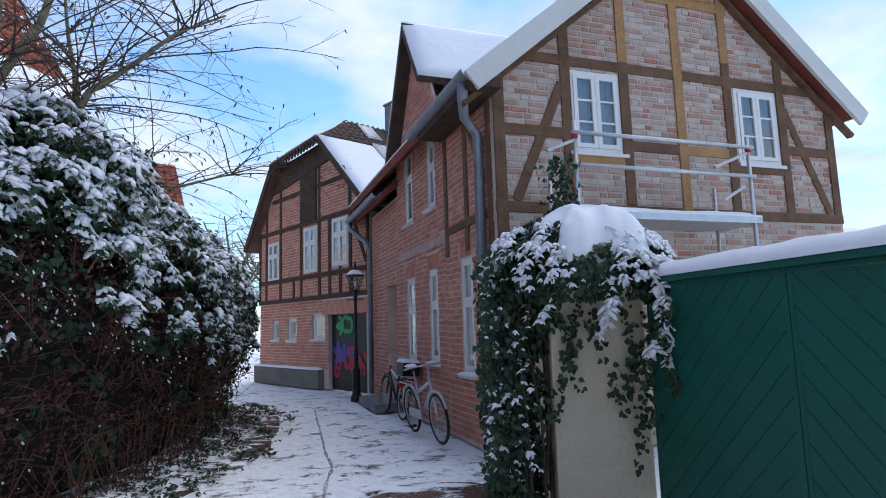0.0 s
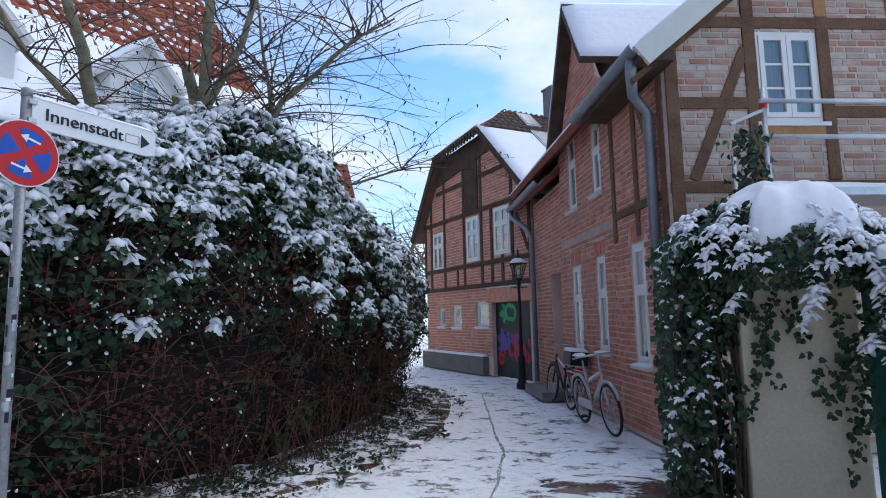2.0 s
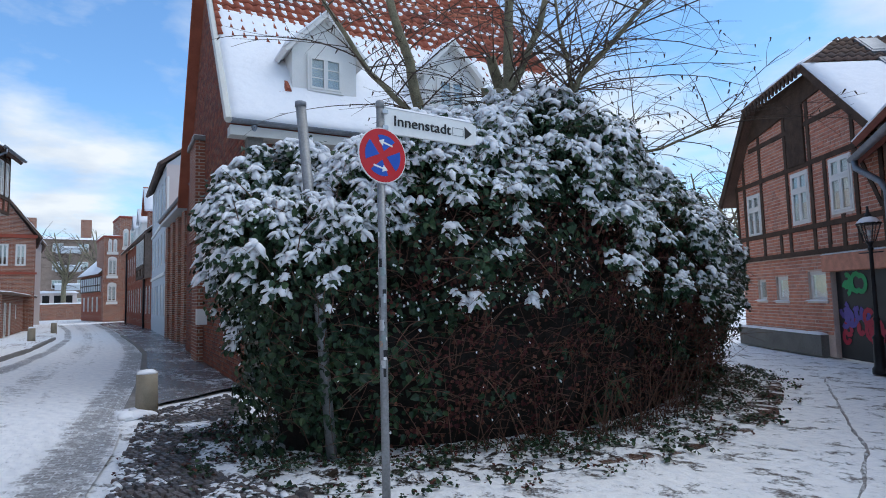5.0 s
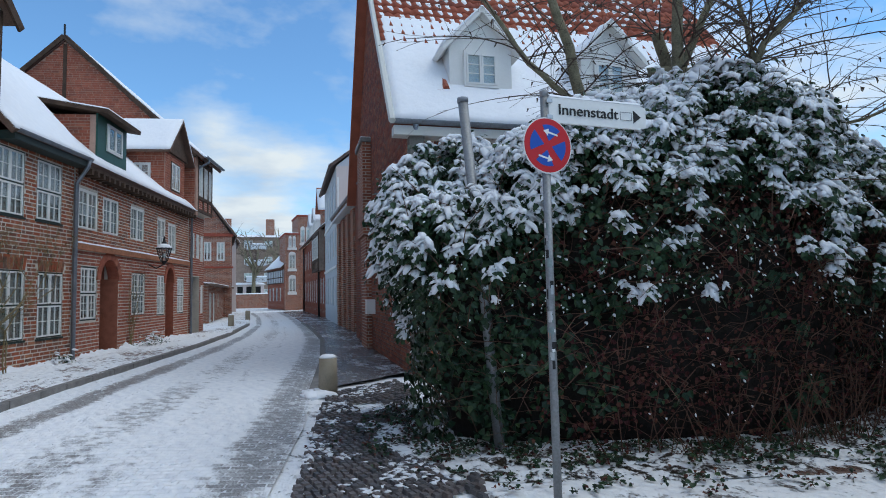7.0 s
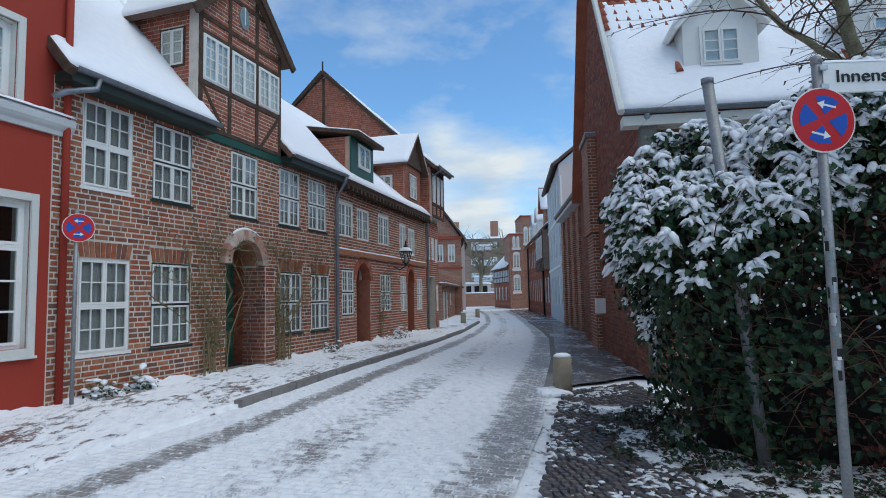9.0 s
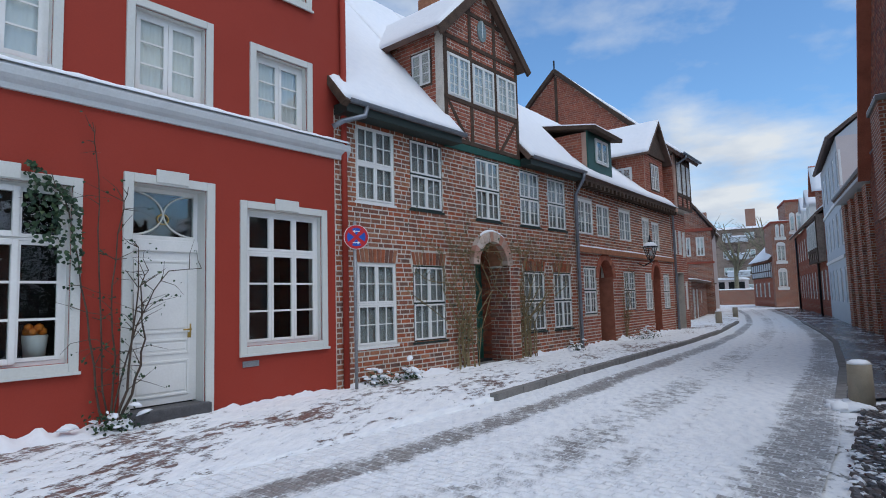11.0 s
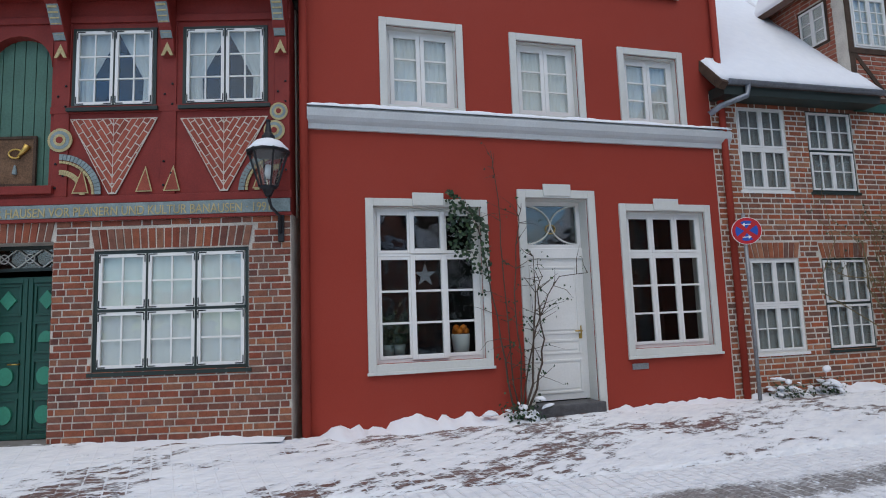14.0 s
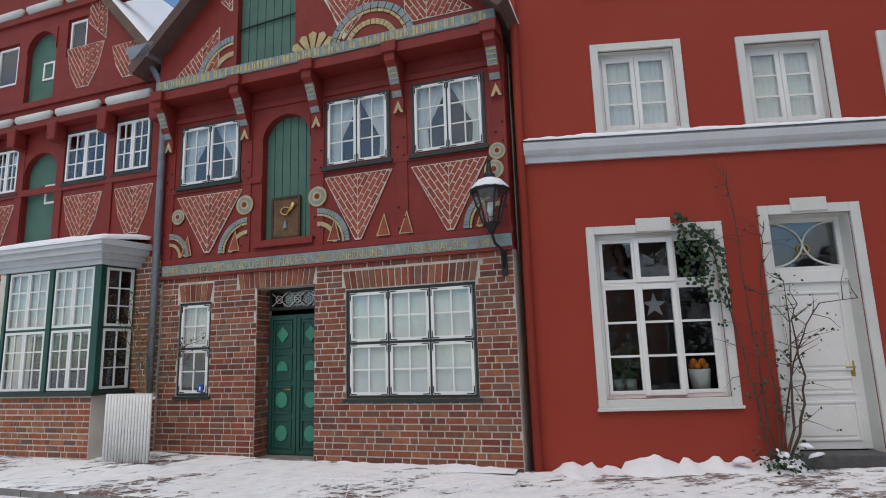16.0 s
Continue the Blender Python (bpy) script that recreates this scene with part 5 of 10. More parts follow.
while x < -0.15:
    w = rng.uniform(0.05, 0.11)
    g.box(x, x + w * 0.45, -0.408, -0.40, 6.185, 6.32)
    if rng.random() < 0.85:
        g.box(x + w * 0.6, x + w, -0.408, -0.40, 6.185, 6.26 + rng.uniform(0, 0.06))
    x += w + rng.uniform(0.03, 0.06)
part("lettering_bars", g, "ochre", cv, kind="stuff")

# ---- neighbour with bay window ----
nb = empty("bay_house", pose(-3.80, -7.34, 0, 0, 0, 140.5), "red half-timbered house with a green bay window", "house")
n_up = [(-8.46, -7.42, 4.95, 5.95), (-7.24, -6.40, 4.97, 5.98), (-10.35, -9.66, 4.92, 5.86), (-9.50, -8.62, 3.75, 5.65)]
n_up2 = [(-8.46, -7.95, 7.42, 8.2), (-9.5, -8.72, 6.6, 8.1), (-10.4, -9.75, 7.1, 8.0)]
part("wall", wall_geo(-13.0, -6.02, 0, 3.4, [(-8.6, -6.8, 1.2, 3.2)], 0, 0.35), "mortar", nb)
bricks(nb, "brick_old", -13.0, -6.02, 0.1, 3.4, [(-9.9, -6.75, 0, 3.4)], course=0.094, length=0.27, seed=13)
part("upper_wall", wall_geo(-13.0, -6.02, 3.4, 6.3, n_up, -0.02, 0.3), "timber_red", nb)
part("gable_wall", wall_geo(-13.0, -6.02, 6.3, 11, n_up2, -0.2, 0.3, cut=[(-6.2, 7.05, 0.74, 0.67), (-13.0, 7.1, -0.74, 0.67)]), "timber_red", nb)
shell(nb, -13.0, -6.02, 9, 6.3, "mortar", 0.35)
for s in (1, -1):
    xe = -9.6 + s * 3.5
    part("roof", slab((xe, -0.35, 7.0), (-9.6, -0.35, 10.9), (-9.6, 9, 10.9), (xe, 9, 7.0), 0.16), "roof_dark", nb)
    part("roof_snow", lumpy((xe, -0.34, 7.02), (-9.6, -0.34, 10.92), (-9.6, 9, 10.92), (xe, 9, 7.02), 14, 20, 0.06, 0.02, 6), "snow", nb, smooth=True)
for z in (3.6, 4.82, 6.08, 6.5, 8.4):
    part("beam", box(-13.0, -6.02, (-0.06 if z < 6 else -0.26), -0.02, z, z + 0.13), "timber_red", nb, bevel=0.01)
for x in (-6.12, -7.32, -8.55, -9.6, -10.5, -11.8):
    part("beam", box(x - 0.09, x + 0.09, -0.05, -0.02, 3.6, 6.1), "timber_red", nb, bevel=0.008)
    part("corbel", Geo().prism([(x - 0.1, 5.75), (x + 0.1, 5.75), (x + 0.12, 6.12), (x - 0.12, 6.12)], -0.30, -0.05), "timber_red", nb, bevel=0.03)
for a, b in ((-7.22, -6.25), (-8.45, -7.45), (-9.5, -8.65), (-10.4, -9.7)):
    for z in (6.28, 8.62):
        if z > 8 and a > -7.3:
            continue
        part("roll_moulding", Geo().tube([(a, -0.24, z), (b, -0.24, z)], 0.085, 14), "grey_trim", nb, "pale grey rounded moulding", smooth=True)
for a, b, c, d in n_up[:3]:
    window(nb, a, b, c, d, -0.03, 2, (1.0,), 2, 3, frame=0.04, sash=0.04, outer="black_green", sill=0.04)
for a, b, c, d in (n_up2[0], n_up2[2]):
    window(nb, a, b, c, d, -0.15, 1, (1.0,), 1, 1, frame=0.04, sash=0.04, outer="timber_red")
for a, b, c, d, y in ((*n_up[3], 0.08), (*n_up2[1], -0.1)):
    part("hatch_door", box(a, b, y, y + 0.05, c, d), "green_hatch", nb, "arched green hatch")
    arc = [((a + b) / 2 + (b - a) / 2 * math.cos(t), d - 0.42 + 0.42 * math.sin(t)) for t in [math.pi * i / 14 for i in range(15)]]
    part("hatch_arch", Geo().prism(arc + [(a - 0.01, d + 0.02), (b + 0.01, d + 0.02)], y - 0.12, y - 0.002), "timber_red", nb)
    part("hatch_window", frame_geo(b - 0.42, b - 0.12, d - 1.0, d - 0.62, 0.04, y - 0.02, y + 0.01), "white", nb)
# bay
bay = part("bay", Geo().flat([(-8.85, -0.6), (-6.70, -0.6), (-6.55, 0.0), (-9.0, 0.0)], 0.05, 1.14), "mortar", nb)
bricks(nb, "brick_old", -8.85, -6.70, 0.1, 1.12, [], course=0.094, length=0.27, y=-0.6, seed=14)
part("bay_sill", Geo().flat([(-8.95, -0.68), (-6.62, -0.68), (-6.45, 0.0), (-9.1, 0.0)], 1.14, 1.20), "black_green", nb)
for x0, x1 in ((-8.85, -8.78), (-7.81, -7.71), (-6.80, -6.66)):
    part("bay_post", box(x0, x1, -0.62, -0.52, 1.20, 3.22), "green", nb, bevel=0.006)
window(nb, -8.78, -7.81, 1.20, 3.22, -0.59, 2, (0.5, 0.5), 2, 3, frame=0.02, sash=0.04, outer="green", curtain=0.55)
window(nb, -7.71, -6.80, 1.20, 3.22, -0.59, 2, (0.5, 0.5), 2, 3, frame=0.02, sash=0.04, outer="green", curtain=0.55)
sw = window(nb, 0.0, 0.52, 1.20, 3.22, 0, 1, (0.5, 0.5), 2, 3, frame=0.03, sash=0.04, outer="green")
sw.matrix_local = pose(-6.69, -0.53, 0, 0, 0, 76)
# Near-black panel added behind the bay glass, painting the unlit inside.
part("bay_back", box(-8.9, -6.7, -0.02, 0.02, 1.2, 3.3), "inside_shade", nb)
for k, (z, o) in enumerate(((3.22, 0.04), (3.30, 0.10), (3.40, 0.20), (3.50, 0.26))):
    part("bay_cornice", Geo().flat([(-9.0 - o, -0.62 - o), (-6.66 + o, -0.62 - o), (-6.5 + o, 0.0), (-9.1 - o, 0.0)], z, z + 0.10), "cornice", nb)
part("bay_snow", lumpy((-9.3, -0.9, 3.60), (-6.40, -0.9, 3.60), (-6.25, 0.0, 3.72), (-9.4, 0.0, 3.72), 30, 8, 0.07, 0.02, 2), "snow", nb, smooth=True)
part("downpipe", Geo().tube([(-6.05, -0.12, 0.2), (-6.05, -0.12, 6.3), (-6.15, -0.4, 6.75)], 0.06, 12), "zinc", nb, smooth=True)
part("hopper", Geo().prism([(-6.4, 6.75), (-6.0, 6.75), (-5.9, 7.0), (-6.5, 7.0)], -0.6, -0.25), "zinc", nb)

# ---- old brick house with the timber gable ----
bh = empty("brick_house", pose(-9.95, -4.55, 0, 0, 0, 153.2), "old brick house with timber-framed dormer gable and snowy roof", "house")
b_up = [(0.60, 1.60, 3.50, 4.97), (2.06, 3.07, 3.50, 4.97), (4.26, 5.24, 3.47, 4.95), (6.12, 7.07, 3.47, 4.94), (7.50, 8.48, 3.48, 4.92)]
b_lo = [(0.59, 1.60, 0.78, 2.34), (2.08, 3.08, 0.77, 2.33), (6.15, 7.18, 0.74, 2.29), (7.63, 8.62, 0.73, 2.28)]
b_door = (4.14, 5.25, 0.0, 2.95)
part("wall", wall_geo(0.1, 9.0, 0, 5.15, b_up + b_lo + [b_door], 0, 0.4), "mortar", bh)
arch = [(a - 0.05, b + 0.05, d + 0.01, d + 0.27) for a, b, c, d in b_lo]
bricks(bh, "brick_old", 0.1, 9.0, 0.05, 5.13, b_up + b_lo + [b_door] + arch, course=0.092, length=0.26, joint=0.023, proud=0.007, single=(0.1, 3.4, 2.65, 3.45), seed=21)
for a in arch:
    soldier(bh, "brick_old", a[0] + 0.06, a[1] - 0.06, a[2], a[3], fan=0.06)
shell(bh, 0.1, 9.0, 9, 5.15, "mortar", 0.4)
for a, b, c, d in b_up + b_lo:
    window(bh, a, b, c, d, 0.015, 2, (0.5, 0.5), 2, 2, frame=0.03, sash=0.036, bar=0.018, outer="black_green" if a > 2 else "white", curtain=1.0, sill=0.04, cloth="net")
# arched doorway
arc = [(4.695 + 0.55 * math.cos(t), 2.40 + 0.55 * math.sin(t)) for t in [math.pi * i / 16 for i in range(17)]]
for i in range(16):
    (xa, za), (xb, zb) = arc[i], arc[i + 1]
    o = lambda x, z, k=1.42: (4.695 + (x - 4.695) * k, 2.40 + (z - 2.40) * k)
    part("voussoir", Geo().prism([(xa, za), o(xa, za), o(xb, zb), (xb, zb)][::-1], -0.16, 0.02), "brick_pale", bh, bevel=0.008)
part("hood_snow", Geo().tube([(4.695 + 0.80 * math.cos(q), -0.09, 2.40 + 0.80 * math.sin(q)) for q in [math.pi * (0.30 + 0.40 * i / 10) for i in range(11)]], 0.045, 8, 0.03), "snow", bh, "line of snow on the arch", smooth=True)
part("arch_infill", Geo().prism(arc[:9] + [(4.695, 2.96), (5.26, 2.96)], 0.0, 0.39).prism(arc[8:] + [(4.13, 2.96), (4.695, 2.96)], 0.0, 0.39), "brick_old", bh)
part("porch_wall", box(4.08, 4.14, 0.4, 0.75, 0, 2.96), "brick_old", bh)
part("porch_wall", box(5.25, 5.31, 0.4, 0.75, 0, 2.96), "brick_old", bh)
part("door_pier", box(5.25, 5.62, -0.22, -0.002, 0, 2.36), "mortar", bh)
g = Geo()
for b in brick_list(-0.22, 0.7, 0.05, 2.36, [], course=0.092, length=0.26, seed=24):
    g.box(5.238, 5.25, b[0], b[0] + b[2], b[1], b[1] + b[3])
part("brickwork", g, "brick", bh, kind="stuff")
part("door", box(4.14, 5.25, 0.66, 0.72, 0.10, 2.30), "green", bh, "dark green door deep in its arch")
part("fanlight", box(4.14, 5.25, 0.67, 0.71, 2.30, 2.96), "green", bh)
bricks(bh, "brick", 5.25, 5.62, 0.05, 2.35, [], course=0.092, length=0.26, y=-0.22, seed=22)
part("doorstep", box(4.2, 5.2, -0.1, 0.66, 0.02, 0.10), "stone", bh)
# roof, eave and gable
part("eave_board", box(0.1, 3.35, -0.36, 0.0, 5.02, 5.20), "black_green", bh)
part("eave_board", box(6.15, 9.05, -0.36, 0.0, 5.02, 5.20), "black_green", bh)
part("eave_beam", box(3.15, 6.15, -0.05, 0.0, 5.00, 5.16), "green", bh)
gutter(bh, 0.12, 3.45, -0.40, 5.24)
gutter(bh, 6.15, 9.05, -0.40, 5.24)
part("downpipe", Geo().tube([(0.55, -0.40, 5.2), (0.5, -0.40, 5.0), (0.1, -0.25, 4.85), (-0.02, -0.12, 4.75)], 0.05, 10), "zinc", bh, smooth=True)
part("downpipe", Geo().tube([(8.95, -0.40, 5.2), (8.95, -0.38, 5.02), (8.97, -0.09, 4.6), (8.97, -0.09, 0.05)], 0.05, 10), "zinc", bh, smooth=True)
for a, b in ((0.0, 3.4), (6.1, 9.1), (3.4, 6.1)):
    lo = 2.2 if a == 3.4 else -0.42
    zl = 5.22 + (lo + 0.42) * 1.13
    part("roof", slab((a, lo, zl), (b, lo, zl), (b, 4.5, 10.78), (a, 4.5, 10.78), 0.14), "roof_dark", bh)
    part("roof_snow", lumpy((a, lo, zl + 0.01), (b, lo, zl + 0.01), (b, 4.5, 10.79), (a, 4.5, 10.79), 30, 40, 0.05, 0.018, 7, 2.0), "snow", bh, smooth=True)
part("roof", slab((0.0, 9.3, 5.22), (9.1, 9.3, 5.22), (9.1, 4.5, 10.78), (0.0, 4.5, 10.78), 0.14), "roof_dark", bh)
part("verge_board", Geo().tube([(0.02, -0.45, 5.12), (0.02, 4.5, 10.7)], 0.09, 4), "timber", bh)
dz = [(3.30, 4.12, 6.22, 7.22), (4.22, 5.08, 6.22, 7.20), (5.20, 6.04, 6.24, 7.20)]
ga, gs = (4.63, 9.25), 0.95
n = Vector((gs, 1)).normalized()
cut = [(ga[0], ga[1], n.x, n.y), (ga[0], ga[1], -n.x, n.y)]
part("dormer_wall", wall_geo(3.18, 6.12, 5.15, 9.7, dz, -0.03, 0.2, cut=cut), "mortar", bh)
keep = lambda x, z: z < ga[1] - 0.12 - gs * abs(x - ga[0])
bricks(bh, "brick_red", 3.2, 6.1, 5.2, 9.5, dz, course=0.088, length=0.26, y=-0.03, keep=keep, seed=23)
for x in (3.24, 4.16, 5.14, 6.07):
    beam(bh, ((x, 5.16), (x, 7.75 if x in (3.24, 6.07) else 8.7)), 0.11, -0.055, -0.02, "timber")
for z, a, b in ((5.22, 3.18, 6.12), (6.16, 3.18, 6.12), (7.26, 3.18, 6.12), (7.60, 3.18, 6.12), (8.42, 3.85, 5.45)):
    beam(bh, ((a, z), (b, z)), 0.10, -0.06, -0.02, "timber")
beam(bh, ((3.3, 6.1), (4.0, 5.25)), 0.09, -0.05, -0.02, "timber")
beam(bh, ((6.0, 6.1), (5.3, 5.25)), 0.09, -0.05, -0.02, "timber")
for a, b, c, d in dz:
    window(bh, a, b, c, d, -0.06, 2, (1.0,), 2, 4, frame=0.03, sash=0.035, bar=0.018, outer="white", curtain=1.0)
t = [math.pi * 2 * i / 20 for i in range(20)]
ov = part("oval_window", Geo().prism([(4.64 + 0.17 * math.cos(q), 8.12 + 0.27 * math.sin(q)) for q in t], -0.07, -0.03), "bluegrey", bh, "small oval window in the gable")
part("pane", Geo().prism([(4.64 + 0.12 * math.cos(q), 8.12 + 0.21 * math.sin(q)) for q in t], -0.08, -0.06), "glass", ov)
part("glazing_bar", box(4.63, 4.65, -0.086, -0.07, 7.95, 8.37), "white", ov)
for s in (-1, 1):
    e = (ga[0] + s * 1.80, ga[1] - 1.80 * gs + 0.08)
    part("dormer_roof", slab((e[0], -0.24, e[1]), (ga[0], -0.24, ga[1] + 0.1), (ga[0], 4.2, ga[1] + 0.1), (e[0], 2.6, e[1]), 0.12), "roof_dark", bh)
    part("dormer_snow", lumpy((e[0], -0.22, e[1] + 0.02), (ga[0], -0.22, ga[1] + 0.12), (ga[0], 4.2, ga[1] + 0.12), (e[0], 2.6, e[1] + 0.02), 12, 14, 0.05, 0.015, 3), "snow", bh, smooth=True)
    beam(bh, ((e[0], e[1] - 0.14), (ga[0], ga[1] - 0.04)), 0.20, -0.27, -0.21, "timber", "verge_board")
for x in (3.18, 6.0):
    part("dormer_cheek", box(x, x + 0.12, 0.2, 3.0, 5.3, 7.9), "mortar", bh)
    rng = random.Random(2)
    g = Geo()
    xf = x - 0.012 if x < 4 else x + 0.12
    for b in brick_list(0.2, 2.6, 5.6, 7.75, [(0.35, 0.95, 6.5, 7.35)], course=0.09, seed=3):
        g.box(xf, xf + 0.012, b[0], b[0] + b[2], b[1], b[1] + b[3])
    part("brickwork", g, "brick_red", bh, kind="stuff")
sw = window(bh, -0.95, -0.30, 6.5, 7.35, 0, 2, (1.0,), 1, 3, frame=0.04, sash=0.035, outer="timber")
sw.matrix_local = pose(3.15, 0, 0, 0, 0, -90)
part("chimney", Geo().box(7.3, 7.9, 3.9, 4.5, 9.5, 11.6), "brick_old", bh)

# ---- row of brick houses beyond ----
rw = empty("gutter_house", pose(-17.98, -0.49, 0, 0, 0, 156.5), "two-storey brick house with arched doors and shed dormer", "house")
c_up = [(0.22, 1.32, 3.46, 4.56), (1.62, 2.66, 3.46, 4.55), (3.52, 4.62, 3.46, 4.56), (5.82, 6.62, 3.44, 4.48), (6.92, 7.78, 3.32, 4.42)]
c_lo = [(0.44, 1.36, 1.05, 2.50), (3.68, 4.76, 1.06, 2.46), (5.86, 6.62, 1.0, 2.46), (8.0, 8.76, 1.0, 2.40)]
c_dr = [(1.55, 2.72, 0, 2.75), (6.72, 7.60, 0, 2.75)]
part("wall", wall_geo(0.05, 9.3, 0, 5.1, c_up + c_lo + c_dr, 0, 0.4), "mortar", rw)
bricks(rw, "brick_red", 0.05, 9.3, 0.05, 2.9, c_lo + c_dr, course=0.095, length=0.27, joint=0.023, proud=0.007, seed=31)
bricks(rw, "brick_old", 0.05, 9.3, 3.12, 5.08, c_up, course=0.095, length=0.27, joint=0.023, proud=0.007, seed=32)
shell(rw, 0.05, 9.3, 9, 5.1, "mortar_red", 0.4)
part("string_course", box(0.05, 9.3, -0.09, 0.0, 2.92, 3.08), "brick_old", rw)
part("course_snow", lumpy((0.05, -0.09, 3.08), (9.3, -0.09, 3.08), (9.3, 0, 3.10), (0.05, 0, 3.10), 40, 3, 0.04, 0.02, 9, under=0), "snow", rw, smooth=True)
for a, b, c, d in c_up + c_lo:
    window(rw, a, b, c, d, 0.02, 2, (1.0,) if c > 3 else (0.5, 0.5), 2, 3, frame=0.04, sash=0.045, outer="white" if c > 3 else "black_green", curtain=0.9, cloth="net")
for a, b, c, d in c_dr:
    m = (a + b) / 2
    part("door", box(a, b, 0.55, 0.62, 0.05, d), "timber", rw, "dark door in an arched recess")
    arc = [(m + (b - a) / 2 * math.cos(q), 2.15 + 0.6 * math.sin(q)) for q in [math.pi * i / 12 for i in range(13)]]
    part("arch_infill", Geo().prism(arc[:7] + [(m, 2.76), (b + 0.01, 2.76)], 0.0, 0.3).prism(arc[6:] + [(a - 0.01, 2.76), (m, 2.76)], 0.0, 0.3), "brick_red", rw)
    for i in range(12):
        (xa, za), (xb, zb) = arc[i], arc[i + 1]
        o = lambda x, z: (m + (x - m) * 1.35, 2.15 + (z - 2.15) * 1.35)
        part("voussoir", Geo().prism([(xa, za), o(xa, za), o(xb, zb), (xb, zb)][::-1], -0.025, 0.01), "brick_red", rw)
    for x in (a - 0.05, b):
        part("reveal", box(x, x + 0.05, 0.4, 0.6, 0, 2.75), "brick_red", rw)
    for x in (a, b - 0.012):
        part("recess_lining", box(x, x + 0.012, 0.002, 0.55, 0, 2.2), "brick_red", rw)
part("eave_board", box(0.05, 9.3, -0.30, 0.0, 5.02, 5.18), "timber", rw)
for k in range(28):
    part("rafter_end", box(0.2 + k * 0.33, 0.32 + k * 0.33, -0.34, 0, 4.88, 5.02), "timber", rw)
part("roof", slab((0, -0.36, 5.18), (9.4, -0.36, 5.18), (9.4, 4.5, 9.6), (0, 4.5, 9.6), 0.12), "roof_dark", rw)
part("roof_snow", lumpy((0, -0.36, 5.19), (9.4, -0.36, 5.19), (9.4, 4.5, 9.61), (0, 4.5, 9.61), 30, 20, 0.06, 0.02, 8), "snow", rw, smooth=True)
part("roof", slab((0, 9.3, 5.18), (9.4, 9.3, 5.18), (9.4, 4.5, 9.6), (0, 4.5, 9.6), 0.12), "roof_dark", rw)
for x0, w in ((1.1, 1.9),):
    part("shed_dormer", Geo().box(x0, x0 + w, 0.0, 3.2, 5.5, 6.75), "mortar_red", rw)
    g = Geo()
    for b in brick_list(0.15, 3.2, 5.6, 6.75, [], course=0.09, seed=5):
        g.box(x0 - 0.012, x0, b[0], b[0] + b[2], b[1], b[1] + b[3])
    part("brickwork", g, "brick_red", rw, kind="stuff")
    part("dormer_front", box(x0, x0 + w, -0.05, 0.0, 5.35, 6.80), "green", rw)
    window(rw, x0 + 0.55, x0 + w - 0.35, 5.85, 6.65, -0.09, 2, (1.0,), 1, 1, frame=0.05, sash=0.04)
    part("dormer_roof", slab((x0 - 0.2, -0.4, 6.85), (x0 + w + 0.2, -0.4, 6.85), (x0 + w + 0.2, 3.4, 7.5), (x0 - 0.2, 3.4, 7.5), 0.12), "timber", rw)
    part("dormer_snow", lumpy((x0 - 0.2, -0.4, 6.86), (x0 + w + 0.2, -0.4, 6.86), (x0 + w + 0.2, 3.4, 7.51), (x0 - 0.2, 3.4, 7.51), 10, 12, 0.07, 0.02, 4), "snow", rw, smooth=True)
# gabled brick dormer with snowy tiles
part("dormer", Geo().box(6.5, 8.7, 0.0, 4, 5.3, 7.1), "mortar_red", rw)
g = Geo()
for b in brick_list(0.02, 4, 5.3, 7.05, [(0.5, 1.2, 5.9, 6.6)], course=0.09, seed=6):
    g.box(6.488, 6.5, b[0], b[0] + b[2], b[1], b[1] + b[3])
part("brickwork", g, "brick_red", rw, kind="stuff")
bricks(rw, "brick_red", 6.5, 8.7, 5.3, 7.05, [(7.1, 8.1, 5.7, 6.8)], course=0.09, y=0.0, seed=33)
window(rw, 7.1, 8.1, 5.7, 6.8, -0.03, 2, (1.0,), 2, 2, outer="timber")
sw = window(rw, -1.2, -0.5, 5.9, 6.6, 0, 2, (1.0,), 1, 2, frame=0.04)
sw.matrix_local = pose(6.46, 0, 0, 0, 0, -90)
for s in (-1, 1):
    q = [(7.6 + s * 1.5, -0.3, 7.0), (7.6, -0.3, 8.55), (7.6, 4.5, 8.55), (7.6 + s * 1.5, 4.5, 7.0)]
    part("dormer_roof", slab(*q, 0.1), "roof_dark", rw)
    part("dormer_snow", lumpy(*[(a, b, c + 0.02) for a, b, c in q], 12, 20, 0.06, 0.015, 3), "snow", rw, smooth=True)
part("gable_infill", Geo().prism([(6.2, 7.08), (9.0, 7.08), (7.6, 8.45)], -0.1, 0.1), "timber", rw)
# jettied house
JR, JZ = 4.85, 12.4
jh = empty("jettied_house", pose(-17.98, -0.49, 0, 0, 0, 156.5), "brick house with a jettied timber upper storey", "house")
j1 = [(9.55, 10.15, 3.3, 4.35), (10.35, 10.85, 3.3, 4.35), (10.98, 11.4, 3.25, 4.3), (11.05, 11.4, 0.9, 2.1)]
j2 = [(9.55, 10.1, 5.9, 7.2), (10.25, 10.8, 5.9, 7.2), (10.92, 11.42, 5.9, 7.2)]
part("wall", wall_geo(9.35, 11.5, 0, 5.2, j1 + [(9.65, 10.85, 0, 2.5)], 0, 0.35), "mortar", jh)
bricks(jh, "brick_red", 9.35, 11.5, 0.05, 5.1, j1 + [(9.65, 10.85, 0, 2.5)], course=0.095, length=0.27, seed=36)
part("door", box(9.65, 10.85, 0.3, 0.35, 0, 2.5), "timber", jh)
part("upper_wall", wall_geo(9.35, 11.5, 5.2, 7.7, j2, -0.32, 0.0), "mortar", jh)
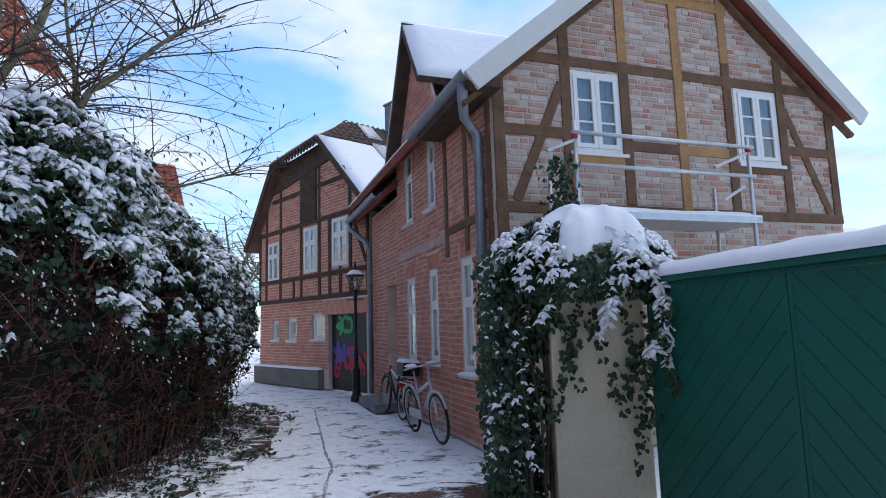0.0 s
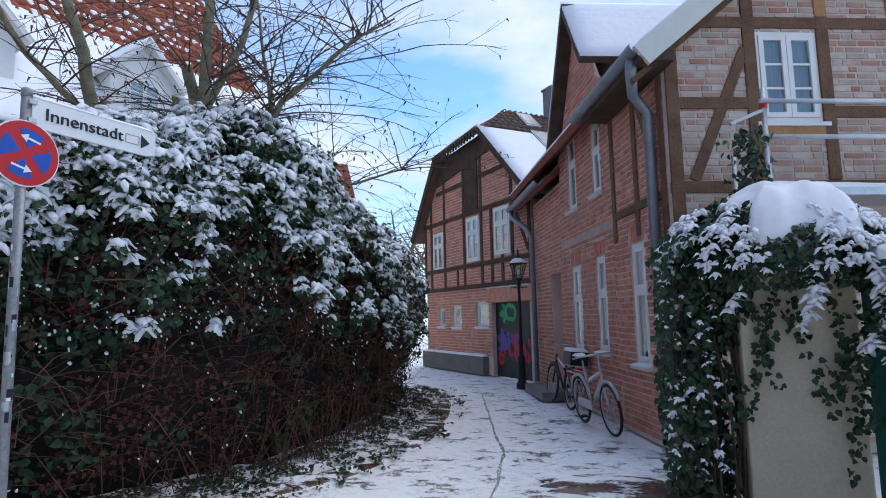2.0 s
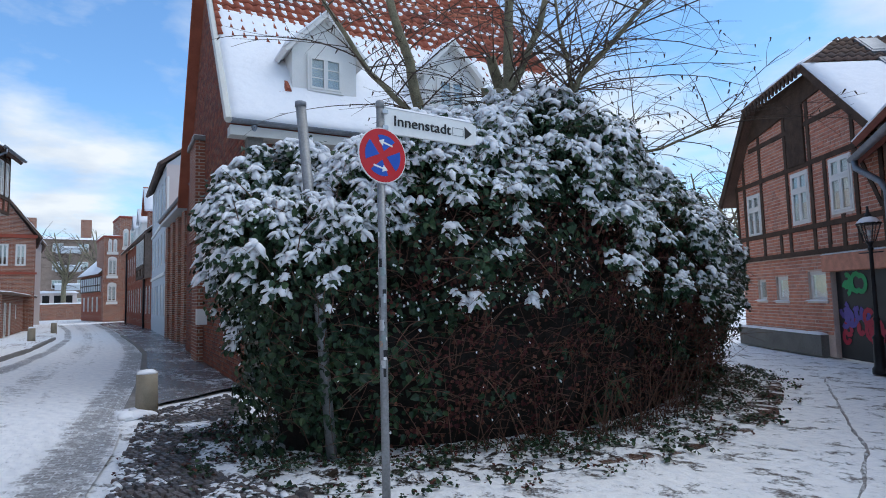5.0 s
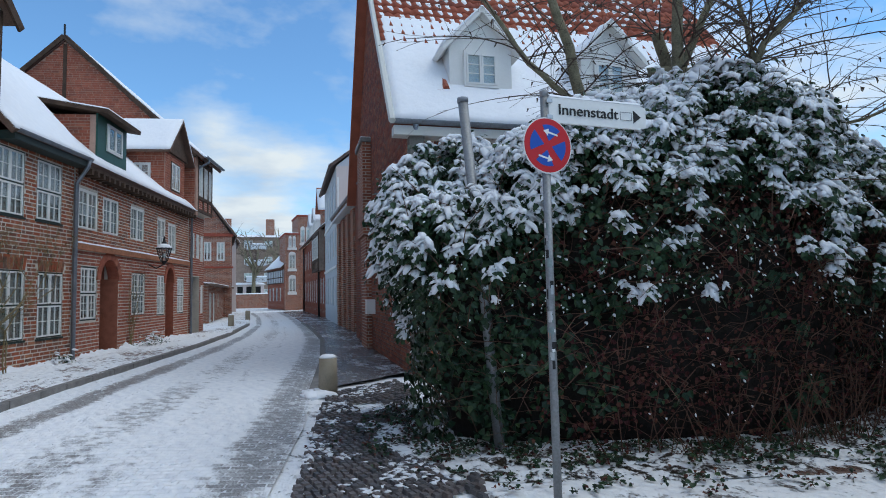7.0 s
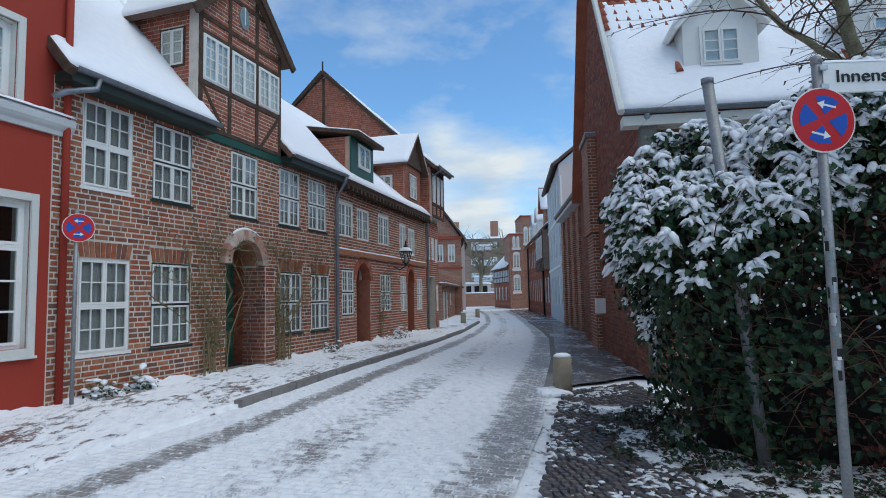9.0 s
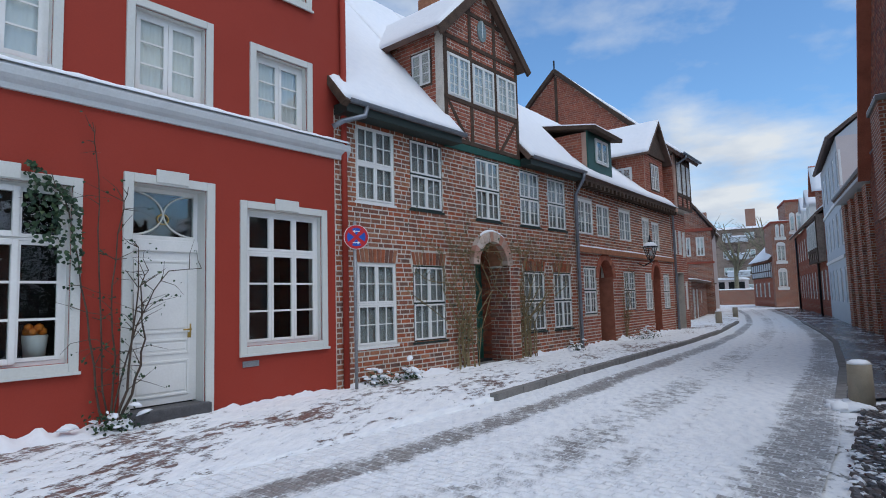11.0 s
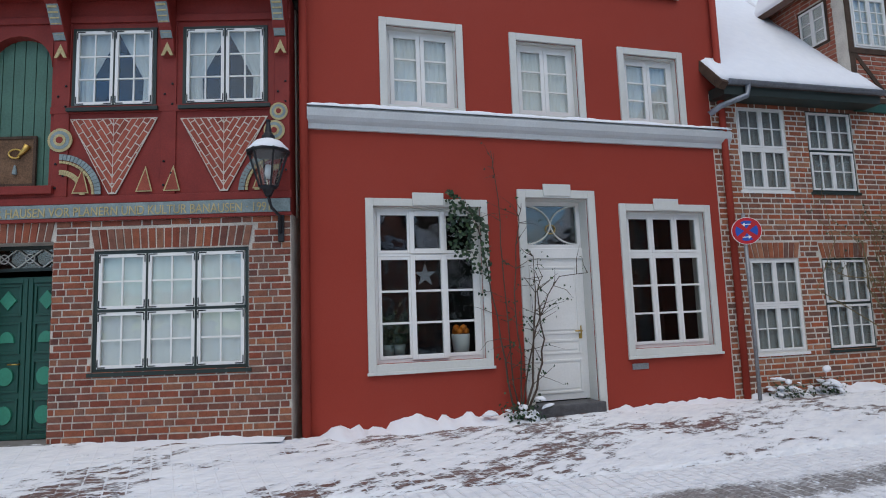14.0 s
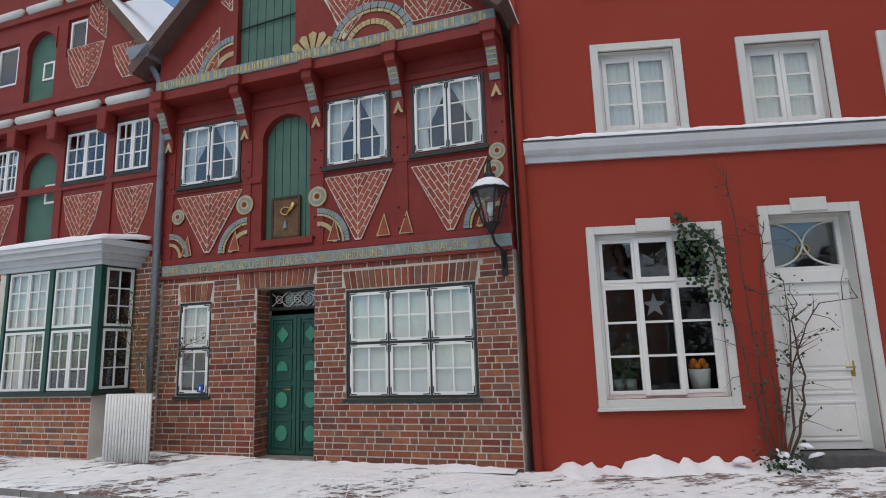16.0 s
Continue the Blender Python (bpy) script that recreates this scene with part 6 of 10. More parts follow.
bricks(jh, "brick_red", 9.35, 11.5, 5.3, 7.6, j2, course=0.095, length=0.27, y=-0.32, seed=37)
for x in (9.42, 10.17, 10.86, 11.45):
    beam(jh, ((x, 5.2), (x, 7.7)), 0.14, -0.36, -0.32, "timber")
for z in (5.25, 5.8, 7.3):
    beam(jh, ((9.35, z), (11.5, z)), 0.13, -0.37, -0.32, "timber")
for a, b, c, d in j1:
    window(jh, a, b, c, d, 0.02, 2, (1.0,), 1, 2, curtain=0.8)
for a, b, c, d in j2:
    window(jh, a, b, c, d, -0.34, 2, (1.0,), 1, 2, curtain=0.8)
shell(jh, 9.35, 11.5, 8, 7.7, "mortar_red", 0.36)
part("roof", slab((9.0, -0.7, 7.4), (11.8, -0.7, 7.4), (11.8, JR, JZ), (9.0, JR, JZ), 0.14), "roof_dark", jh)
g = Geo().prism([(0.0, 5.0), (2 * JR, 5.0), (2 * JR, 7.7), (JR, JZ - 0.15), (-0.35, 7.55), (-0.35, 5.0)], 9.1, 9.35)
g.v = [(b, a, c) for a, b, c in g.v]
part("end_gable", g, "mortar_red", jh)
g = Geo()
for b in brick_list(-0.3, 2 * JR, 5.2, JZ, [], course=0.095, length=0.27, keep=lambda y, z: z < 7.45 + min(y + 0.35, 2 * JR + 0.35 - y) * (JZ - 7.6) / (JR + 0.4), seed=38):
    g.box(9.088, 9.1, b[0], b[0] + b[2], b[1], b[1] + b[3])
part("brickwork", g, "brick_red", jh, kind="stuff")
for y0 in (-0.35, 2 * JR + 0.35):
    g = Geo().tube([(9.0, y0, 7.45), (9.0, JR, JZ)], 0.12, 4)
    part("verge_board", g, "timber", jh)
for y in (1.2, JR, 2 * JR - 1.6):
    part("beam", box(9.07, 9.1, y - 0.07, y + 0.07, 5.2, 8.6 if y != JR else JZ - 0.3), "timber", jh)
part("finial", Geo().tube([(9.0, JR, JZ), (9.0, JR, JZ + 0.5)], 0.04, 6), "iron", jh)
part("chimney", Geo().box(2.2, 2.9, 3.6, 4.3, 8.5, 11.0), "brick_old", rw)
part("roof_snow", lumpy((9.0, -0.7, 7.42), (11.8, -0.7, 7.42), (11.8, JR, JZ + 0.02), (9.0, JR, JZ + 0.02), 14, 14, 0.06, 0.02, 5), "snow", jh, smooth=True)
part("roof", slab((9.0, 2 * JR + 0.7, 7.4), (11.8, 2 * JR + 0.7, 7.4), (11.8, JR, JZ), (9.0, JR, JZ), 0.14), "roof_dark", jh)
gutter(jh, 9.0, 11.8, -0.76, 7.46, pipe=(9.45, 0.1, "zinc"))


def plain_house(m, w, h, depth, rise, wall_m, brick_m, label, wins, snowy=True, ridge_along=True, name="brick_house"):
    """A house farther along the street: front with its windows, closed sides, pitched snowy roof."""
    ho = empty(name, m, label, "house")
    part("wall", wall_geo(0, w, 0, h, wins, 0, 0.3), wall_m, ho)
    if brick_m:
        bricks(ho, brick_m, 0, w, 0.05, h, wins, course=0.10, length=0.28, seed=int(w * 10))
    part("side_wall", box(0, 0.25, 0.3, depth, 0, h), wall_m, ho)
    part("side_wall", box(w - 0.25, w, 0.3, depth, 0, h), wall_m, ho)
    part("rear_wall", box(0.25, w - 0.25, depth - 0.25, depth, 0, h), wall_m, ho)
    for a, b, c, d in wins:
        window(ho, a, b, c, d, 0.04, 2, (1.0,), 1, 3, frame=0.06, sash=0.05, curtain=0.6)
    if ridge_along:
        qs = [[(-0.2, -0.4, h), (w + 0.2, -0.4, h), (w + 0.2, depth / 2, h + rise), (-0.2, depth / 2, h + rise)], [(-0.2, depth + 0.4, h), (w + 0.2, depth + 0.4, h), (w + 0.2, depth / 2, h + rise), (-0.2, depth / 2, h + rise)]]
        for x in (0, w - 0.25):
            g = Geo().prism([(0, h), (depth, h), (depth / 2, h + rise - 0.1)], x, x + 0.25)
            g.v = [(b, a, c) for a, b, c in g.v]
            part("gable", g, wall_m, ho)
    else:
        qs = [[(-0.4, -0.3, h), (w / 2, -0.3, h + rise), (w / 2, depth, h + rise), (-0.4, depth, h)], [(w + 0.4, -0.3, h), (w / 2, -0.3, h + rise), (w / 2, depth, h + rise), (w + 0.4, depth, h)]]
        part("gable", Geo().prism([(0, h), (w, h), (w / 2, h + rise - 0.1)], 0.0, 0.25), wall_m, ho)
    for q in qs:
        part("roof", slab(*q, 0.14), "roof_tile" if not snowy else "roof_dark", ho)
        if snowy:
            part("roof_snow", lumpy(*[(a, b, c + 0.01) for a, b, c in q], 16, 12, 0.06, 0.02, 4), "snow", ho, smooth=True)
    return ho


def along(px, py, deg, x, y=0.0):
    a = radians(deg)
    return pose(px + x * math.cos(a) - y * math.sin(a), py + x * math.sin(a) + y * math.cos(a), 0, 0, 0, deg)


plain_house(pose(-39.2, 5.84, 0, 0, 0, 165.6), 16.2, 2.45, 5, 0.25, "brick_far", None, "low brick outbuilding with a flat snowy roof", [(0.8, 2.2, 0.0, 1.9), (3.0, 4.2, 0.0, 1.9), (6.2, 7.0, 0.9, 1.8)], name="outbuilding")
FWD, RGT = Vector((-0.989, 0.149)), Vector((0.149, 0.989))


def ahead(d, lat, deg=81.4):
    """A place d metres down the street and lat to the right of its middle line, turned by deg."""
    p = Vector((-0.4, 0.06)) + FWD * d + RGT * lat
    return pose(p.x, p.y, 0, 0, 0, deg)


gb = plain_house(ahead(50, -8.0), 9.65, 6.5, 9, 7.0, "brick_far", None, "tall brown brick house with a steep gable towards the street", [(7.5, 8.1, 4.5, 6.0), (8.5, 9.1, 4.5, 6.0)], ridge_along=False)
part("cornice", box(-0.1, 9.75, -0.10, 0.0, 6.45, 6.68), "brick_panel", gb)
part("cornice", box(-0.1, 9.75, -0.07, 0.0, 3.9, 4.05), "brick_panel", gb)
plain_house(ahead(62, -4.2), 6.6, 7.0, 8, 5.0, "pale_wall", None, "pale rendered house with white gable", [(4.4, 5.0, 1, 2.6), (5.5, 6.1, 1, 2.6), (4.4, 5.0, 4.2, 5.6), (5.5, 6.1, 4.2, 5.6)], ridge_along=False, name="rendered_house")

# ---- other side of the street ----
br = empty("buttressed_house", pose(-29.52, 10.74, 0, 0, 0, 346.1), "long brick house with buttresses and snowy eave", "house")
BL, BE = 12.6, 5.5
part("wall", box(0, BL, 0.25, 0.6, 0, BE - 0.15), "brick_far", br)
bricks(br, "brick_old", 0, BL, 0.05, BE - 0.2, [], course=0.09, length=0.26, y=0.25, seed=41)
for k in range(7):
    x = 0.2 + k * 1.86
    part("buttress", Geo().box(x, x + 0.75, -0.02, 0.24, 0, BE - 0.3), "mortar_grey", br)
    bricks(br, "brick_old", x, x + 0.75, 0.05, BE - 0.32, [], course=0.09, length=0.26, y=-0.02, seed=42 + k)
    g = Geo()
    for b in brick_list(-0.02, 0.24, 0.05, BE - 0.32, [], course=0.09, seed=k):
        g.box(x + 0.75, x + 0.762, b[0], b[0] + b[2], b[1], b[1] + b[3])
    part("brickwork", g, "brick_old", br, kind="stuff")
    if k < 6:
        part("slit_window", frame_geo(x + 1.05, x + 1.55, 1.2, 2.3, 0.05, 0.20, 0.25), "white", br)
        part("string_course", box(x + 0.75, x + 1.86, 0.17, 0.25, 3.35, 3.5), "brick_old", br)
part("eave", box(-0.1, BL, -0.25, 0.25, BE - 0.2, BE), "cornice", br)
gutter(br, -0.1, BL, -0.30, BE + 0.06)
part("side_wall", box(0, 0.3, 0.6, 9, 0, BE - 0.05), "brick_far", br)
part("rear_wall", box(0, BL, 8.7, 9, 0, BE - 0.05), "brick_far", br)
for y0, y1 in ((-0.3, 4.4), (9.2, 4.4)):
    part("roof", slab((-0.2, y0, BE), (BL - 0.4, y0, BE), (BL - 0.4, y1, BE + 2.9), (-0.2, y1, BE + 2.9), 0.14), "roof_dark", br)
part("roof_snow", lumpy((-0.2, -0.3, BE + 0.01), (BL - 0.4, -0.3, BE + 0.01), (BL - 0.4, 4.4, BE + 2.91), (-0.2, 4.4, BE + 2.91), 30, 14, 0.06, 0.02, 4), "snow", br, smooth=True)
ph = plain_house(pose(-39.02, 13.32, 0, 0, 0, 344.8), 9.75, 8.4, 8, 3.4, "pale_grey", None, "pale blue-grey rendered house with a pinkish gable wall", [(0.9 + 2.0 * k, 1.8 + 2.0 * k, z, z + 1.6) for k in range(5) for z in (1.0, 3.6, 6.2)], name="rendered_house")
part("gable_render", box(9.75, 9.77, 0.0, 8, 5.0, 8.4), "pale_wall", ph)
part("string_course", box(0.0, 9.75, -0.06, 0.0, 3.0, 3.15), "white", ph)
part("string_course", box(0.0, 9.75, -0.06, 0.0, 5.6, 5.75), "white", ph)
th = plain_house(pose(-58.5, 17.6, 0, 0, 0, 347.6), 19.9, 6.2, 8, 3.8, "brick_far", "brick_red", "brick house with jettied timber front and dormers", [(0.8 + 1.75 * k, 1.65 + 1.75 * k, 1, 2.8) for k in range(11)] + [(0.8 + 1.75 * k, 1.65 + 1.75 * k, 3.9, 5.5) for k in range(8)])
part("jetty", box(15.0, 19.8, -0.4, -0.012, 3.3, 6.1), "tan_brick", th, "jettied timber-framed upper storey")
for z in (3.35, 4.0, 5.9):
    beam(th, ((15.0, z), (19.8, z)), 0.2, -0.46, -0.40, "timber")
for k in range(6):
    beam(th, ((15.05 + 0.94 * k, 3.3), (15.05 + 0.94 * k, 6.0)), 0.14, -0.45, -0.40, "timber")
for k in range(5):
    window(th, 15.2 + 0.94 * k, 15.85 + 0.94 * k, 4.15, 5.7, -0.46, 1, (1.0,), 1, 3)
for x in (5.5, 9.5):
    part("dormer", Geo().prism([(x, 6.2), (x + 1.7, 6.2), (x + 1.7, 7.9), (x + 0.85, 8.8), (x, 7.9)], 0.2, 3.2), "white", th, "white dormer with a snowy roof")
    for q in ([(x - 0.2, 0.0, 7.8), (x + 0.85, 0.0, 8.95), (x + 0.85, 3.4, 8.95), (x - 0.2, 3.0, 7.8)], [(x + 1.9, 0.0, 7.8), (x + 0.85, 0.0, 8.95), (x + 0.85, 3.4, 8.95), (x + 1.9, 3.0, 7.8)]):
        part("dormer_snow", lumpy(*q, 6, 8, 0.08, 0.02, 3), "snow", th, smooth=True)
    window(th, x + 0.3, x + 1.4, 6.4, 7.7, 0.13, 2, (1.0,), 1, 2)
part("roof_block", box(13.2, 15.0, 0.4, 4.5, 6.2, 8.3), "brick_far", th, "brick upper storey under a steep snowy roof")
part("block_roof", slab((15.3, 0.0, 8.1), (15.3, 5.0, 8.1), (14.2, 5.0, 10.0), (14.2, 0.0, 10.0), 0.12), "roof_tile", th)
part("block_roof", slab((13.0, 0.0, 8.1), (13.0, 5.0, 8.1), (14.2, 5.0, 10.0), (14.2, 0.0, 10.0), 0.12), "roof_tile", th)
part("block_snow", lumpy((15.3, 0.0, 8.11), (15.3, 5.0, 8.11), (14.22, 5.0, 9.97), (14.22, 0.0, 9.97), 10, 8, 0.07, 0.02, 3), "snow", th, smooth=True)
for x in (16.5, 2.5):
    part("downpipe", Geo().tube([(x, -0.1, 6.1), (x, -0.1, 0.05)], 0.07, 8), "iron", th, smooth=True)
# stepped house, its front across the bend
sh = empty("stepped_house", ahead(67, 7.75), "tall brick house with stepped top and arched white windows", "house")
for x0, x1, y0, h, wins in ((0.0, 1.5, 0.0, 8.4, [(0.35, 1.15, 2.0, 3.6), (0.35, 1.15, 4.6, 6.2), (0.35, 0.7, 7.0, 8.0), (0.8, 1.15, 7.0, 8.0)]), (1.5, 3.3, 1.0, 10.6, [(1.8, 2.3, 7.6, 9.2), (2.4, 2.9, 7.6, 9.2)])):
    part("wall", wall_geo(x0, x1, 0, h, wins, y0, y0 + 0.3), "brick_far", sh)
    part("side_wall", box(x0, x0 + 0.2, y0 + 0.3, 6, 0, h), "brick_far", sh)
    part("side_wall", box(x1 - 0.2, x1, y0 + 0.3, 6, 0, h), "brick_far", sh)
    part("top_course", box(x0 - 0.08, x1 + 0.08, y0 - 0.08, 6, h, h + 0.2), "brick_panel", sh)
    part("top_snow", lumpy((x0 - 0.08, y0 - 0.08, h + 0.2), (x1 + 0.08, y0 - 0.08, h + 0.2), (x1 + 0.08, 6, h + 0.2), (x0 - 0.08, 6, h + 0.2), 8, 12, 0.10, 0.03, 3, under=0), "snow", sh, smooth=True)
    for a, b, c, d in wins:
        window(sh, a, b, c, d, y0 + 0.04, 1 if b - a < 0.6 else 2, (1.0,), 1, 3, frame=0.07, curtain=0.9)
        t = [math.pi * i / 8 for i in range(9)]
        part("arch_head", Geo().prism([((a + b) / 2 + (b - a) / 2 * math.cos(q), d + 0.3 * math.sin(q)) for q in t], y0 - 0.02, y0 + 0.02), "white", sh)
        part("sill", box(a - 0.1, b + 0.1, y0 - 0.08, y0, c - 0.3, c - 0.02), "white", sh)
ct = plain_house(pose(-75.5, 18.2, 0, 0, 0, 358), 8.6, 4.8, 6, 3.4, "brick_far", "brick_red", "brick cottage with timber upper wall and snowy roof", [(0.8 + 1.9 * k, 1.6 + 1.9 * k, 1.0, 2.5) for k in range(4)], name="cottage")
part("timber_wall", box(0.0, 8.6, -0.10, -0.012, 3.0, 4.6), "pale_grey", ct, "pale timber-framed upper wall")
for k in range(10):
    beam(ct, ((0.05 + 0.94 * k, 3.0), (0.05 + 0.94 * k, 4.6)), 0.12, -0.13, -0.10, "timber")
for z in (3.05, 3.7, 4.55):
    beam(ct, ((0, z), (8.6, z)), 0.12, -0.14, -0.10, "timber")
aw = empty("garden_wall", along(-84, 14.0, 80, 0), "brown brick garden wall topped with snow", "wall", kind="structure")
part("wall", box(-14, 9, 0, 0.4, 0, 1.9), "brick_far", aw)
part("wall_snow", lumpy((-14, -0.05, 1.9), (9, -0.05, 1.9), (9, 0.45, 1.9), (-14, 0.45, 1.9), 40, 4, 0.15, 0.04, 3, under=0), "snow", aw, smooth=True)
gr = empty("garage_row", along(-94, 12.0, 80, 0), "low flat garages under thick snow behind the garden wall", "garage")
for k, h in enumerate((3.1, 2.7, 3.4)):
    part("wall", box(-8 + 6 * k, -2.2 + 6 * k, 0, 5, 0, h), "pale_wall", gr)
    part("garage_snow", lumpy((-8.2 + 6 * k, -0.2, h), (-2.0 + 6 * k, -0.2, h), (-2.0 + 6 * k, 5.2, h), (-8.2 + 6 * k, 5.2, h), 16, 12, 0.3, 0.06, 3, under=0), "snow", gr, smooth=True)
    # Flat near-black plates on the wall, painted shade in place of real holes.
    for q in range(4):
        part("opening", box(-7.4 + 6 * k + 1.3 * q, -6.6 + 6 * k + 1.3 * q, -0.02, 0.0, 1.9, h - 0.3), "inside_shade", gr)
ap = plain_house(along(-126, 30, 78, -14), 26, 14, 14, 1.2, "tan_brick", None, "distant grey-brown apartment block with balconies", [(1.5 + 4 * k, 3.2 + 4 * k, 1.5 + 3.4 * j, 3.1 + 3.4 * j) for k in range(6) for j in range(4)], name="apartment_building")
for k in range(3):
    for j in range(4):
        part("balcony", box(3 + 7 * k, 7 + 7 * k, -1.3, 0, 1.2 + 3.4 * j, 2.2 + 3.4 * j), "pale_grey", ap)
        part("balcony_snow", box(2.9 + 7 * k, 7.1 + 7 * k, -1.4, -1.0, 2.2 + 3.4 * j, 2.45 + 3.4 * j), "snow", ap, bevel=0.06)
for k in (5, 14):
    part("chimney", Geo().box(k, k + 1.8, 5, 6.4, 15, 18.5), "brick_far", ap)

# ---- white-dormered house at the corner ----
SLOPE = 1.32
wh = empty("dormer_house", pose(-10.3, 4.95, 0, 0, 0, 74), "brick house with snow-covered tiled roof and white dormers", "house")
part("wall", box(0.31, 9.2, 0.25, 0.55, 0, 4.75), "mortar", wh)
bricks(wh, "brick", 0.31, 9.2, 0.05, 4.6, [], course=0.09, length=0.26, y=0.25, seed=51)
part("eave_band", box(0, 9.2, -0.05, 0.25, 4.62, 4.80), "grey_trim", wh)
gutter(wh, -0.05, 9.4, -0.08, 4.90, r=0.08)
part("downpipe", Geo().tube([(0.42, -0.08, 4.84), (0.42, 0.17, 4.5), (0.42, 0.17, 0.1)], 0.055, 10), "zinc", wh, smooth=True)
RD, RZ = 5.3, 4.88 + 5.4 * SLOPE
sl = SLOPE
KS = 1.04 / SLOPE
part("roof", slab((0.0, -0.1, 4.90), (9.4, -0.1, 4.90), (9.4, RD, RZ), (0.0, RD, RZ), 0.14), "roof_tile", wh)
part("roof", slab((0.0, 2 * RD, 4.90), (9.4, 2 * RD, 4.90), (9.4, RD, RZ), (0.0, RD, RZ), 0.14), "roof_tile", wh)
def onroof(x, y, d=0.0):
    return (x, y, 4.90 + (y + 0.1) * sl + d)
part("roof_tiles", tiles(onroof(0.0, 2.0 * KS, 0.01), onroof(9.4, 2.0 * KS, 0.01), onroof(9.4, RD, 0.01), onroof(0.0, RD, 0.01)), "roof_tile", wh, "red pantiles with snow lying in the troughs", smooth=True, kind="stuff")
part("roof_snow", lumpy(onroof(0.0, -0.12, 0.01), onroof(9.4, -0.12, 0.01), onroof(9.4, 2.9 * KS, 0.01), onroof(0.0, 2.9 * KS, 0.01), 60, 30, 0.07, 0.02, 3, 1.6), "snow", wh, smooth=True)
g = Geo()
rng = random.Random(6)
nrm = Vector((0, -sl, 1)).normalized()
for r in range(15):
    for c in range(38):
        x, y = 0.12 + c * 0.245, 2.85 * KS + r * 0.21
        if y > RD - 0.05 or rng.random() < (0.02 + 0.016 * c):
            continue
        p = Vector(onroof(x, y))
        up = Vector((0, 1, sl)).normalized()
        L = rng.uniform(0.13, 0.21)
        w = rng.uniform(0.09, 0.13)
        h = rng.uniform(0.055, 0.075)
        q = [p + Vector((-w, 0, 0)), p + Vector((w, 0, 0)), p + Vector((w * 0.8, 0, 0)) + up * L, p + Vector((-w * 0.8, 0, 0)) + up * L]
        g.add([a for a in q] + [a * 0.55 + (sum(q, Vector()) / 4) * 0.45 + nrm * h for a in q], [(4, 5, 6, 7), (0, 1, 5, 4), (1, 2, 6, 5), (2, 3, 7, 6), (3, 0, 4, 7)])
part("tile_snow", g, "snow", wh, "patches of snow caught on the pantiles", smooth=True, kind="stuff")
part("gable_wall", Geo().add([(0.31, 0.25, 0), (0.31, 2 * RD, 0), (0.31, 2 * RD, 4.8), (0.31, RD, RZ - 0.12), (0.31, 0.0, 4.8), (0.6, 0.25, 0), (0.6, 2 * RD, 0), (0.6, 2 * RD, 4.8), (0.6, RD, RZ - 0.12), (0.6, 0.0, 4.8)],
     [(0, 4, 3, 2, 1), (5, 6, 7, 8, 9), (0, 1, 6, 5), (0, 5, 9, 4), (4, 9, 8, 3), (3, 8, 7, 2), (2, 7, 6, 1)]), "concrete", wh)
g = Geo()
for b in brick_list(0.25, 2 * RD, 0.05, RZ, [], course=0.09, length=0.26, keep=lambda y, z: z < 4.7 + min(y, 2 * RD - y) * sl, seed=52):
    g.box(0.298, 0.31, b[0], b[0] + b[2], b[1], b[1] + b[3])
part("brickwork", g, "brick", wh, kind="stuff")
part("far_gable", Geo().add([(9.2, 0.25, 0), (9.2, 2 * RD, 0), (9.2, 2 * RD, 4.8), (9.2, RD, RZ - 0.12), (9.2, 0.0, 4.8)], [(0, 1, 2, 3, 4)]), "mortar", wh)
part("verge", Geo().tube([(-0.05, -0.15, 4.85), (-0.05, RD, RZ)], 0.07, 6), "grey_trim", wh)
part("pilaster", box(0.14, 0.296, 6.0, 7.3, 0, 3.3), "brick_far", wh)
part("pilaster", box(0.06, 0.296, 5.9, 7.4, 3.3, 6.0), "brick_far", wh)
part("pilaster_cap", box(0.0, 0.296, 5.8, 7.5, 6.0, 6.12), "stone", wh)
part("cap_snow", lumpy((0.0, 5.8, 6.12), (0.29, 5.8, 6.12), (0.29, 7.5, 6.12), (0.0, 7.5, 6.12), 6, 8, 0.06, 0.02, 3, under=0), "snow", wh, smooth=True)
part("chimney", Geo().box(3.5, 4.2, 5.4, 6.1, 9.2, RZ + 1.5), "brick_old", wh)
for x in (1.28, 4.28):
    yo = 0.82 * KS - 0.1
    zb = 4.90 + (yo + 0.1) * sl
    d = part("dormer", Geo().prism([(x, zb - 0.15), (x + 1.36, zb - 0.15), (x + 1.36, 6.72), (x + 0.68, 7.42), (x, 6.72)], yo, yo + 2.2), "white", wh, "white-painted gabled dormer")
    window(wh, x + 0.30, x + 1.06, zb + 0.10, 6.62, yo - 0.05, 2, (1.0,), 1, 3, frame=0.05, sash=0.04)
    for s in (0, 1):
        xa = x - 0.22 if s == 0 else x + 1.58
        q = [(xa, yo - 0.2, 6.60), (x + 0.68, yo - 0.2, 7.54), (x + 0.68, yo + 2.4, 7.54), (xa, yo + 1.3, 6.60)]
        part("dormer_roof", slab(*q, 0.09), "white", wh)
        part("dormer_snow", lumpy(*[(a, b, c + 0.01) for a, b, c in q], 8, 10, 0.06, 0.015, 2), "snow", wh, smooth=True)
    part("flashing", box(x - 0.3, x + 1.5, yo - 0.12, yo - 0.02, zb - 0.13, zb - 0.04), "roof_tile", wh)
    part("flashing", Geo().tube([(x - 0.10, yo - 0.1, zb), (x - 0.10, yo + 0.8, zb + 0.85)], 0.07, 6), "roof_tile", wh)
part("letter_box", box(0.06, 0.296, 5.25, 5.6, 1.05, 1.45), "white", wh, "pale wall letter box")

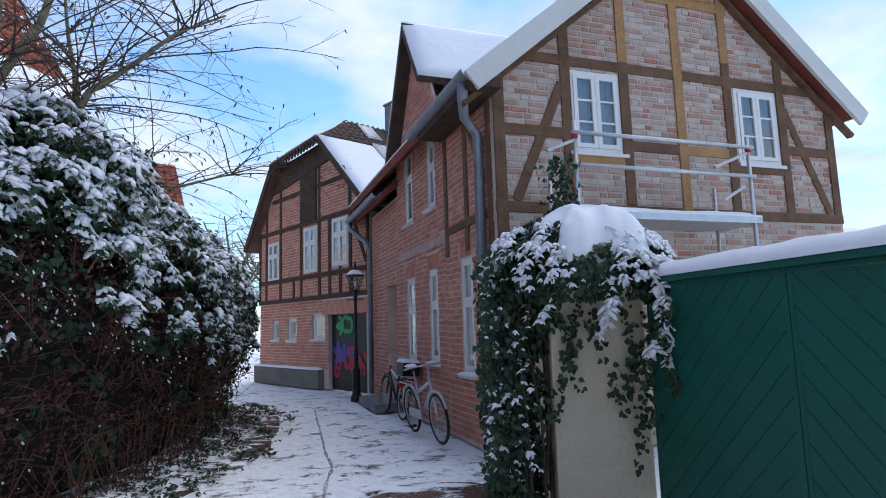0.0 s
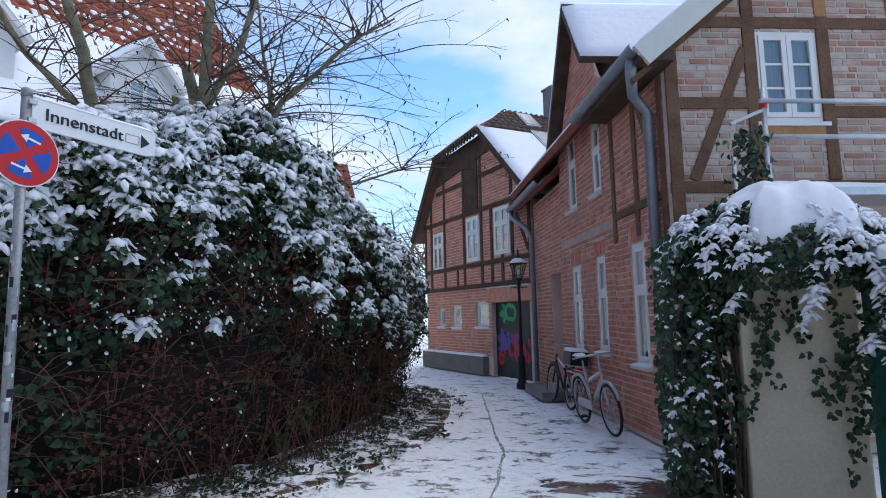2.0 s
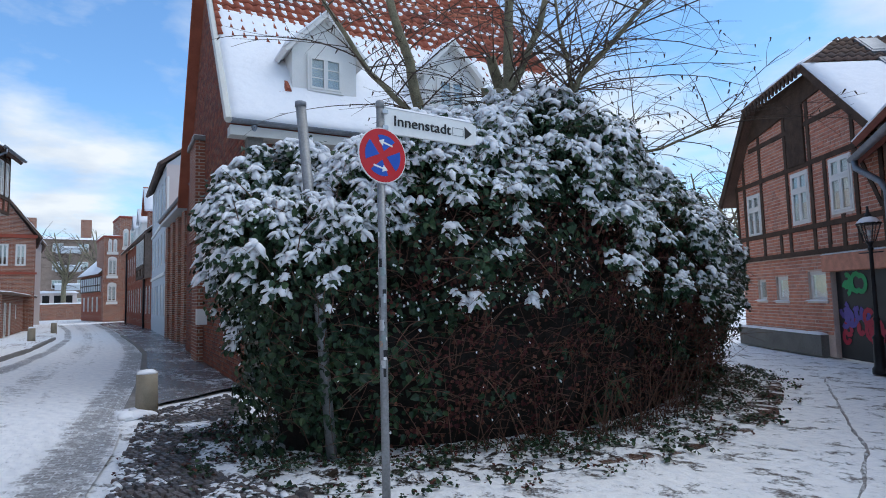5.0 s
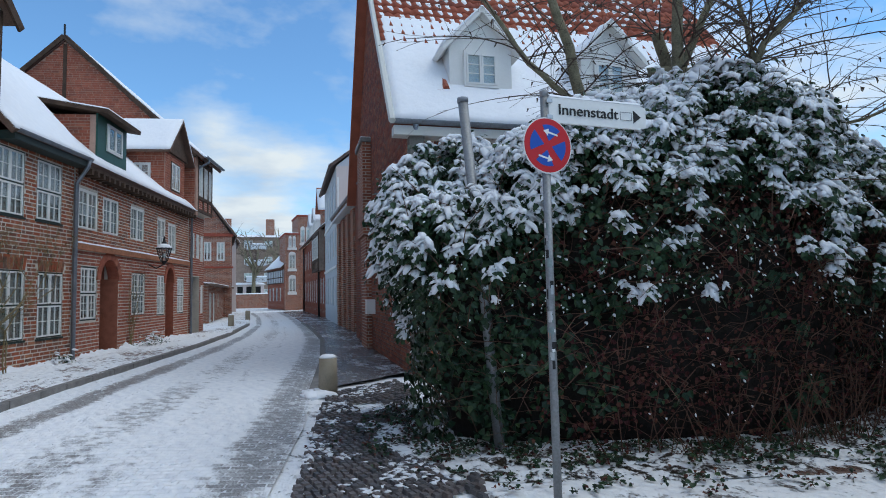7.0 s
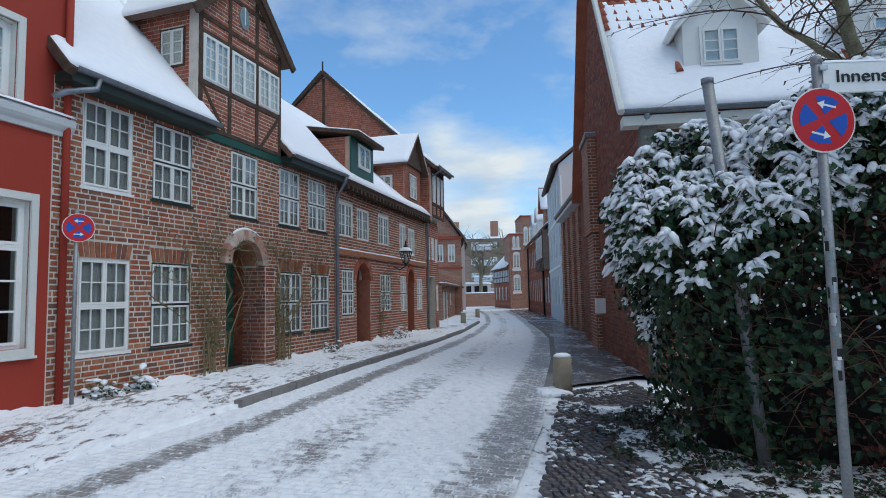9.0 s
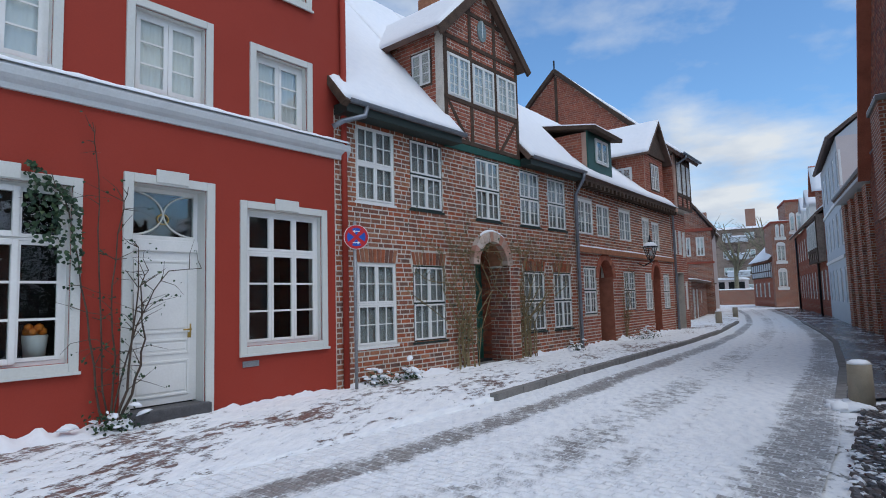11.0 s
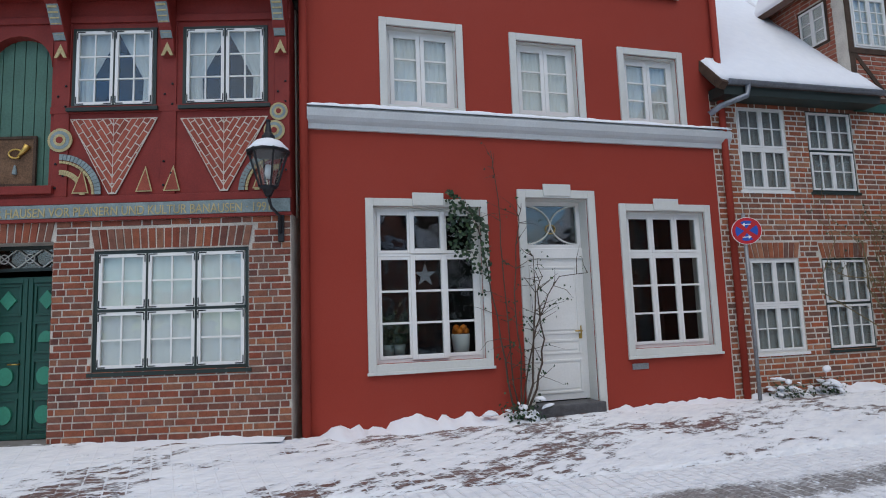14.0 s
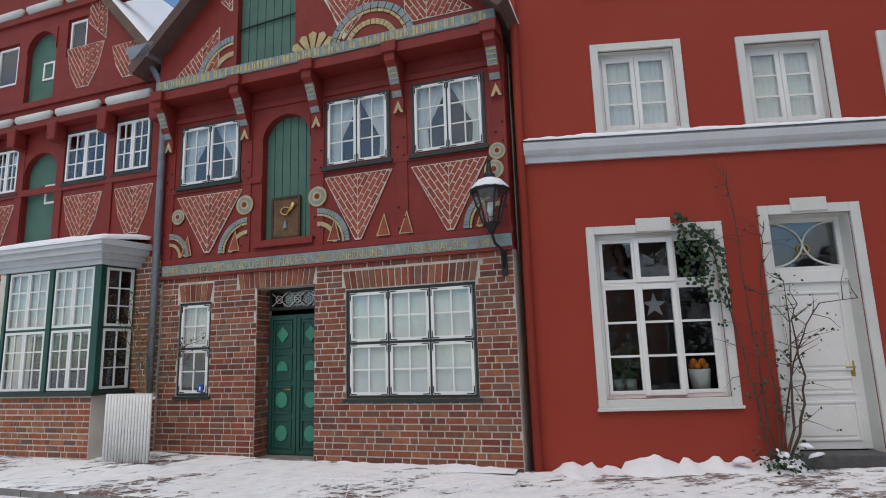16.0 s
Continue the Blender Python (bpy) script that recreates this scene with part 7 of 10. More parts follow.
# ---- gabled house along the lane ----
gh = empty("timber_gable_house", pose(0.49, 7.47, 0, 0, 0, 20.5), "half-timbered house under repair, pale brick infill and snowy roof", "house")
g_w = [(1.12, 1.93, 3.79, 4.93), (3.92, 4.73, 3.80, 4.95)]
GA, GS = (2.95, 7.22), 0.83
n = Vector((GS, 1)).normalized()
cut = [(GA[0], GA[1], n.x, n.y), (GA[0], GA[1], -n.x, n.y)]
part("gable_wall", wall_geo(0.0, 5.85, 0, 7.75, g_w, 0, 0.25, cut=cut), "mortar_pale", gh)
keep = lambda x, z: z < GA[1] - 0.1 - GS * abs(x - GA[0])
bricks(gh, "brick_pale", 0.05, 5.8, 3.1, 7.6, g_w, course=0.082, length=0.25, keep=keep, seed=61, joint=0.02)
bricks(gh, "brick_pale", 0.05, 5.8, 0.1, 2.92, [], course=0.082, length=0.25, seed=62, joint=0.02)
for x, z0, z1, mt in ((0.08, 0.0, 4.75, "timber_old"), (1.06, 3.05, 5.55, "timber_old"), (1.98, 3.1, 5.1, "timber_old"), (1.98, 5.1, 6.3, "timber_new"), (2.9, 3.05, 7.0, "timber_new"), (3.78, 3.05, 5.3, "timber_old"), (3.78, 5.3, 6.4, "timber_new"), (4.80, 3.05, 5.55, "timber_old"), (5.76, 3.05, 4.75, "timber_old")):
    beam(gh, ((x, z0), (x, z1)), 0.15, -0.03, 0.03, mt)
for a, b, z, mt in ((0.0, 5.85, 3.02, "timber_old"), (0.35, 5.5, 5.02, "timber_old"), (0.1, 1.0, 4.02, "timber_old"), (4.85, 5.75, 4.05, "timber_old"), (2.05, 2.85, 3.92, "timber_old"), (2.95, 3.72, 3.92, "timber_new"), (1.9, 3.9, 6.15, "timber_new"), (1.1, 1.95, 3.70, "timber_new"), (3.85, 4.75, 3.72, "timber_old")):
    beam(gh, ((a, z), (b, z)), 0.14, -0.028, 0.03, mt)
beam(gh, ((0.28, 3.1), (1.0, 4.7)), 0.13, -0.026, 0.03, "timber_old")
beam(gh, ((5.6, 3.1), (4.85, 4.7)), 0.13, -0.026, 0.03, "timber_old")
for a, b, c, d in g_w:
    window(gh, a, b, c, d, 0.0, 2, (1.0,), 1, 3, frame=0.06, sash=0.06, bar=0.025, sill=0.05, curtain=0.95, cloth="net")
part("loft_window", frame_geo(2.3, 3.6, 6.22, 7.0, 0.09, -0.04, 0.02), "timber_new", gh)
part("pane", box(2.39, 3.51, -0.03, -0.02, 6.31, 6.91), "sign_blue", gh)
LEN = 8.0
for s in (-1, 1):
    gl = 3.36 if s < 0 else 3.24
    e = (GA[0] + s * gl, GA[1] - gl * GS + 0.16)
    q = [(e[0], -0.30, e[1]), (GA[0], -0.30, GA[1] + 0.16), (GA[0], LEN, GA[1] + 0.16), (e[0], LEN, e[1])]
    part("roof", slab(*q, 0.12), "roof_tile", gh)
    part("roof_snow", lumpy(*[(a, b, c + 0.01) for a, b, c in q], 14, 24, 0.07, 0.02, 4), "snow", gh, smooth=True)
    beam(gh, ((e[0] - s * 0.02, e[1] - 0.13), (GA[0], GA[1] + 0.05)), 0.27, -0.33, -0.27, "grey_trim", "verge_board")
    beam(gh, ((e[0], e[1] - 0.33), (GA[0], GA[1] - 0.2)), 0.07, -0.10, 0.0, "timber_old", "verge_board")
part("gable_wall_2", wall_geo(0.0, 5.85, 0, 7.75, [], LEN - 0.3, LEN, cut=cut), "mortar_pale", gh)
part("side_wall", box(5.6, 5.85, 0.25, LEN - 0.3, 0, 4.6), "mortar_pale", gh)

# lane side of the same house
ms = empty("lane_house", pose(-0.79, 10.9, 0, 0, 0, 290.5), "red brick lane house with cross gable, gutter and white windows", "house")
m_up = [(-0.50, 0.02, 3.46, 4.88), (0.90, 1.33, 3.48, 4.66)]
m_lo = [(-0.50, 0.05, 0.96, 2.46), (0.86, 1.33, 1.0, 2.50), (2.34, 2.82, 0.92, 2.52)]
m_dr = [(-2.15, -1.35, 0.0, 2.44)]
part("wall", wall_geo(-1.10, 3.60, 0, 4.75, m_up + m_lo, 0, 0.35), "mortar_lane", ms)
arch = [(a - 0.06, b + 0.06, d + 0.01, d + 0.24) for a, b, c, d in m_lo]
bricks(ms, "brick_lane", -1.10, 1.75, 0.05, 4.75, m_up + m_lo + arch, course=0.085, length=0.25, seed=71)
bricks(ms, "brick_lane", 1.75, 3.60, 0.05, 4.70, m_up + m_lo + arch, course=0.085, length=0.25, seed=72)
for a in arch:
    soldier(ms, "brick_lane", a[0] + 0.05, a[1] - 0.05, a[2], a[3], fan=0.05)
CA, CS = (0.42, 6.95), 1.55
n = Vector((CS, 1)).normalized()
cut = [(CA[0], CA[1], n.x, n.y), (CA[0], CA[1], -n.x, n.y)]
part("cross_gable", wall_geo(-1.10, 1.95, 4.75, 7.0, [], 0, 0.35, cut=cut), "mortar_lane", ms)
bricks(ms, "brick_lane", -1.10, 1.95, 4.75, 6.9, [], course=0.085, length=0.25, keep=lambda x, z: z < CA[1] - 0.08 - CS * abs(x - CA[0]), seed=73)
for s in (-1, 1):
    L = 1.55 if s < 0 else 0.95
    e = (CA[0] + s * L, CA[1] - L * CS * 0.98 + 0.15)
    q = [(e[0], -0.25, e[1]), (CA[0], -0.25, CA[1] + 0.12), (CA[0], 4.0, CA[1] + 0.12), (e[0], 4.0, e[1])]
    part("cross_roof", slab(*q, 0.12), "timber", ms)
    part("cross_snow", lumpy(*[(a, b, c + 0.01) for a, b, c in q], 10, 14, 0.07, 0.02, 6), "snow", ms, smooth=True)
for x, z0, z1 in ((1.86, 2.6, 4.6), (2.7, 2.6, 4.6), (3.52, 0.2, 4.6)):
    beam(ms, ((x, z0), (x, z1)), 0.12, -0.03, 0.02, "timber_old")
beam(ms, ((2.75, 4.5), (3.3, 3.4)), 0.10, -0.028, 0.02, "timber_old")
beam(ms, ((1.86, 2.98), (3.55, 2.98)), 0.11, -0.032, 0.02, "timber_old")
part("plinth_band", box(-1.1, 1.8, -0.015, 0.0, 2.84, 2.98), "brick_pale", ms)
for a, b, c, d in m_up + m_lo:
    window(ms, a, b, c, d, 0.02, 2 if b - a > 0.6 else 1, (0.62, 0.38), 1, 1, frame=0.06, sash=0.05, sill=0.10, curtain=0.9)
    part("sill_snow", lumpy((a - 0.04, -0.10, c - 0.01), (b + 0.04, -0.10, c - 0.01), (b + 0.04, 0.05, c), (a - 0.04, 0.05, c), 8, 3, 0.03, 0.01, 2, under=0), "snow", ms, smooth=True)
gutter(ms, 1.45, 3.95, -0.42, 4.60, r=0.10, name="gutter")
part("downpipe", Geo().tube([(3.75, -0.42, 4.55), (3.72, -0.42, 4.35), (3.45, -0.3, 4.2), (3.38, -0.10, 4.0), (3.38, -0.10, 0.1)], 0.065, 12), "zinc", ms, smooth=True)
part("eave_board", box(1.75, 3.95, -0.40, 0.0, 4.42, 4.54), "timber", ms)
# lower wing towards the far house
lw = empty("lane_wing", pose(-0.79, 10.9, 0, 0, 0, 290.5), "low brick wing with a door niche and zinc gutter", "house")
part("wall", wall_geo(-3.6, -1.12, 0, 4.2, m_dr, 0.02, 0.35), "mortar_lane", lw)
bricks(lw, "brick_lane", -3.6, -1.12, 0.05, 4.15, m_dr, course=0.085, length=0.25, y=0.02, seed=75)
part("door", box(-2.15, -1.35, 0.36, 0.42, 0.0, 2.44), "brick_lane", lw, "walled-up brick doorway")
part("roof", slab((-4.6, -0.35, 4.25), (-1.05, -0.35, 4.25), (-1.05, 3.5, 7.2), (-4.6, 3.5, 7.2), 0.12), "roof_tile", lw)
part("roof_snow", lumpy((-4.6, 0.05, 4.57), (-1.05, 0.05, 4.57), (-1.05, 3.5, 7.21), (-4.6, 3.5, 7.21), 14, 14, 0.07, 0.02, 4), "snow", lw, smooth=True)
gutter(lw, -4.4, -1.1, -0.42, 4.25, r=0.09)
part("downpipe", Geo().tube([(-4.2, -0.42, 4.2), (-4.1, -0.42, 4.0), (-3.45, -0.18, 3.6), (-3.4, -0.10, 3.4), (-3.35, -0.10, 0.1)], 0.06, 12), "zinc", lw, smooth=True)
part("side_wall", box(-3.6, -3.35, 0.35, 5, 0, 4.2), "mortar_lane", lw)
part("doorstep", box(-2.5, -0.9, -0.55, 0.0, 0.0, 0.16), "stone", lw)

# ---- half-hipped house at the end of the lane ----
fh = empty("hipped_house", pose(-2.1, 14.55, 0, 0, 0, 313), "half-hipped timber-framed brick house with snowy roof", "house")
f_up = [(-5.60, -4.86, 3.07, 4.28), (-3.30, -2.55, 3.16, 4.45), (-1.74, -0.97, 3.22, 4.48)]
f_lo = [(-5.40, -4.94, 1.27, 1.88), (-4.42, -3.83, 1.26, 1.91), (-2.94, -2.23, 1.28, 1.99)]
f_g = (-2.06, -0.10, 0.0, 1.95)
part("wall", wall_geo(-6.25, 0.0, 0, 2.38, f_lo + [f_g], 0, 0.3), "mortar_lane", fh)
bricks(fh, "brick_lane", -6.25, 0.0, 0.5, 2.36, f_lo + [f_g], course=0.085, length=0.25, seed=81)
cutf = [(-6.4, 4.5, -0.79, 0.61), (0.1, 4.72, 0.68, 0.73)]
part("upper_wall", wall_geo(-6.25, 0.0, 2.38, 6.62, f_up + [(-3.32, -2.56, 4.62, 6.35)], -0.04, 0.3, cut=cutf), "mortar_lane", fh)
kf = lambda x, z: (x + 6.4) * -0.79 + (z - 4.5) * 0.61 < -0.06 and (x - 0.1) * 0.68 + (z - 4.72) * 0.73 < -0.06
bricks(fh, "brick_lane", -6.25, 0.0, 2.40, 6.6, f_up + [(-3.32, -2.56, 4.62, 6.35)], course=0.085, length=0.25, y=-0.04, keep=kf, seed=82)
for x, z0, z1 in ((-6.18, 2.4, 4.7), (-5.72, 2.4, 5.3), (-4.75, 2.4, 6.5), (-3.45, 2.4, 6.5), (-2.42, 2.4, 6.6), (-1.88, 2.4, 4.6), (-0.85, 2.4, 5.5), (-0.08, 2.4, 4.6), (-3.9, 2.4, 3.1), (-1.35, 2.4, 3.2)):
    beam(fh, ((x, z0), (x, z1)), 0.12, -0.07, -0.02, "timber")
for a, b, z in ((-6.25, 0, 2.44), (-6.25, 0, 3.05), (-6.25, 0.0, 4.58), (-5.3, -0.9, 5.55)):
    beam(fh, ((a, z), (b, z)), 0.12, -0.075, -0.02, "timber")
beam(fh, ((-0.8, 4.5), (-0.15, 3.2)), 0.10, -0.065, -0.02, "timber")
for a, b, c, d in f_up:
    window(fh, a, b, c, d, -0.06, 2, (0.66, 0.34), 1, 1, frame=0.05, sash=0.05, curtain=0.6)
for a, b, c, d in f_lo:
    window(fh, a, b, c, d, 0.06, 1, (1.0,), 1, 1, frame=0.06, sash=0.03, sill=0.09)
    part("sill_snow", lumpy((a - 0.05, -0.1, c), (b + 0.05, -0.1, c), (b + 0.05, 0.04, c + 0.01), (a - 0.05, 0.04, c + 0.01), 8, 3, 0.03, 0.01, 2, under=0), "snow", fh, smooth=True)
sht = part("shutter", box(-3.32, -2.56, -0.05, -0.03, 4.62, 6.35), "timber", fh, "weathered board shutter")
for k in range(6):
    part("board", box(-3.32 + k * 0.127, -3.32 + k * 0.127 + 0.12, -0.09, -0.05, 4.62, 6.35), "timber", sht)
gar = part("garage_door", box(-2.06, -0.10, 0.12, 0.18, 0.0, 1.95), "iron", fh, "dark garage door sprayed with graffiti")
rng = random.Random(12)
M["spray_green"] = mat("green_spray", (0.03, 0.35, 0.12), 0.6, vary=0.2)
M["spray_red"] = mat("red_spray", (0.40, 0.02, 0.05), 0.6, vary=0.2)
M["spray_blue"] = mat("violet_spray", (0.10, 0.07, 0.30), 0.6, vary=0.2)
for cname, x0, z0, k in (("spray_green", -1.35, 1.62, 5), ("spray_red", -0.75, 0.75, 7), ("spray_blue", -1.5, 0.95, 7), ("spray_red", -1.5, 0.5, 4)):
    for i in range(k):
        g = Geo()
        cx, cz, r = x0 + rng.uniform(-0.35, 0.35), z0 + rng.uniform(-0.22, 0.22), rng.uniform(0.08, 0.2)
        a0 = rng.uniform(0, 6)
        pts = [(cx + r * math.cos(a0 + q * 0.55), 0.108 - 0.0008 * i, cz + 1.2 * r * math.sin(a0 + q * 0.55)) for q in range(9)]
        for q, p in enumerate(pts):
            e, f = pts[max(q - 1, 0)], pts[min(q + 1, 8)]
            d = Vector((f[0] - e[0], f[2] - e[2])).normalized() * 0.055
            g.v += [(p[0] - d.y, p[1], p[2] + d.x), (p[0] + d.y, p[1], p[2] - d.x)]
        g.f = [(2 * q, 2 * q + 2, 2 * q + 3, 2 * q + 1) for q in range(8)]
        part("graffiti", g, cname, gar)
part("lintel", box(-2.3, 0.0, -0.05, 0.05, 1.96, 2.34), "brick_lane", fh, bevel=0.01)
part("lintel_snow", lumpy((-2.3, -0.06, 2.34), (0, -0.06, 2.34), (0, 0, 2.36), (-2.3, 0, 2.36), 12, 3, 0.03, 0.01, 2, under=0), "snow", fh, smooth=True)
part("plinth", box(-6.3, -2.3, -0.18, 0.0, 0, 0.50), "concrete", fh, "grey rendered plinth")
part("plinth_snow", lumpy((-6.3, -0.2, 0.50), (-2.3, -0.2, 0.50), (-2.3, 0, 0.51), (-6.3, 0, 0.51), 26, 4, 0.05, 0.015, 2, under=0), "snow", fh, smooth=True)
part("roof", slab((-1.95, -0.35, 6.81), (-1.95, 6, 6.81), (-2.9, 6, 7.75), (-2.9, 1.1, 7.75), 0.14), "roof_dark", fh)
q1 = [(0.45, -0.35, 4.45), (0.45, 6, 4.45), (-1.95, 6, 6.81), (-1.95, -0.35, 6.81)]
part("roof", slab(*q1, 0.14), "roof_dark", fh)
q = [(0.45, -0.36, 4.47), (0.45, 6, 4.47), (-2.0, 6, 6.87), (-1.95, -0.36, 6.83)]
part("roof_snow", lumpy(*q, 20, 16, 0.08, 0.02, 4), "snow", fh, smooth=True)
part("roof_tiles", tiles((-1.90, -0.2, 6.82), (-1.90, 6, 6.82), (-2.92, 6, 7.80), (-2.92, 1.1, 7.80), step_u=0.25, step_v=0.3), "roof_dark", fh, smooth=True, kind="stuff")
part("roof", slab((-6.75, -0.35, 4.2), (-6.75, 6, 4.2), (-2.9, 6, 7.75), (-4.75, -0.35, 6.7), 0.14), "roof_dark", fh)
part("hip", slab((-4.8, -0.45, 6.62), (-1.95, -0.45, 6.80), (-2.85, 1.1, 7.72), (-2.95, 1.1, 7.72), 0.12), "roof_dark", fh)
part("hip_snow", lumpy((-4.7, -0.40, 6.66), (-1.98, -0.40, 6.84), (-2.8, 1.1, 7.76), (-2.95, 1.1, 7.76), 14, 8, 0.05, 0.02, 4), "snow", fh, smooth=True)
g = Geo()
for k in range(16):
    x = -4.75 + k * 0.175
    g.box(x, x + 0.07, -0.44, -0.40, 6.36 + 0.012 * k, 6.60 + 0.012 * k)
part("hip_fringe", g, "timber", fh)
part("hip_soffit", Geo().prism([(-5.45, 5.75), (-1.45, 6.2), (-2.0, 6.74), (-4.75, 6.58)], -0.10, 0.3), "timber", fh)
beam(fh, ((-6.7, 4.15), (-4.75, 6.6)), 0.2, -0.38, -0.32, "timber", "verge_board")
beam(fh, ((0.4, 4.42), (-2.0, 6.75)), 0.16, -0.38, -0.32, "timber", "verge_board")
part("side_wall", box(-6.25, -6.0, 0.3, 6, 0, 4.5), "mortar_lane", fh)
part("side_wall", box(-0.25, 0.0, 0.3, 6, 0, 4.5), "mortar_lane", fh)
for y0, y1, xa, xb in ((1.35, 2.15, -1.12, -1.88), (1.42, 1.95, -2.12, -2.70)):
    za, zb = 4.45 + (0.45 - xa) * 0.985 + 0.16, 4.45 + (0.45 - xb) * 0.985 + 0.16
    rl = part("roof_light", slab((xa, y0, za), (xa, y1, za), (xb, y1, zb), (xb, y0, zb), 0.12), "zinc", fh, "roof window in a zinc frame")
    part("pane", slab((xa - 0.06, y0 + 0.06, za + 0.075), (xa - 0.06, y1 - 0.06, za + 0.075), (xb + 0.06, y1 - 0.06, zb - 0.045), (xb + 0.06, y0 + 0.06, zb - 0.045), 0.01), "zinc", rl)
part("chimney", box(-2.90, -2.45, 2.60, 3.05, 6.9, 8.60), "stone", fh)
part("chimney_cap", box(-2.94, -2.41, 2.56, 3.09, 8.60, 8.66), "stone", fh)

# ---- green gate and pillar ----
gd = Vector((2.33 - 1.69, 3.64 - 5.74))
gate_rot = math.degrees(math.atan2(gd.y, gd.x))
gt = empty("green_gate", pose(1.69, 5.74, 0, 0, 0, gate_rot), "tall dark-green wooden gate with diagonal boards, snow on top", "gate")
def clip(poly, a, b, c):
    """Keeps the part of a convex polygon where a x + b z <= c."""
    out = []
    for p, q in zip(poly, poly[1:] + poly[:1]):
        dp, dq = a * p[0] + b * p[1] - c, a * q[0] + b * q[1] - c
        if dp <= 0:
            out.append(p)
        if dp * dq < 0:
            t = dp / (dp - dq)
            out.append((p[0] + (q[0] - p[0]) * t, p[1] + (q[1] - p[1]) * t))
    return out
x = 0.0
for k, w in enumerate((1.54, 1.54, 1.78)):
    s = 1 if k % 2 else -1
    leaf = part("gate_leaf", frame_geo(x + 0.004, x + w - 0.004, 0.06, 1.90, 0.035, -0.022, 0.03), "green_gate", gt, bevel=0.005)
    for b in range(-18, 24):
        c0, c1 = b * 0.15, b * 0.15 + 0.144
        poly = [(x + 0.04, 0.10), (x + w - 0.04, 0.10), (x + w - 0.04, 1.862), (x + 0.04, 1.862)]
        poly = clip(poly, s * 0.707, 0.707, c1 + s * 0.707 * x)
        poly = clip(poly, -s * 0.707, -0.707, -c0 - s * 0.707 * x) if len(poly) > 2 else []
        if len(poly) > 2:
            part("board", Geo().prism(poly, -0.018, 0.012), "green_gate", leaf)
    x += w
part("cap_rail", box(-0.02, 4.88, -0.08, 0.06, 1.90, 1.95), "green_gate", gt, bevel=0.006)
part("cap_snow", lumpy((-0.05, -0.09, 1.95), (4.9, -0.09, 1.95), (4.9, 0.09, 1.95), (-0.05, 0.09, 1.95), 90, 6, 0.11, 0.02, 12, 2.2, under=0.0), "snow", gt, "thick cap of snow", smooth=True)
pr = empty("gate_pillar", pose(0.80, 5.74, 0, 0, 0, 2), "cream rendered gate pillar overgrown with snowy ivy", "pillar")
part("shaft", box(0.0, 0.86, 0.0, 0.5, 0, 1.95), "cream", pr, bevel=0.02)
part("cap", box(-0.05, 0.91, -0.05, 0.55, 1.95, 2.03), "stone", pr, bevel=0.01)

# ---- hedge, ivy and trees ----
LEAF = np.array([(0, 0, 0), (-0.42, 0.22, 0.10), (-0.30, 0.62, 0.08), (0, 1.0, -0.05), (0.30, 0.62, 0.08), (0.42, 0.22, 0.10)])


def leaf_mesh(name, at, nrm, size, material, parent, rs, droop=0.7, spread=0.9, label=""):
    """Many single leaves: each hangs from its place, turned roughly out of the surface."""
    at, nrm, size = np.asarray(at, float), np.asarray(nrm, float), np.asarray(size, float)
    n = len(at)
    z = nrm + rs.normal(0, spread * 0.5, (n, 3))
    z /= np.linalg.norm(z, axis=1)[:, None]
    y = np.stack([rs.normal(0, 0.6, n), rs.normal(0, 0.6, n), -droop + rs.normal(0, 0.4, n)], 1)
    y -= z * (y * z).sum(1)[:, None]
    y /= np.linalg.norm(y, axis=1)[:, None] + 1e-9
    x = np.cross(y, z)
    v = at[:, None] + size[:, None, None] * (LEAF[None, :, 0:1] * x[:, None] + LEAF[None, :, 1:2] * y[:, None] + LEAF[None, :, 2:3] * z[:, None])
    k = np.arange(n)[:, None] * 6
    f = np.concatenate([k + np.array([0, 3, 2, 1]), k + np.array([0, 5, 4, 3])])
    g = Geo()
    g.v, g.f = v.reshape(-1, 3).tolist(), f.tolist()
    return part(name, g, material, parent, label, kind="stuff")


ICO = bmesh.new()
bmesh.ops.create_icosphere(ICO, subdivisions=2, radius=1.0)
ICO_V = np.array([v.co[:] for v in ICO.verts])
ICO_F = np.array([[v.index for v in f.verts] for f in ICO.faces])
ICO.free()
ICO = bmesh.new()
bmesh.ops.create_icosphere(ICO, subdivisions=1, radius=1.0)
ICO1_V = np.array([v.co[:] for v in ICO.verts])
ICO1_F = np.array([[v.index for v in f.verts] for f in ICO.faces])
ICO.free()


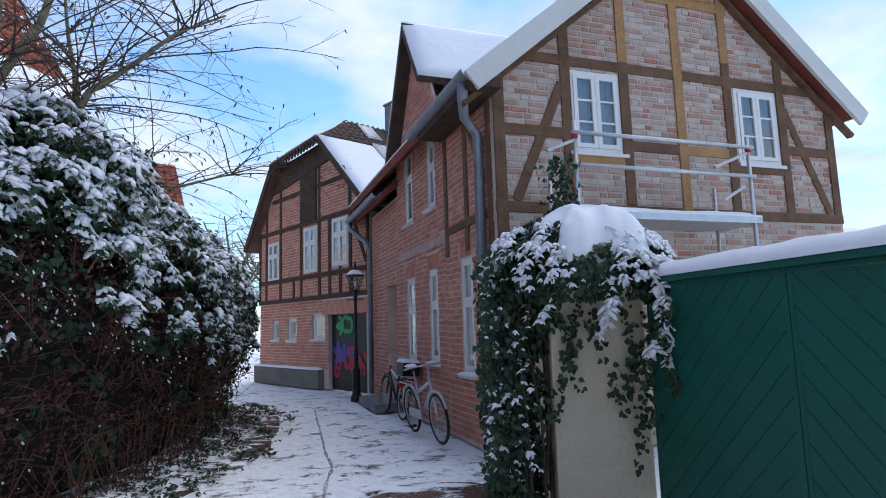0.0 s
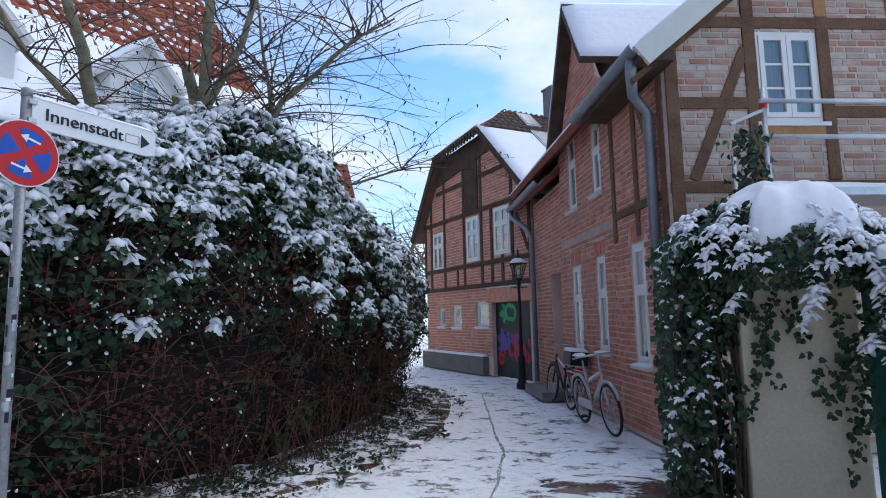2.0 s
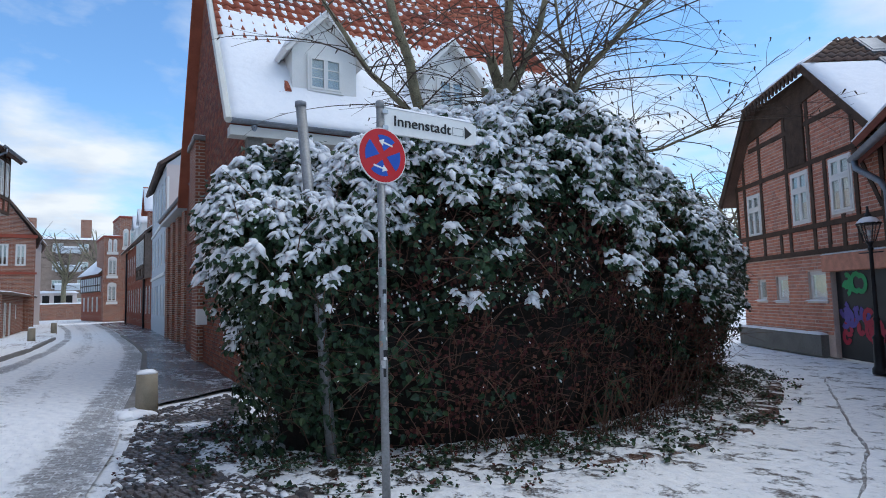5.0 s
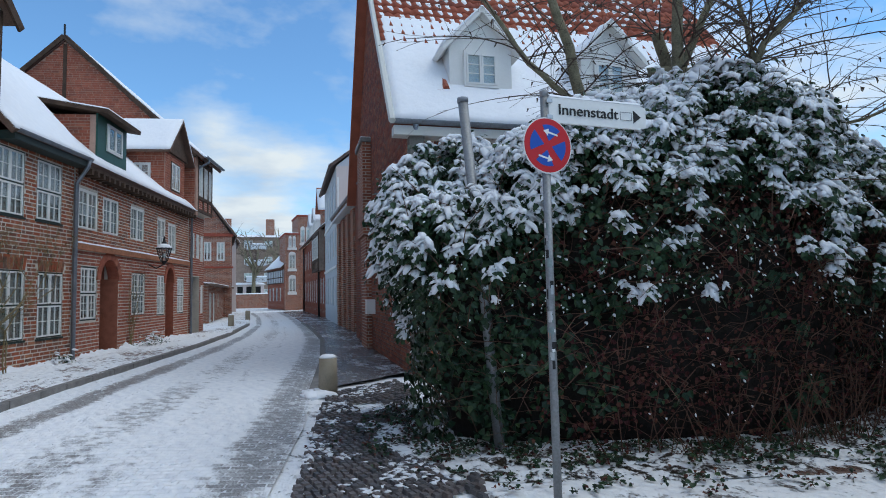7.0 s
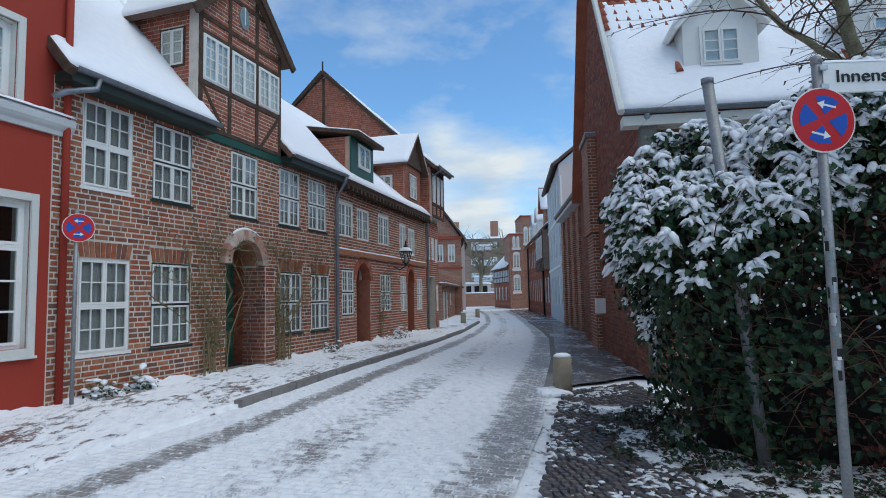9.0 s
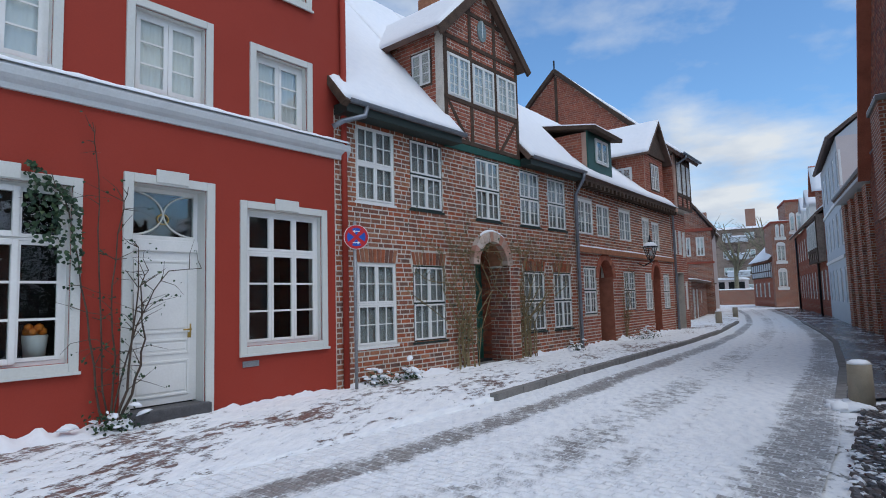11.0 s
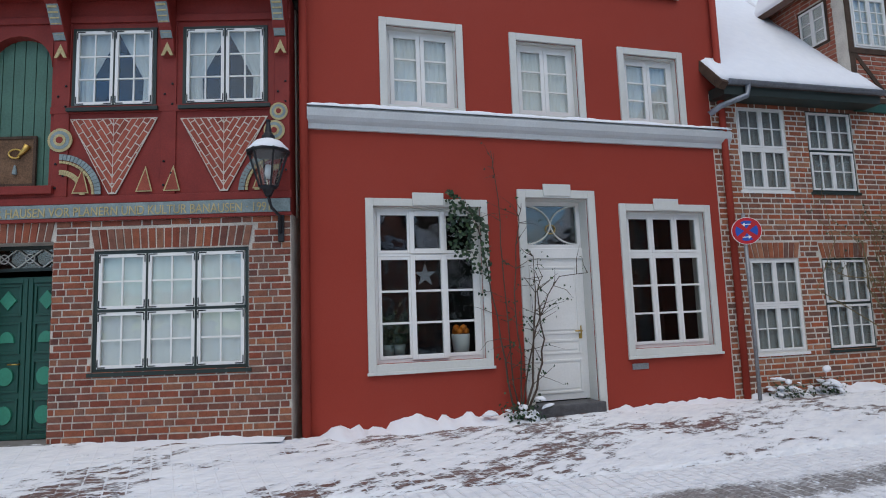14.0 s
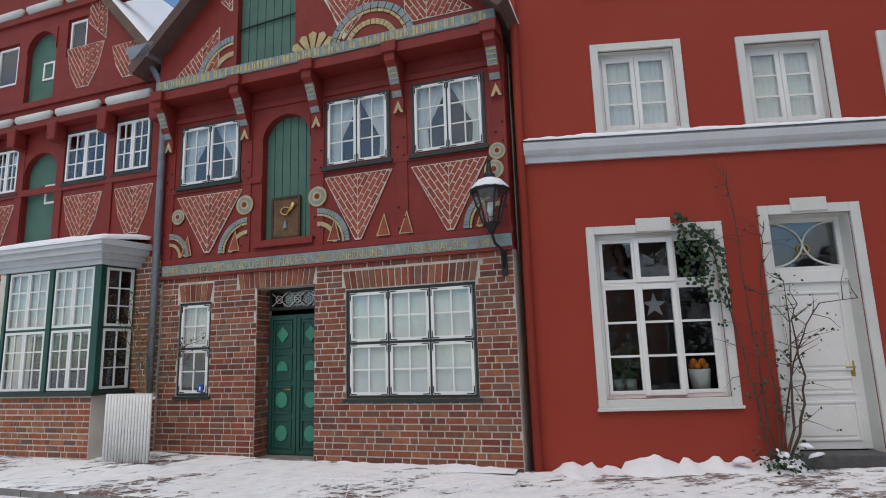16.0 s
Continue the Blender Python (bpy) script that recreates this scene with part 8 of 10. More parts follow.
def clump_mesh(name, at, nrm, size, parent, rs, fine=True, label="", flat=0.55):
    """Cushions of snow that lie on leaves: uneven, longer down the slope, flat below."""
    V, F = (ICO_V, ICO_F) if fine else (ICO1_V, ICO1_F)
    vs, fs, k = [], [], 0
    for p, nn, s in zip(np.asarray(at, float), np.asarray(nrm, float), size):
        up = np.array([0, 0, 1.0]) * 0.55 + nn * 0.62 + rs.normal(0, 0.16, 3)
        up /= np.linalg.norm(up)
        down = np.array([0, 0, -1.0]) + nn * 0.8
        down = down - up * (down @ up) + rs.normal(0, 0.35, 3)
        down -= up * (down @ up)
        down /= np.linalg.norm(down) + 1e-9
        side = np.cross(up, down)
        L, W, H = s * rs.uniform(0.9, 1.6), s * rs.uniform(0.6, 1.0), s * rs.uniform(0.35, 0.6) * flat / 0.55
        ph = rs.uniform(0, 6, 6)
        lump = 1 + 0.20 * np.sin(3.1 * V[:, 0] + ph[0]) * np.sin(2.7 * V[:, 1] + ph[1]) + 0.14 * np.sin(5.3 * V[:, 0] + ph[2]) * np.cos(4.9 * V[:, 1] + ph[3])
        q = V * lump[:, None]
        zz = np.where(q[:, 2] < 0, q[:, 2] * 0.35, q[:, 2])
        bend = -0.35 * (q[:, 0] > 0) * q[:, 0] ** 2
        w = p + q[:, 0:1] * L * down + q[:, 1:2] * W * side + (zz * H + bend * L * 0.5)[:, None] * up
        vs.append(w)
        fs.append(F + k)
        k += len(V)
    g = Geo()
    g.v, g.f = np.concatenate(vs).tolist(), np.concatenate(fs).tolist()
    return part(name, g, "snow", parent, label, smooth=True, kind="stuff")


def spray_snow(name, at, nrm, radius, parent, rs, label="", leaves=None, droop=(0.35, 1.0)):
    """Snow on leaf sprays: from each heart several soft lobes run outwards and droop with the leaves under them."""
    V, F = ICO1_V, ICO1_F
    cs, ds, ws, hs, ls, dr = [], [], [], [], [], []
    for p, m, r in zip(at, nrm, radius):
        out = Vector((m[0], m[1], 0))
        out = out.normalized() if out.length > 1e-3 else Vector((1, 0, 0))
        side = Vector((-out.y, out.x, 0))
        wide = 1.5 + 1.6 * max(0.0, m[2])
        n = rs.randint(4, 8)
        for k in range(n):
            ph = (2 * (k + rs.uniform(0.1, 0.9)) / n - 1) * wide
            d = out * math.cos(ph) + side * math.sin(ph) + Vector((0, 0, rs.normal(0.05, 0.22)))
            L = r * rs.uniform(0.6, 1.35)
            cs.append(Vector(p) + Vector(rs.normal(0, r * 0.16, 3)))
            ds.append(d.normalized())
            ls.append(L)
            ws.append(L * rs.uniform(0.26, 0.48))
            hs.append(L * rs.uniform(0.17, 0.32))
            dr.append(rs.uniform(*droop))
            if leaves is not None and rs.uniform() < 0.7:
                leaves[0].append(cs[-1] + ds[-1] * L * 0.85 - Vector((0, 0, dr[-1] * L * 0.7 + 0.02)))
                leaves[1].append(Vector((d.x, d.y, 0.5)))
                leaves[2].append(rs.uniform(0.05, 0.09))
    c, d = np.array([tuple(q) for q in cs]), np.array([tuple(q) for q in ds])
    L, W, H, D = (np.array(q)[:, None, None] for q in (ls, ws, hs, dr))
    sd = np.stack([-d[:, 1], d[:, 0], np.zeros(len(d))], 1)
    sd /= np.linalg.norm(sd, axis=1)[:, None] + 1e-9
    up = np.cross(d, sd)
    up *= np.sign(up[:, 2:3] + 1e-9)
    ph = rs.uniform(0, 6, (len(c), 1))
    lump = 1 + 0.22 * np.sin(4.0 * V[None, :, 0] + ph) * np.cos(3.3 * V[None, :, 1] + 2 * ph)
    t = (V[None, :, 0:1] + 0.75) / 1.75
    zz = np.where(V[:, 2] < 0, V[:, 2] * 0.45, V[:, 2])[None, :, None]
    v = c[:, None] + d[:, None] * (L * t) + sd[:, None] * (V[None, :, 1:2] * W * (1.1 - 0.5 * t) * lump[..., None]) + up[:, None] * (zz * H * lump[..., None])
    v[..., 2:3] -= D * L * np.clip(t, 0, 2) ** 2
    f = (F[None] + (np.arange(len(c)) * len(V))[:, None, None]).reshape(-1, 3)
    g = Geo()
    g.v, g.f = v.reshape(-1, 3).tolist(), f.tolist()
    return part(name, g, "snow", parent, label, smooth=True, kind="stuff")


FRONT = [Vector(p) for p in ((-7.9, 4.5), (-6.75, 3.45), (-5.95, 3.15), (-5.15, 3.75), (-4.5, 4.8), (-3.85, 6.2), (-3.65, 8.0), (-4.0, 10.0), (-4.45, 11.9), (-5.4, 13.2))]
CREST = [2.55, 2.95, 3.15, 3.2, 3.6, 3.95, 3.25, 3.0, 2.85, 2.4]
CUM = [0.0]
for a, b in zip(FRONT, FRONT[1:]):
    CUM.append(CUM[-1] + (b - a).length)


def hedge_at(s):
    """Foot, outward way and height of the hedge at s metres along its front."""
    for k in range(len(FRONT) - 1):
        if s <= CUM[k + 1] or k == len(FRONT) - 2:
            t = (s - CUM[k]) / (CUM[k + 1] - CUM[k])
            p = FRONT[k].lerp(FRONT[k + 1], t)
            dk = [(FRONT[min(i + 1, len(FRONT) - 1)] - FRONT[max(i - 1, 0)]).normalized() for i in (k, k + 1)]
            d = dk[0].lerp(dk[1], t).normalized()
            return p, Vector((d.y, -d.x)), CREST[k] + (CREST[k + 1] - CREST[k]) * t


PROFILE = [(0.0, -0.01), (0.10, 0.22), (0.22, 0.42), (0.30, 0.60), (0.24, 0.78), (0.02, 0.92), (-0.45, 1.0), (-1.1, 1.0), (-1.7, 0.9), (-2.1, 0.6)]


def hedge_point(s, v):
    p, n, h = hedge_at(s)
    k = min(int(v * (len(PROFILE) - 1)), len(PROFILE) - 2)
    t = v * (len(PROFILE) - 1) - k
    o = PROFILE[k][0] + (PROFILE[k + 1][0] - PROFILE[k][0]) * t
    z = PROFILE[k][1] + (PROFILE[k + 1][1] - PROFILE[k][1]) * t
    q = Vector((p.x + n.x * o, p.y + n.y * o, z * h))
    b = noise.noise(q * 1.0) * 0.34 + noise.noise(q * 2.6 + Vector((5, 0, 0))) * 0.20 + noise.noise(q * 5.5 + Vector((2, 8, 0))) * 0.08
    dz = (PROFILE[k + 1][1] - PROFILE[k][1]) * h
    do = PROFILE[k + 1][0] - PROFILE[k][0]
    m = Vector((n.x * dz, n.y * dz, -do))
    if v < 0.02:
        m = Vector((n.x, n.y, 0))
    m.normalize()
    taper = min(1.0, z * 3.0)
    return q + m * b * taper, m


rs = np.random.RandomState(5)
hedge = empty("ivy_hedge", pose(0, 0, 0), "high hedge overgrown with dark ivy, its top heavy with snow", "hedge")
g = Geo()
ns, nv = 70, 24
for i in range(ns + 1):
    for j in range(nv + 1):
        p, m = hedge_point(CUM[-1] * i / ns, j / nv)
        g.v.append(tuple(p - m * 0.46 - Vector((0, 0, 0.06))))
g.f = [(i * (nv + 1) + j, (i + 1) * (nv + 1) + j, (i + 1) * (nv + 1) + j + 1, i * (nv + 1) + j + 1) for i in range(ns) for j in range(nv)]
# Added shell behind the leaves; its near-black colour paints the shade in the gaps.
part("inner_growth", g, "hedge_shade", hedge, "near-black shell standing in for the shade inside the hedge", smooth=True)
la, ln, lz, da, dn, dz_, ca, cn, cz, fa, fn, fz = ([] for _ in range(12))
for _ in range(66000):
    s, v = rs.uniform(0, CUM[-1]), rs.uniform(0, 0.86)
    p, m = hedge_point(s, v)
    dead = 0.0
    if 3.4 < s < 10.4 and v < 0.46:
        dead = 1.25 * min(1.0, (0.46 - v) * 6.0) * min(1.0, (s - 3.4) * 0.9) * min(1.0, (10.4 - s) * 0.7)
    dead *= 0.72 + 0.9 * noise.noise(p * 0.9 + Vector((9, 2, 1)))
    depth = rs.uniform(0, 0.34) ** 1.2
    hole = noise.noise(p * 2.7 + Vector((1, 4, 2))) + 0.6 * noise.noise(p * 6.5)
    if hole > -0.02:
        depth += min(0.34, (hole + 0.02) * 1.0)
        if rs.uniform() < 0.55:
            continue
    if v < 0.36 and rs.uniform() < 0.25:
        continue
    q = p - m * depth + Vector(rs.normal(0, 0.03, 3))
    if rs.uniform() < dead * 1.25 and noise.noise(p * 1.9 + Vector((2, 2, 7))) < 0.22:
        if rs.uniform() < 0.95:
            da.append(q)
            dn.append(m)
            dz_.append(rs.uniform(0.03, 0.062))
    else:
        la.append(q)
        ln.append(m)
        lz.append(rs.uniform(0.045, 0.10))
# sprays that stand out through the snow
for _ in range(1500):
    s, v = rs.uniform(0, CUM[-1]), rs.uniform(0.26, 0.86)
    p, m = hedge_point(s, v)
    for k in range(rs.randint(3, 8)):
        la.append(p + m * rs.uniform(0.01, 0.12) + Vector(rs.normal(0, 0.045, 3)))
        ln.append(m + Vector((0, 0, 0.4)))
        lz.append(rs.uniform(0.04, 0.085))
for _ in range(10500):
    s, v = rs.uniform(0, CUM[-1]), rs.uniform(0.20, 0.80)
    p, m = hedge_point(s, v)
    w = noise.noise(p * 2.2 + Vector((3, 7, 1))) + 0.8 * noise.noise(p * 5.0)
    low = 0.28 + 0.04 * min(1.0, max(0.0, min(s - 3.2, 7.0 - s))) - 0.05 * min(1.0, max(0.0, s - 6.2))
    want = min(0.82, (v - low) * 5.5) + 1.35 * w
    if v < low + 0.03:
        want -= 0.22
    if rs.uniform() < want:
        ca.append(p + m * rs.uniform(0.0, 0.11))
        cn.append(m)
        cz.append(rs.uniform(0.06, 0.15) * (0.75 + 0.45 * v) * (1.0 if s < 7.0 else 0.8))
    elif rs.uniform() < 0.16:
        for k in range(rs.randint(1, 4)):
            fa.append(p + m * 0.03 + Vector(rs.normal(0, 0.05, 3)))
            fn.append(m)
            fz.append(rs.uniform(0.006, 0.02))
spray_snow("hedge_snow", ca, cn, cz, hedge, rs, "soft drooping lobes of snow on the leaf sprays", (la, ln, lz))
leaf_mesh("ivy_leaves", la, ln, lz, "ivy", hedge, rs, label="glossy dark green ivy leaves")
leaf_mesh("dead_leaves", da, dn, dz_, "deadleaf", hedge, rs, label="withered red-brown leaves and twigs")
for _ in range(420):
    s, v = rs.uniform(0, CUM[-1]), rs.uniform(0.03, 0.45)
    p, m = hedge_point(s, v)
    if noise.noise(p * 1.7) > -0.1:
        fa.append(p + m * 0.03)
        fn.append(m)
        fz.append(rs.uniform(0.006, 0.018))
clump_mesh("fleck_snow", fa, fn, fz, hedge, rs, False, "small flecks of snow")
g = Geo()
rng = random.Random(17)
for _ in range(1500):
    s, v = rng.uniform(2.6, 11.2), rng.uniform(0.0, 0.46)
    p, m = hedge_point(s, v)
    p = p - m * rng.uniform(-0.04, 0.30)
    d = Vector((rng.gauss(0, 0.5), rng.gauss(0, 0.5), rng.uniform(-0.3, 1.0))).normalized()
    L = rng.uniform(0.25, 0.8)
    b = Vector((rng.gauss(0, 0.15), rng.gauss(0, 0.15), -0.12))
    g.tube([p, p + d * L * 0.4, p + d * L * 0.75 + b * 0.5, p + d * L + b], rng.uniform(0.003, 0.008), 3, 0.002)
part("twig_tangle", g, "cane", hedge, "bare tangled twigs", kind="stuff")
g = Geo()
for _ in range(80):
    s = rng.gauss(6.6, 1.1)
    p, m = hedge_point(min(max(s, 3.6), 9.6), 0.02)
    p = Vector((p.x, p.y, 0.0)) + Vector((m.x, m.y, 0)) * rng.uniform(0.0, 0.30)
    L, d = rng.uniform(0.4, 1.05), Vector((rng.gauss(0, 0.28), rng.gauss(0, 0.28), 1)).normalized()
    b = Vector((rng.gauss(0, 0.12), rng.gauss(0, 0.12), 0))
    g.tube([p, p + d * L * 0.5 + b * 0.6, p + d * L * 0.85 + b, p + d * L + b * 2.2 - Vector((0, 0, 0.1))], rng.uniform(0.004, 0.008), 4, 0.002)
part("stem_tangle", g, "cane", hedge, "dry brown stems rising from the foot", kind="stuff")
# litter and snow at the hedge foot
ft = empty("hedge_verge", pose(0, 0, 0), "snowy verge with ivy and dead leaves along the hedge", "verge", kind="structure")
g = Geo()
for i in range(90):
    s = CUM[-1] * i / 89
    p, n, h = hedge_at(s)
    for j in range(13):
        o = -0.3 + (1.15 if 1.5 < s < 9 else 0.8) * j / 12
        q = Vector((p.x + n.x * o, p.y + n.y * o, 0))
        e = 1 - max(0.0, (j - 6) / 6.0) ** 1.5
        g.v.append((q.x, q.y, 0.0 + e * (0.05 + 0.05 * noise.noise(q * 3.0) + 0.03 * noise.noise(q * 9.0)) - 0.02))
g.f = [(i * 13 + j, i * 13 + j + 1, (i + 1) * 13 + j + 1, (i + 1) * 13 + j) for i in range(89) for j in range(12)]
M["earth"] = ground_mat("wet_brown_earth", (0.08, 0.045, 0.035), (0.14, 0.085, 0.065), 0.84, 0.94, 3.0, rough=0.45)
M["verge"] = ground_mat("leafy_snow", (0.022, 0.018, 0.012), (0.05, 0.035, 0.025), 0.73, 0.83, 5.0, stretch=0.9, mids=16.0)
part("verge_ground", g, "verge", ft, smooth=True)
va, vn, vz, wa, wn2, wz = [], [], [], [], [], []
for _ in range(26000):
    s = rs.uniform(0.5, CUM[-1] - 0.5)
    p, n, h = hedge_at(s)
    o = rs.uniform(-0.1, 1.25)
    q = Vector((p.x + n.x * o, p.y + n.y * o, rs.uniform(0.03, 0.09) if o < 0.7 else rs.uniform(0.0, 0.03)))
    if 0.6 * noise.noise(q * 2.6) + 0.9 * noise.noise(q * 9.0) > 0.02 + 0.34 * (o - 0.2):
        (va if rs.uniform() < 0.6 else wa).append(q)
leaf_mesh("verge_ivy", va, [(0, 0, 1)] * len(va), rs.uniform(0.03, 0.06, len(va)), "ivy", ft, rs, droop=0.0)
leaf_mesh("verge_litter", wa, [(0, 0, 1)] * len(wa), rs.uniform(0.02, 0.045, len(wa)), "deadleaf", ft, rs, droop=0.0)

# bare earth along the lane and a thawed patch at its mouth
g = Geo()
for i in range(40):
    p, n, h = hedge_at(5.6 + 6.0 * i / 39)
    for j in range(7):
        w = 0.55 * math.sin(math.pi * (i + 0.5) / 40) ** 0.5
        o = 0.80 + w * (j / 6 - 0.5) * (1 + 0.5 * noise.noise(Vector((p.x * 2, p.y * 2, j))))
        qx, qy = p.x + n.x * o, p.y + n.y * o
        g.v.append((qx, qy, snow_lumps(qx, qy) - 0.012 - 0.035 * abs(j / 3 - 1) ** 4))
g.f = [(i * 7 + j, i * 7 + j + 1, (i + 1) * 7 + j + 1, (i + 1) * 7 + j) for i in range(39) for j in range(6)]
part("bare_earth", g, M["earth"], ft, "brown trodden earth", smooth=True)
g = Geo()
for i in range(25):
    for j in range(33):
        a, r = 2 * math.pi * j / 32, i / 24
        e = 1 + 0.35 * noise.noise(Vector((math.cos(a) * 1.8, math.sin(a) * 1.8, 4))) + 0.25 * noise.noise(Vector((math.cos(a) * 5, math.sin(a) * 5, 8)))
        g.v.append((-0.30 + 0.75 * r * e * math.cos(a), 6.35 + 0.42 * r * e * math.sin(a), 0.024 - 0.05 * r ** 4))
g.f = [(i * 33 + j, (i + 1) * 33 + j, (i + 1) * 33 + j + 1, i * 33 + j + 1) for i in range(24) for j in range(32)]
wet = part("wet_patch", g, M["earth"], None, smooth=True)
tagged(wet, "thawed wet brown patch in the lane", "ground", kind="structure")

# ivy on the gate pillar
def scatter(fn, n):
    return [fn() for _ in range(n)]


iv = empty("pillar_ivy", pose(0, 0, 0), "ivy climbing over the gate pillar under a cap of snow", "ivy")
ia, in_, iz = [], [], []
for _ in range(13500):
    a = rs.uniform(0, 1)
    if a < 0.45:
        # the hanging curtain on the lane side
        x, y = rs.uniform(0.20, 0.88), rs.uniform(5.55, 6.5)
        zt = 2.25
        z = zt * (1 - rs.uniform(0, 1) ** 1.1)
        if x > 0.72 and z < 1.3:
            continue
        nn = Vector((-0.7, -0.7, 0.1))
        x += 0.10 * noise.noise(Vector((y * 3, z * 2, 1)))
        if y < 5.75 and x > 0.55 and z < 1.5:
            continue
    else:
        # the bulging crown
        th, ph = rs.uniform(0, 2 * math.pi), rs.uniform(0.0, 1.9)
        r = 1 + 0.18 * noise.noise(Vector((th * 1.6, ph * 2, 3)))
        x = 1.12 + 0.82 * r * math.sin(ph) * math.cos(th)
        y = 5.98 + 0.62 * r * math.sin(ph) * math.sin(th)
        z = 1.98 + 0.62 * r * math.cos(ph)
        nn = Vector((x - 1.12, y - 5.98, z - 1.9)).normalized()
        if ph < 0.75 and rs.uniform() < 0.8:
            continue
    ia.append((x, y, max(z, 0.06)))
    in_.append(nn)
    iz.append(rs.uniform(0.045, 0.085))
for x0, y0, z0, L in ((1.05, 5.70, 1.75, 0.75), (1.25, 5.70, 1.7, 0.95), (1.4, 5.70, 1.75, 0.65), (1.55, 5.68, 1.8, 0.9), (1.68, 5.55, 1.8, 1.1), (1.76, 5.35, 1.75, 0.75), (0.92, 5.70, 1.6, 0.9), (1.62, 5.68, 1.5, 1.2)):
    for k in range(60):
        t = rs.uniform(0, 1)
        ia.append((x0 + 0.12 * math.sin(3 * t + x0 * 9) + rs.normal(0, 0.035), y0 - 0.03 + rs.normal(0, 0.02), z0 - L * t))
        in_.append(Vector((0, -1, 0.2)))
        iz.append(rs.uniform(0.04, 0.075))
for k in range(260):
    t = rs.uniform(0, 1)
    ia.append((1.02 + rs.normal(0, 0.09), 6.05 + rs.normal(0, 0.09), 2.35 + 0.85 * t))
    in_.append(Vector((rs.normal(), rs.normal(), 0.3)).normalized())
    iz.append(rs.uniform(0.05, 0.085))
leaf_mesh("ivy_leaves", ia, in_, iz, "ivy", iv, rs)
g = Geo()
ng = 44
for i in range(ng + 1):
    for j in range(ng + 1):
        u, v = 2 * i / ng - 1, 2 * j / ng - 1
        r = math.sqrt(u * u + v * v)
        k = min(1.0, 1.0 / max(r, 1e-6) * max(abs(u), abs(v)))
        u, v = u * k, v * k
        r = math.sqrt(u * u + v * v)
        edge = 1 + 0.16 * noise.noise(Vector((math.atan2(v, u) * 2.2, 0.5, 2)))
        x, y = 1.22 + 0.62 * u * edge, 5.92 + 0.56 * v * edge
        z = 2.10 + 0.56 * math.sqrt(max(0.0, 1 - r ** 2.4)) + 0.09 * noise.noise(Vector((x * 3, y * 3, 0))) + 0.05 * noise.noise(Vector((x * 8, y * 8, 4))) - 0.10 * max(0, r - 0.8)
        g.v.append((x, y, z))
g.f = [(i * (ng + 1) + j, (i + 1) * (ng + 1) + j, (i + 1) * (ng + 1) + j + 1, i * (ng + 1) + j + 1) for i in range(ng) for j in range(ng)]
part("snow_cap", g, "snow", iv, "deep rounded cap of snow", smooth=True)
ca, cn, cz = [], [], []
for _ in range(620):
    th, ph = rs.uniform(2.6, 6.5), rs.uniform(0.7, 1.75)
    x, y, z = 1.12 + 0.88 * math.sin(ph) * math.cos(th), 5.98 + 0.68 * math.sin(ph) * math.sin(th), 2.0 + 0.62 * math.cos(ph)
    if noise.noise(Vector((x * 3, y * 3, z * 2))) > -0.05:
        ca.append((x, y, z))
        cn.append(Vector((x - 1.12, y - 5.98, z - 1.9)).normalized())
        cz.append(rs.uniform(0.02, 0.065))
for x0, y0, z0, L in ((1.20, 5.36, 2.0, 0.55), (1.66, 5.42, 2.0, 0.7), (1.78, 5.45, 1.8, 0.6), (0.75, 5.5, 2.1, 0.5)):
    for k in range(16):
        t = k / 15
        ca.append((x0 + 0.07 * math.sin(4 * t) + rs.normal(0, 0.02), y0 + rs.normal(0, 0.03), z0 - L * t))
        cn.append(Vector((0, -0.7, 0.7)))
        cz.append(rs.uniform(0.03, 0.085))
for _ in range(260):
    ca.append((rs.uniform(0.2, 0.6), rs.uniform(5.5, 6.2), rs.uniform(0.2, 2.0)))
    cn.append(Vector((-0.6, -0.6, 0.5)))
    cz.append(rs.uniform(0.012, 0.04))
spray_snow("hedge_snow", ca, cn, [q * 1.15 for q in cz], iv, rs)
g = Geo()
for k in range(12):
    x, y = rs.uniform(0.3, 0.85), rs.uniform(5.6, 6.2)
    g.tube([(x, y, 0.0), (x + rs.normal(0, 0.05), y, 0.7), (x + rs.normal(0, 0.08), y, 1.4), (x + 0.15, y, 2.0)], 0.012, 5)
part("stem_tangle", g, "twig", iv, kind="stuff")


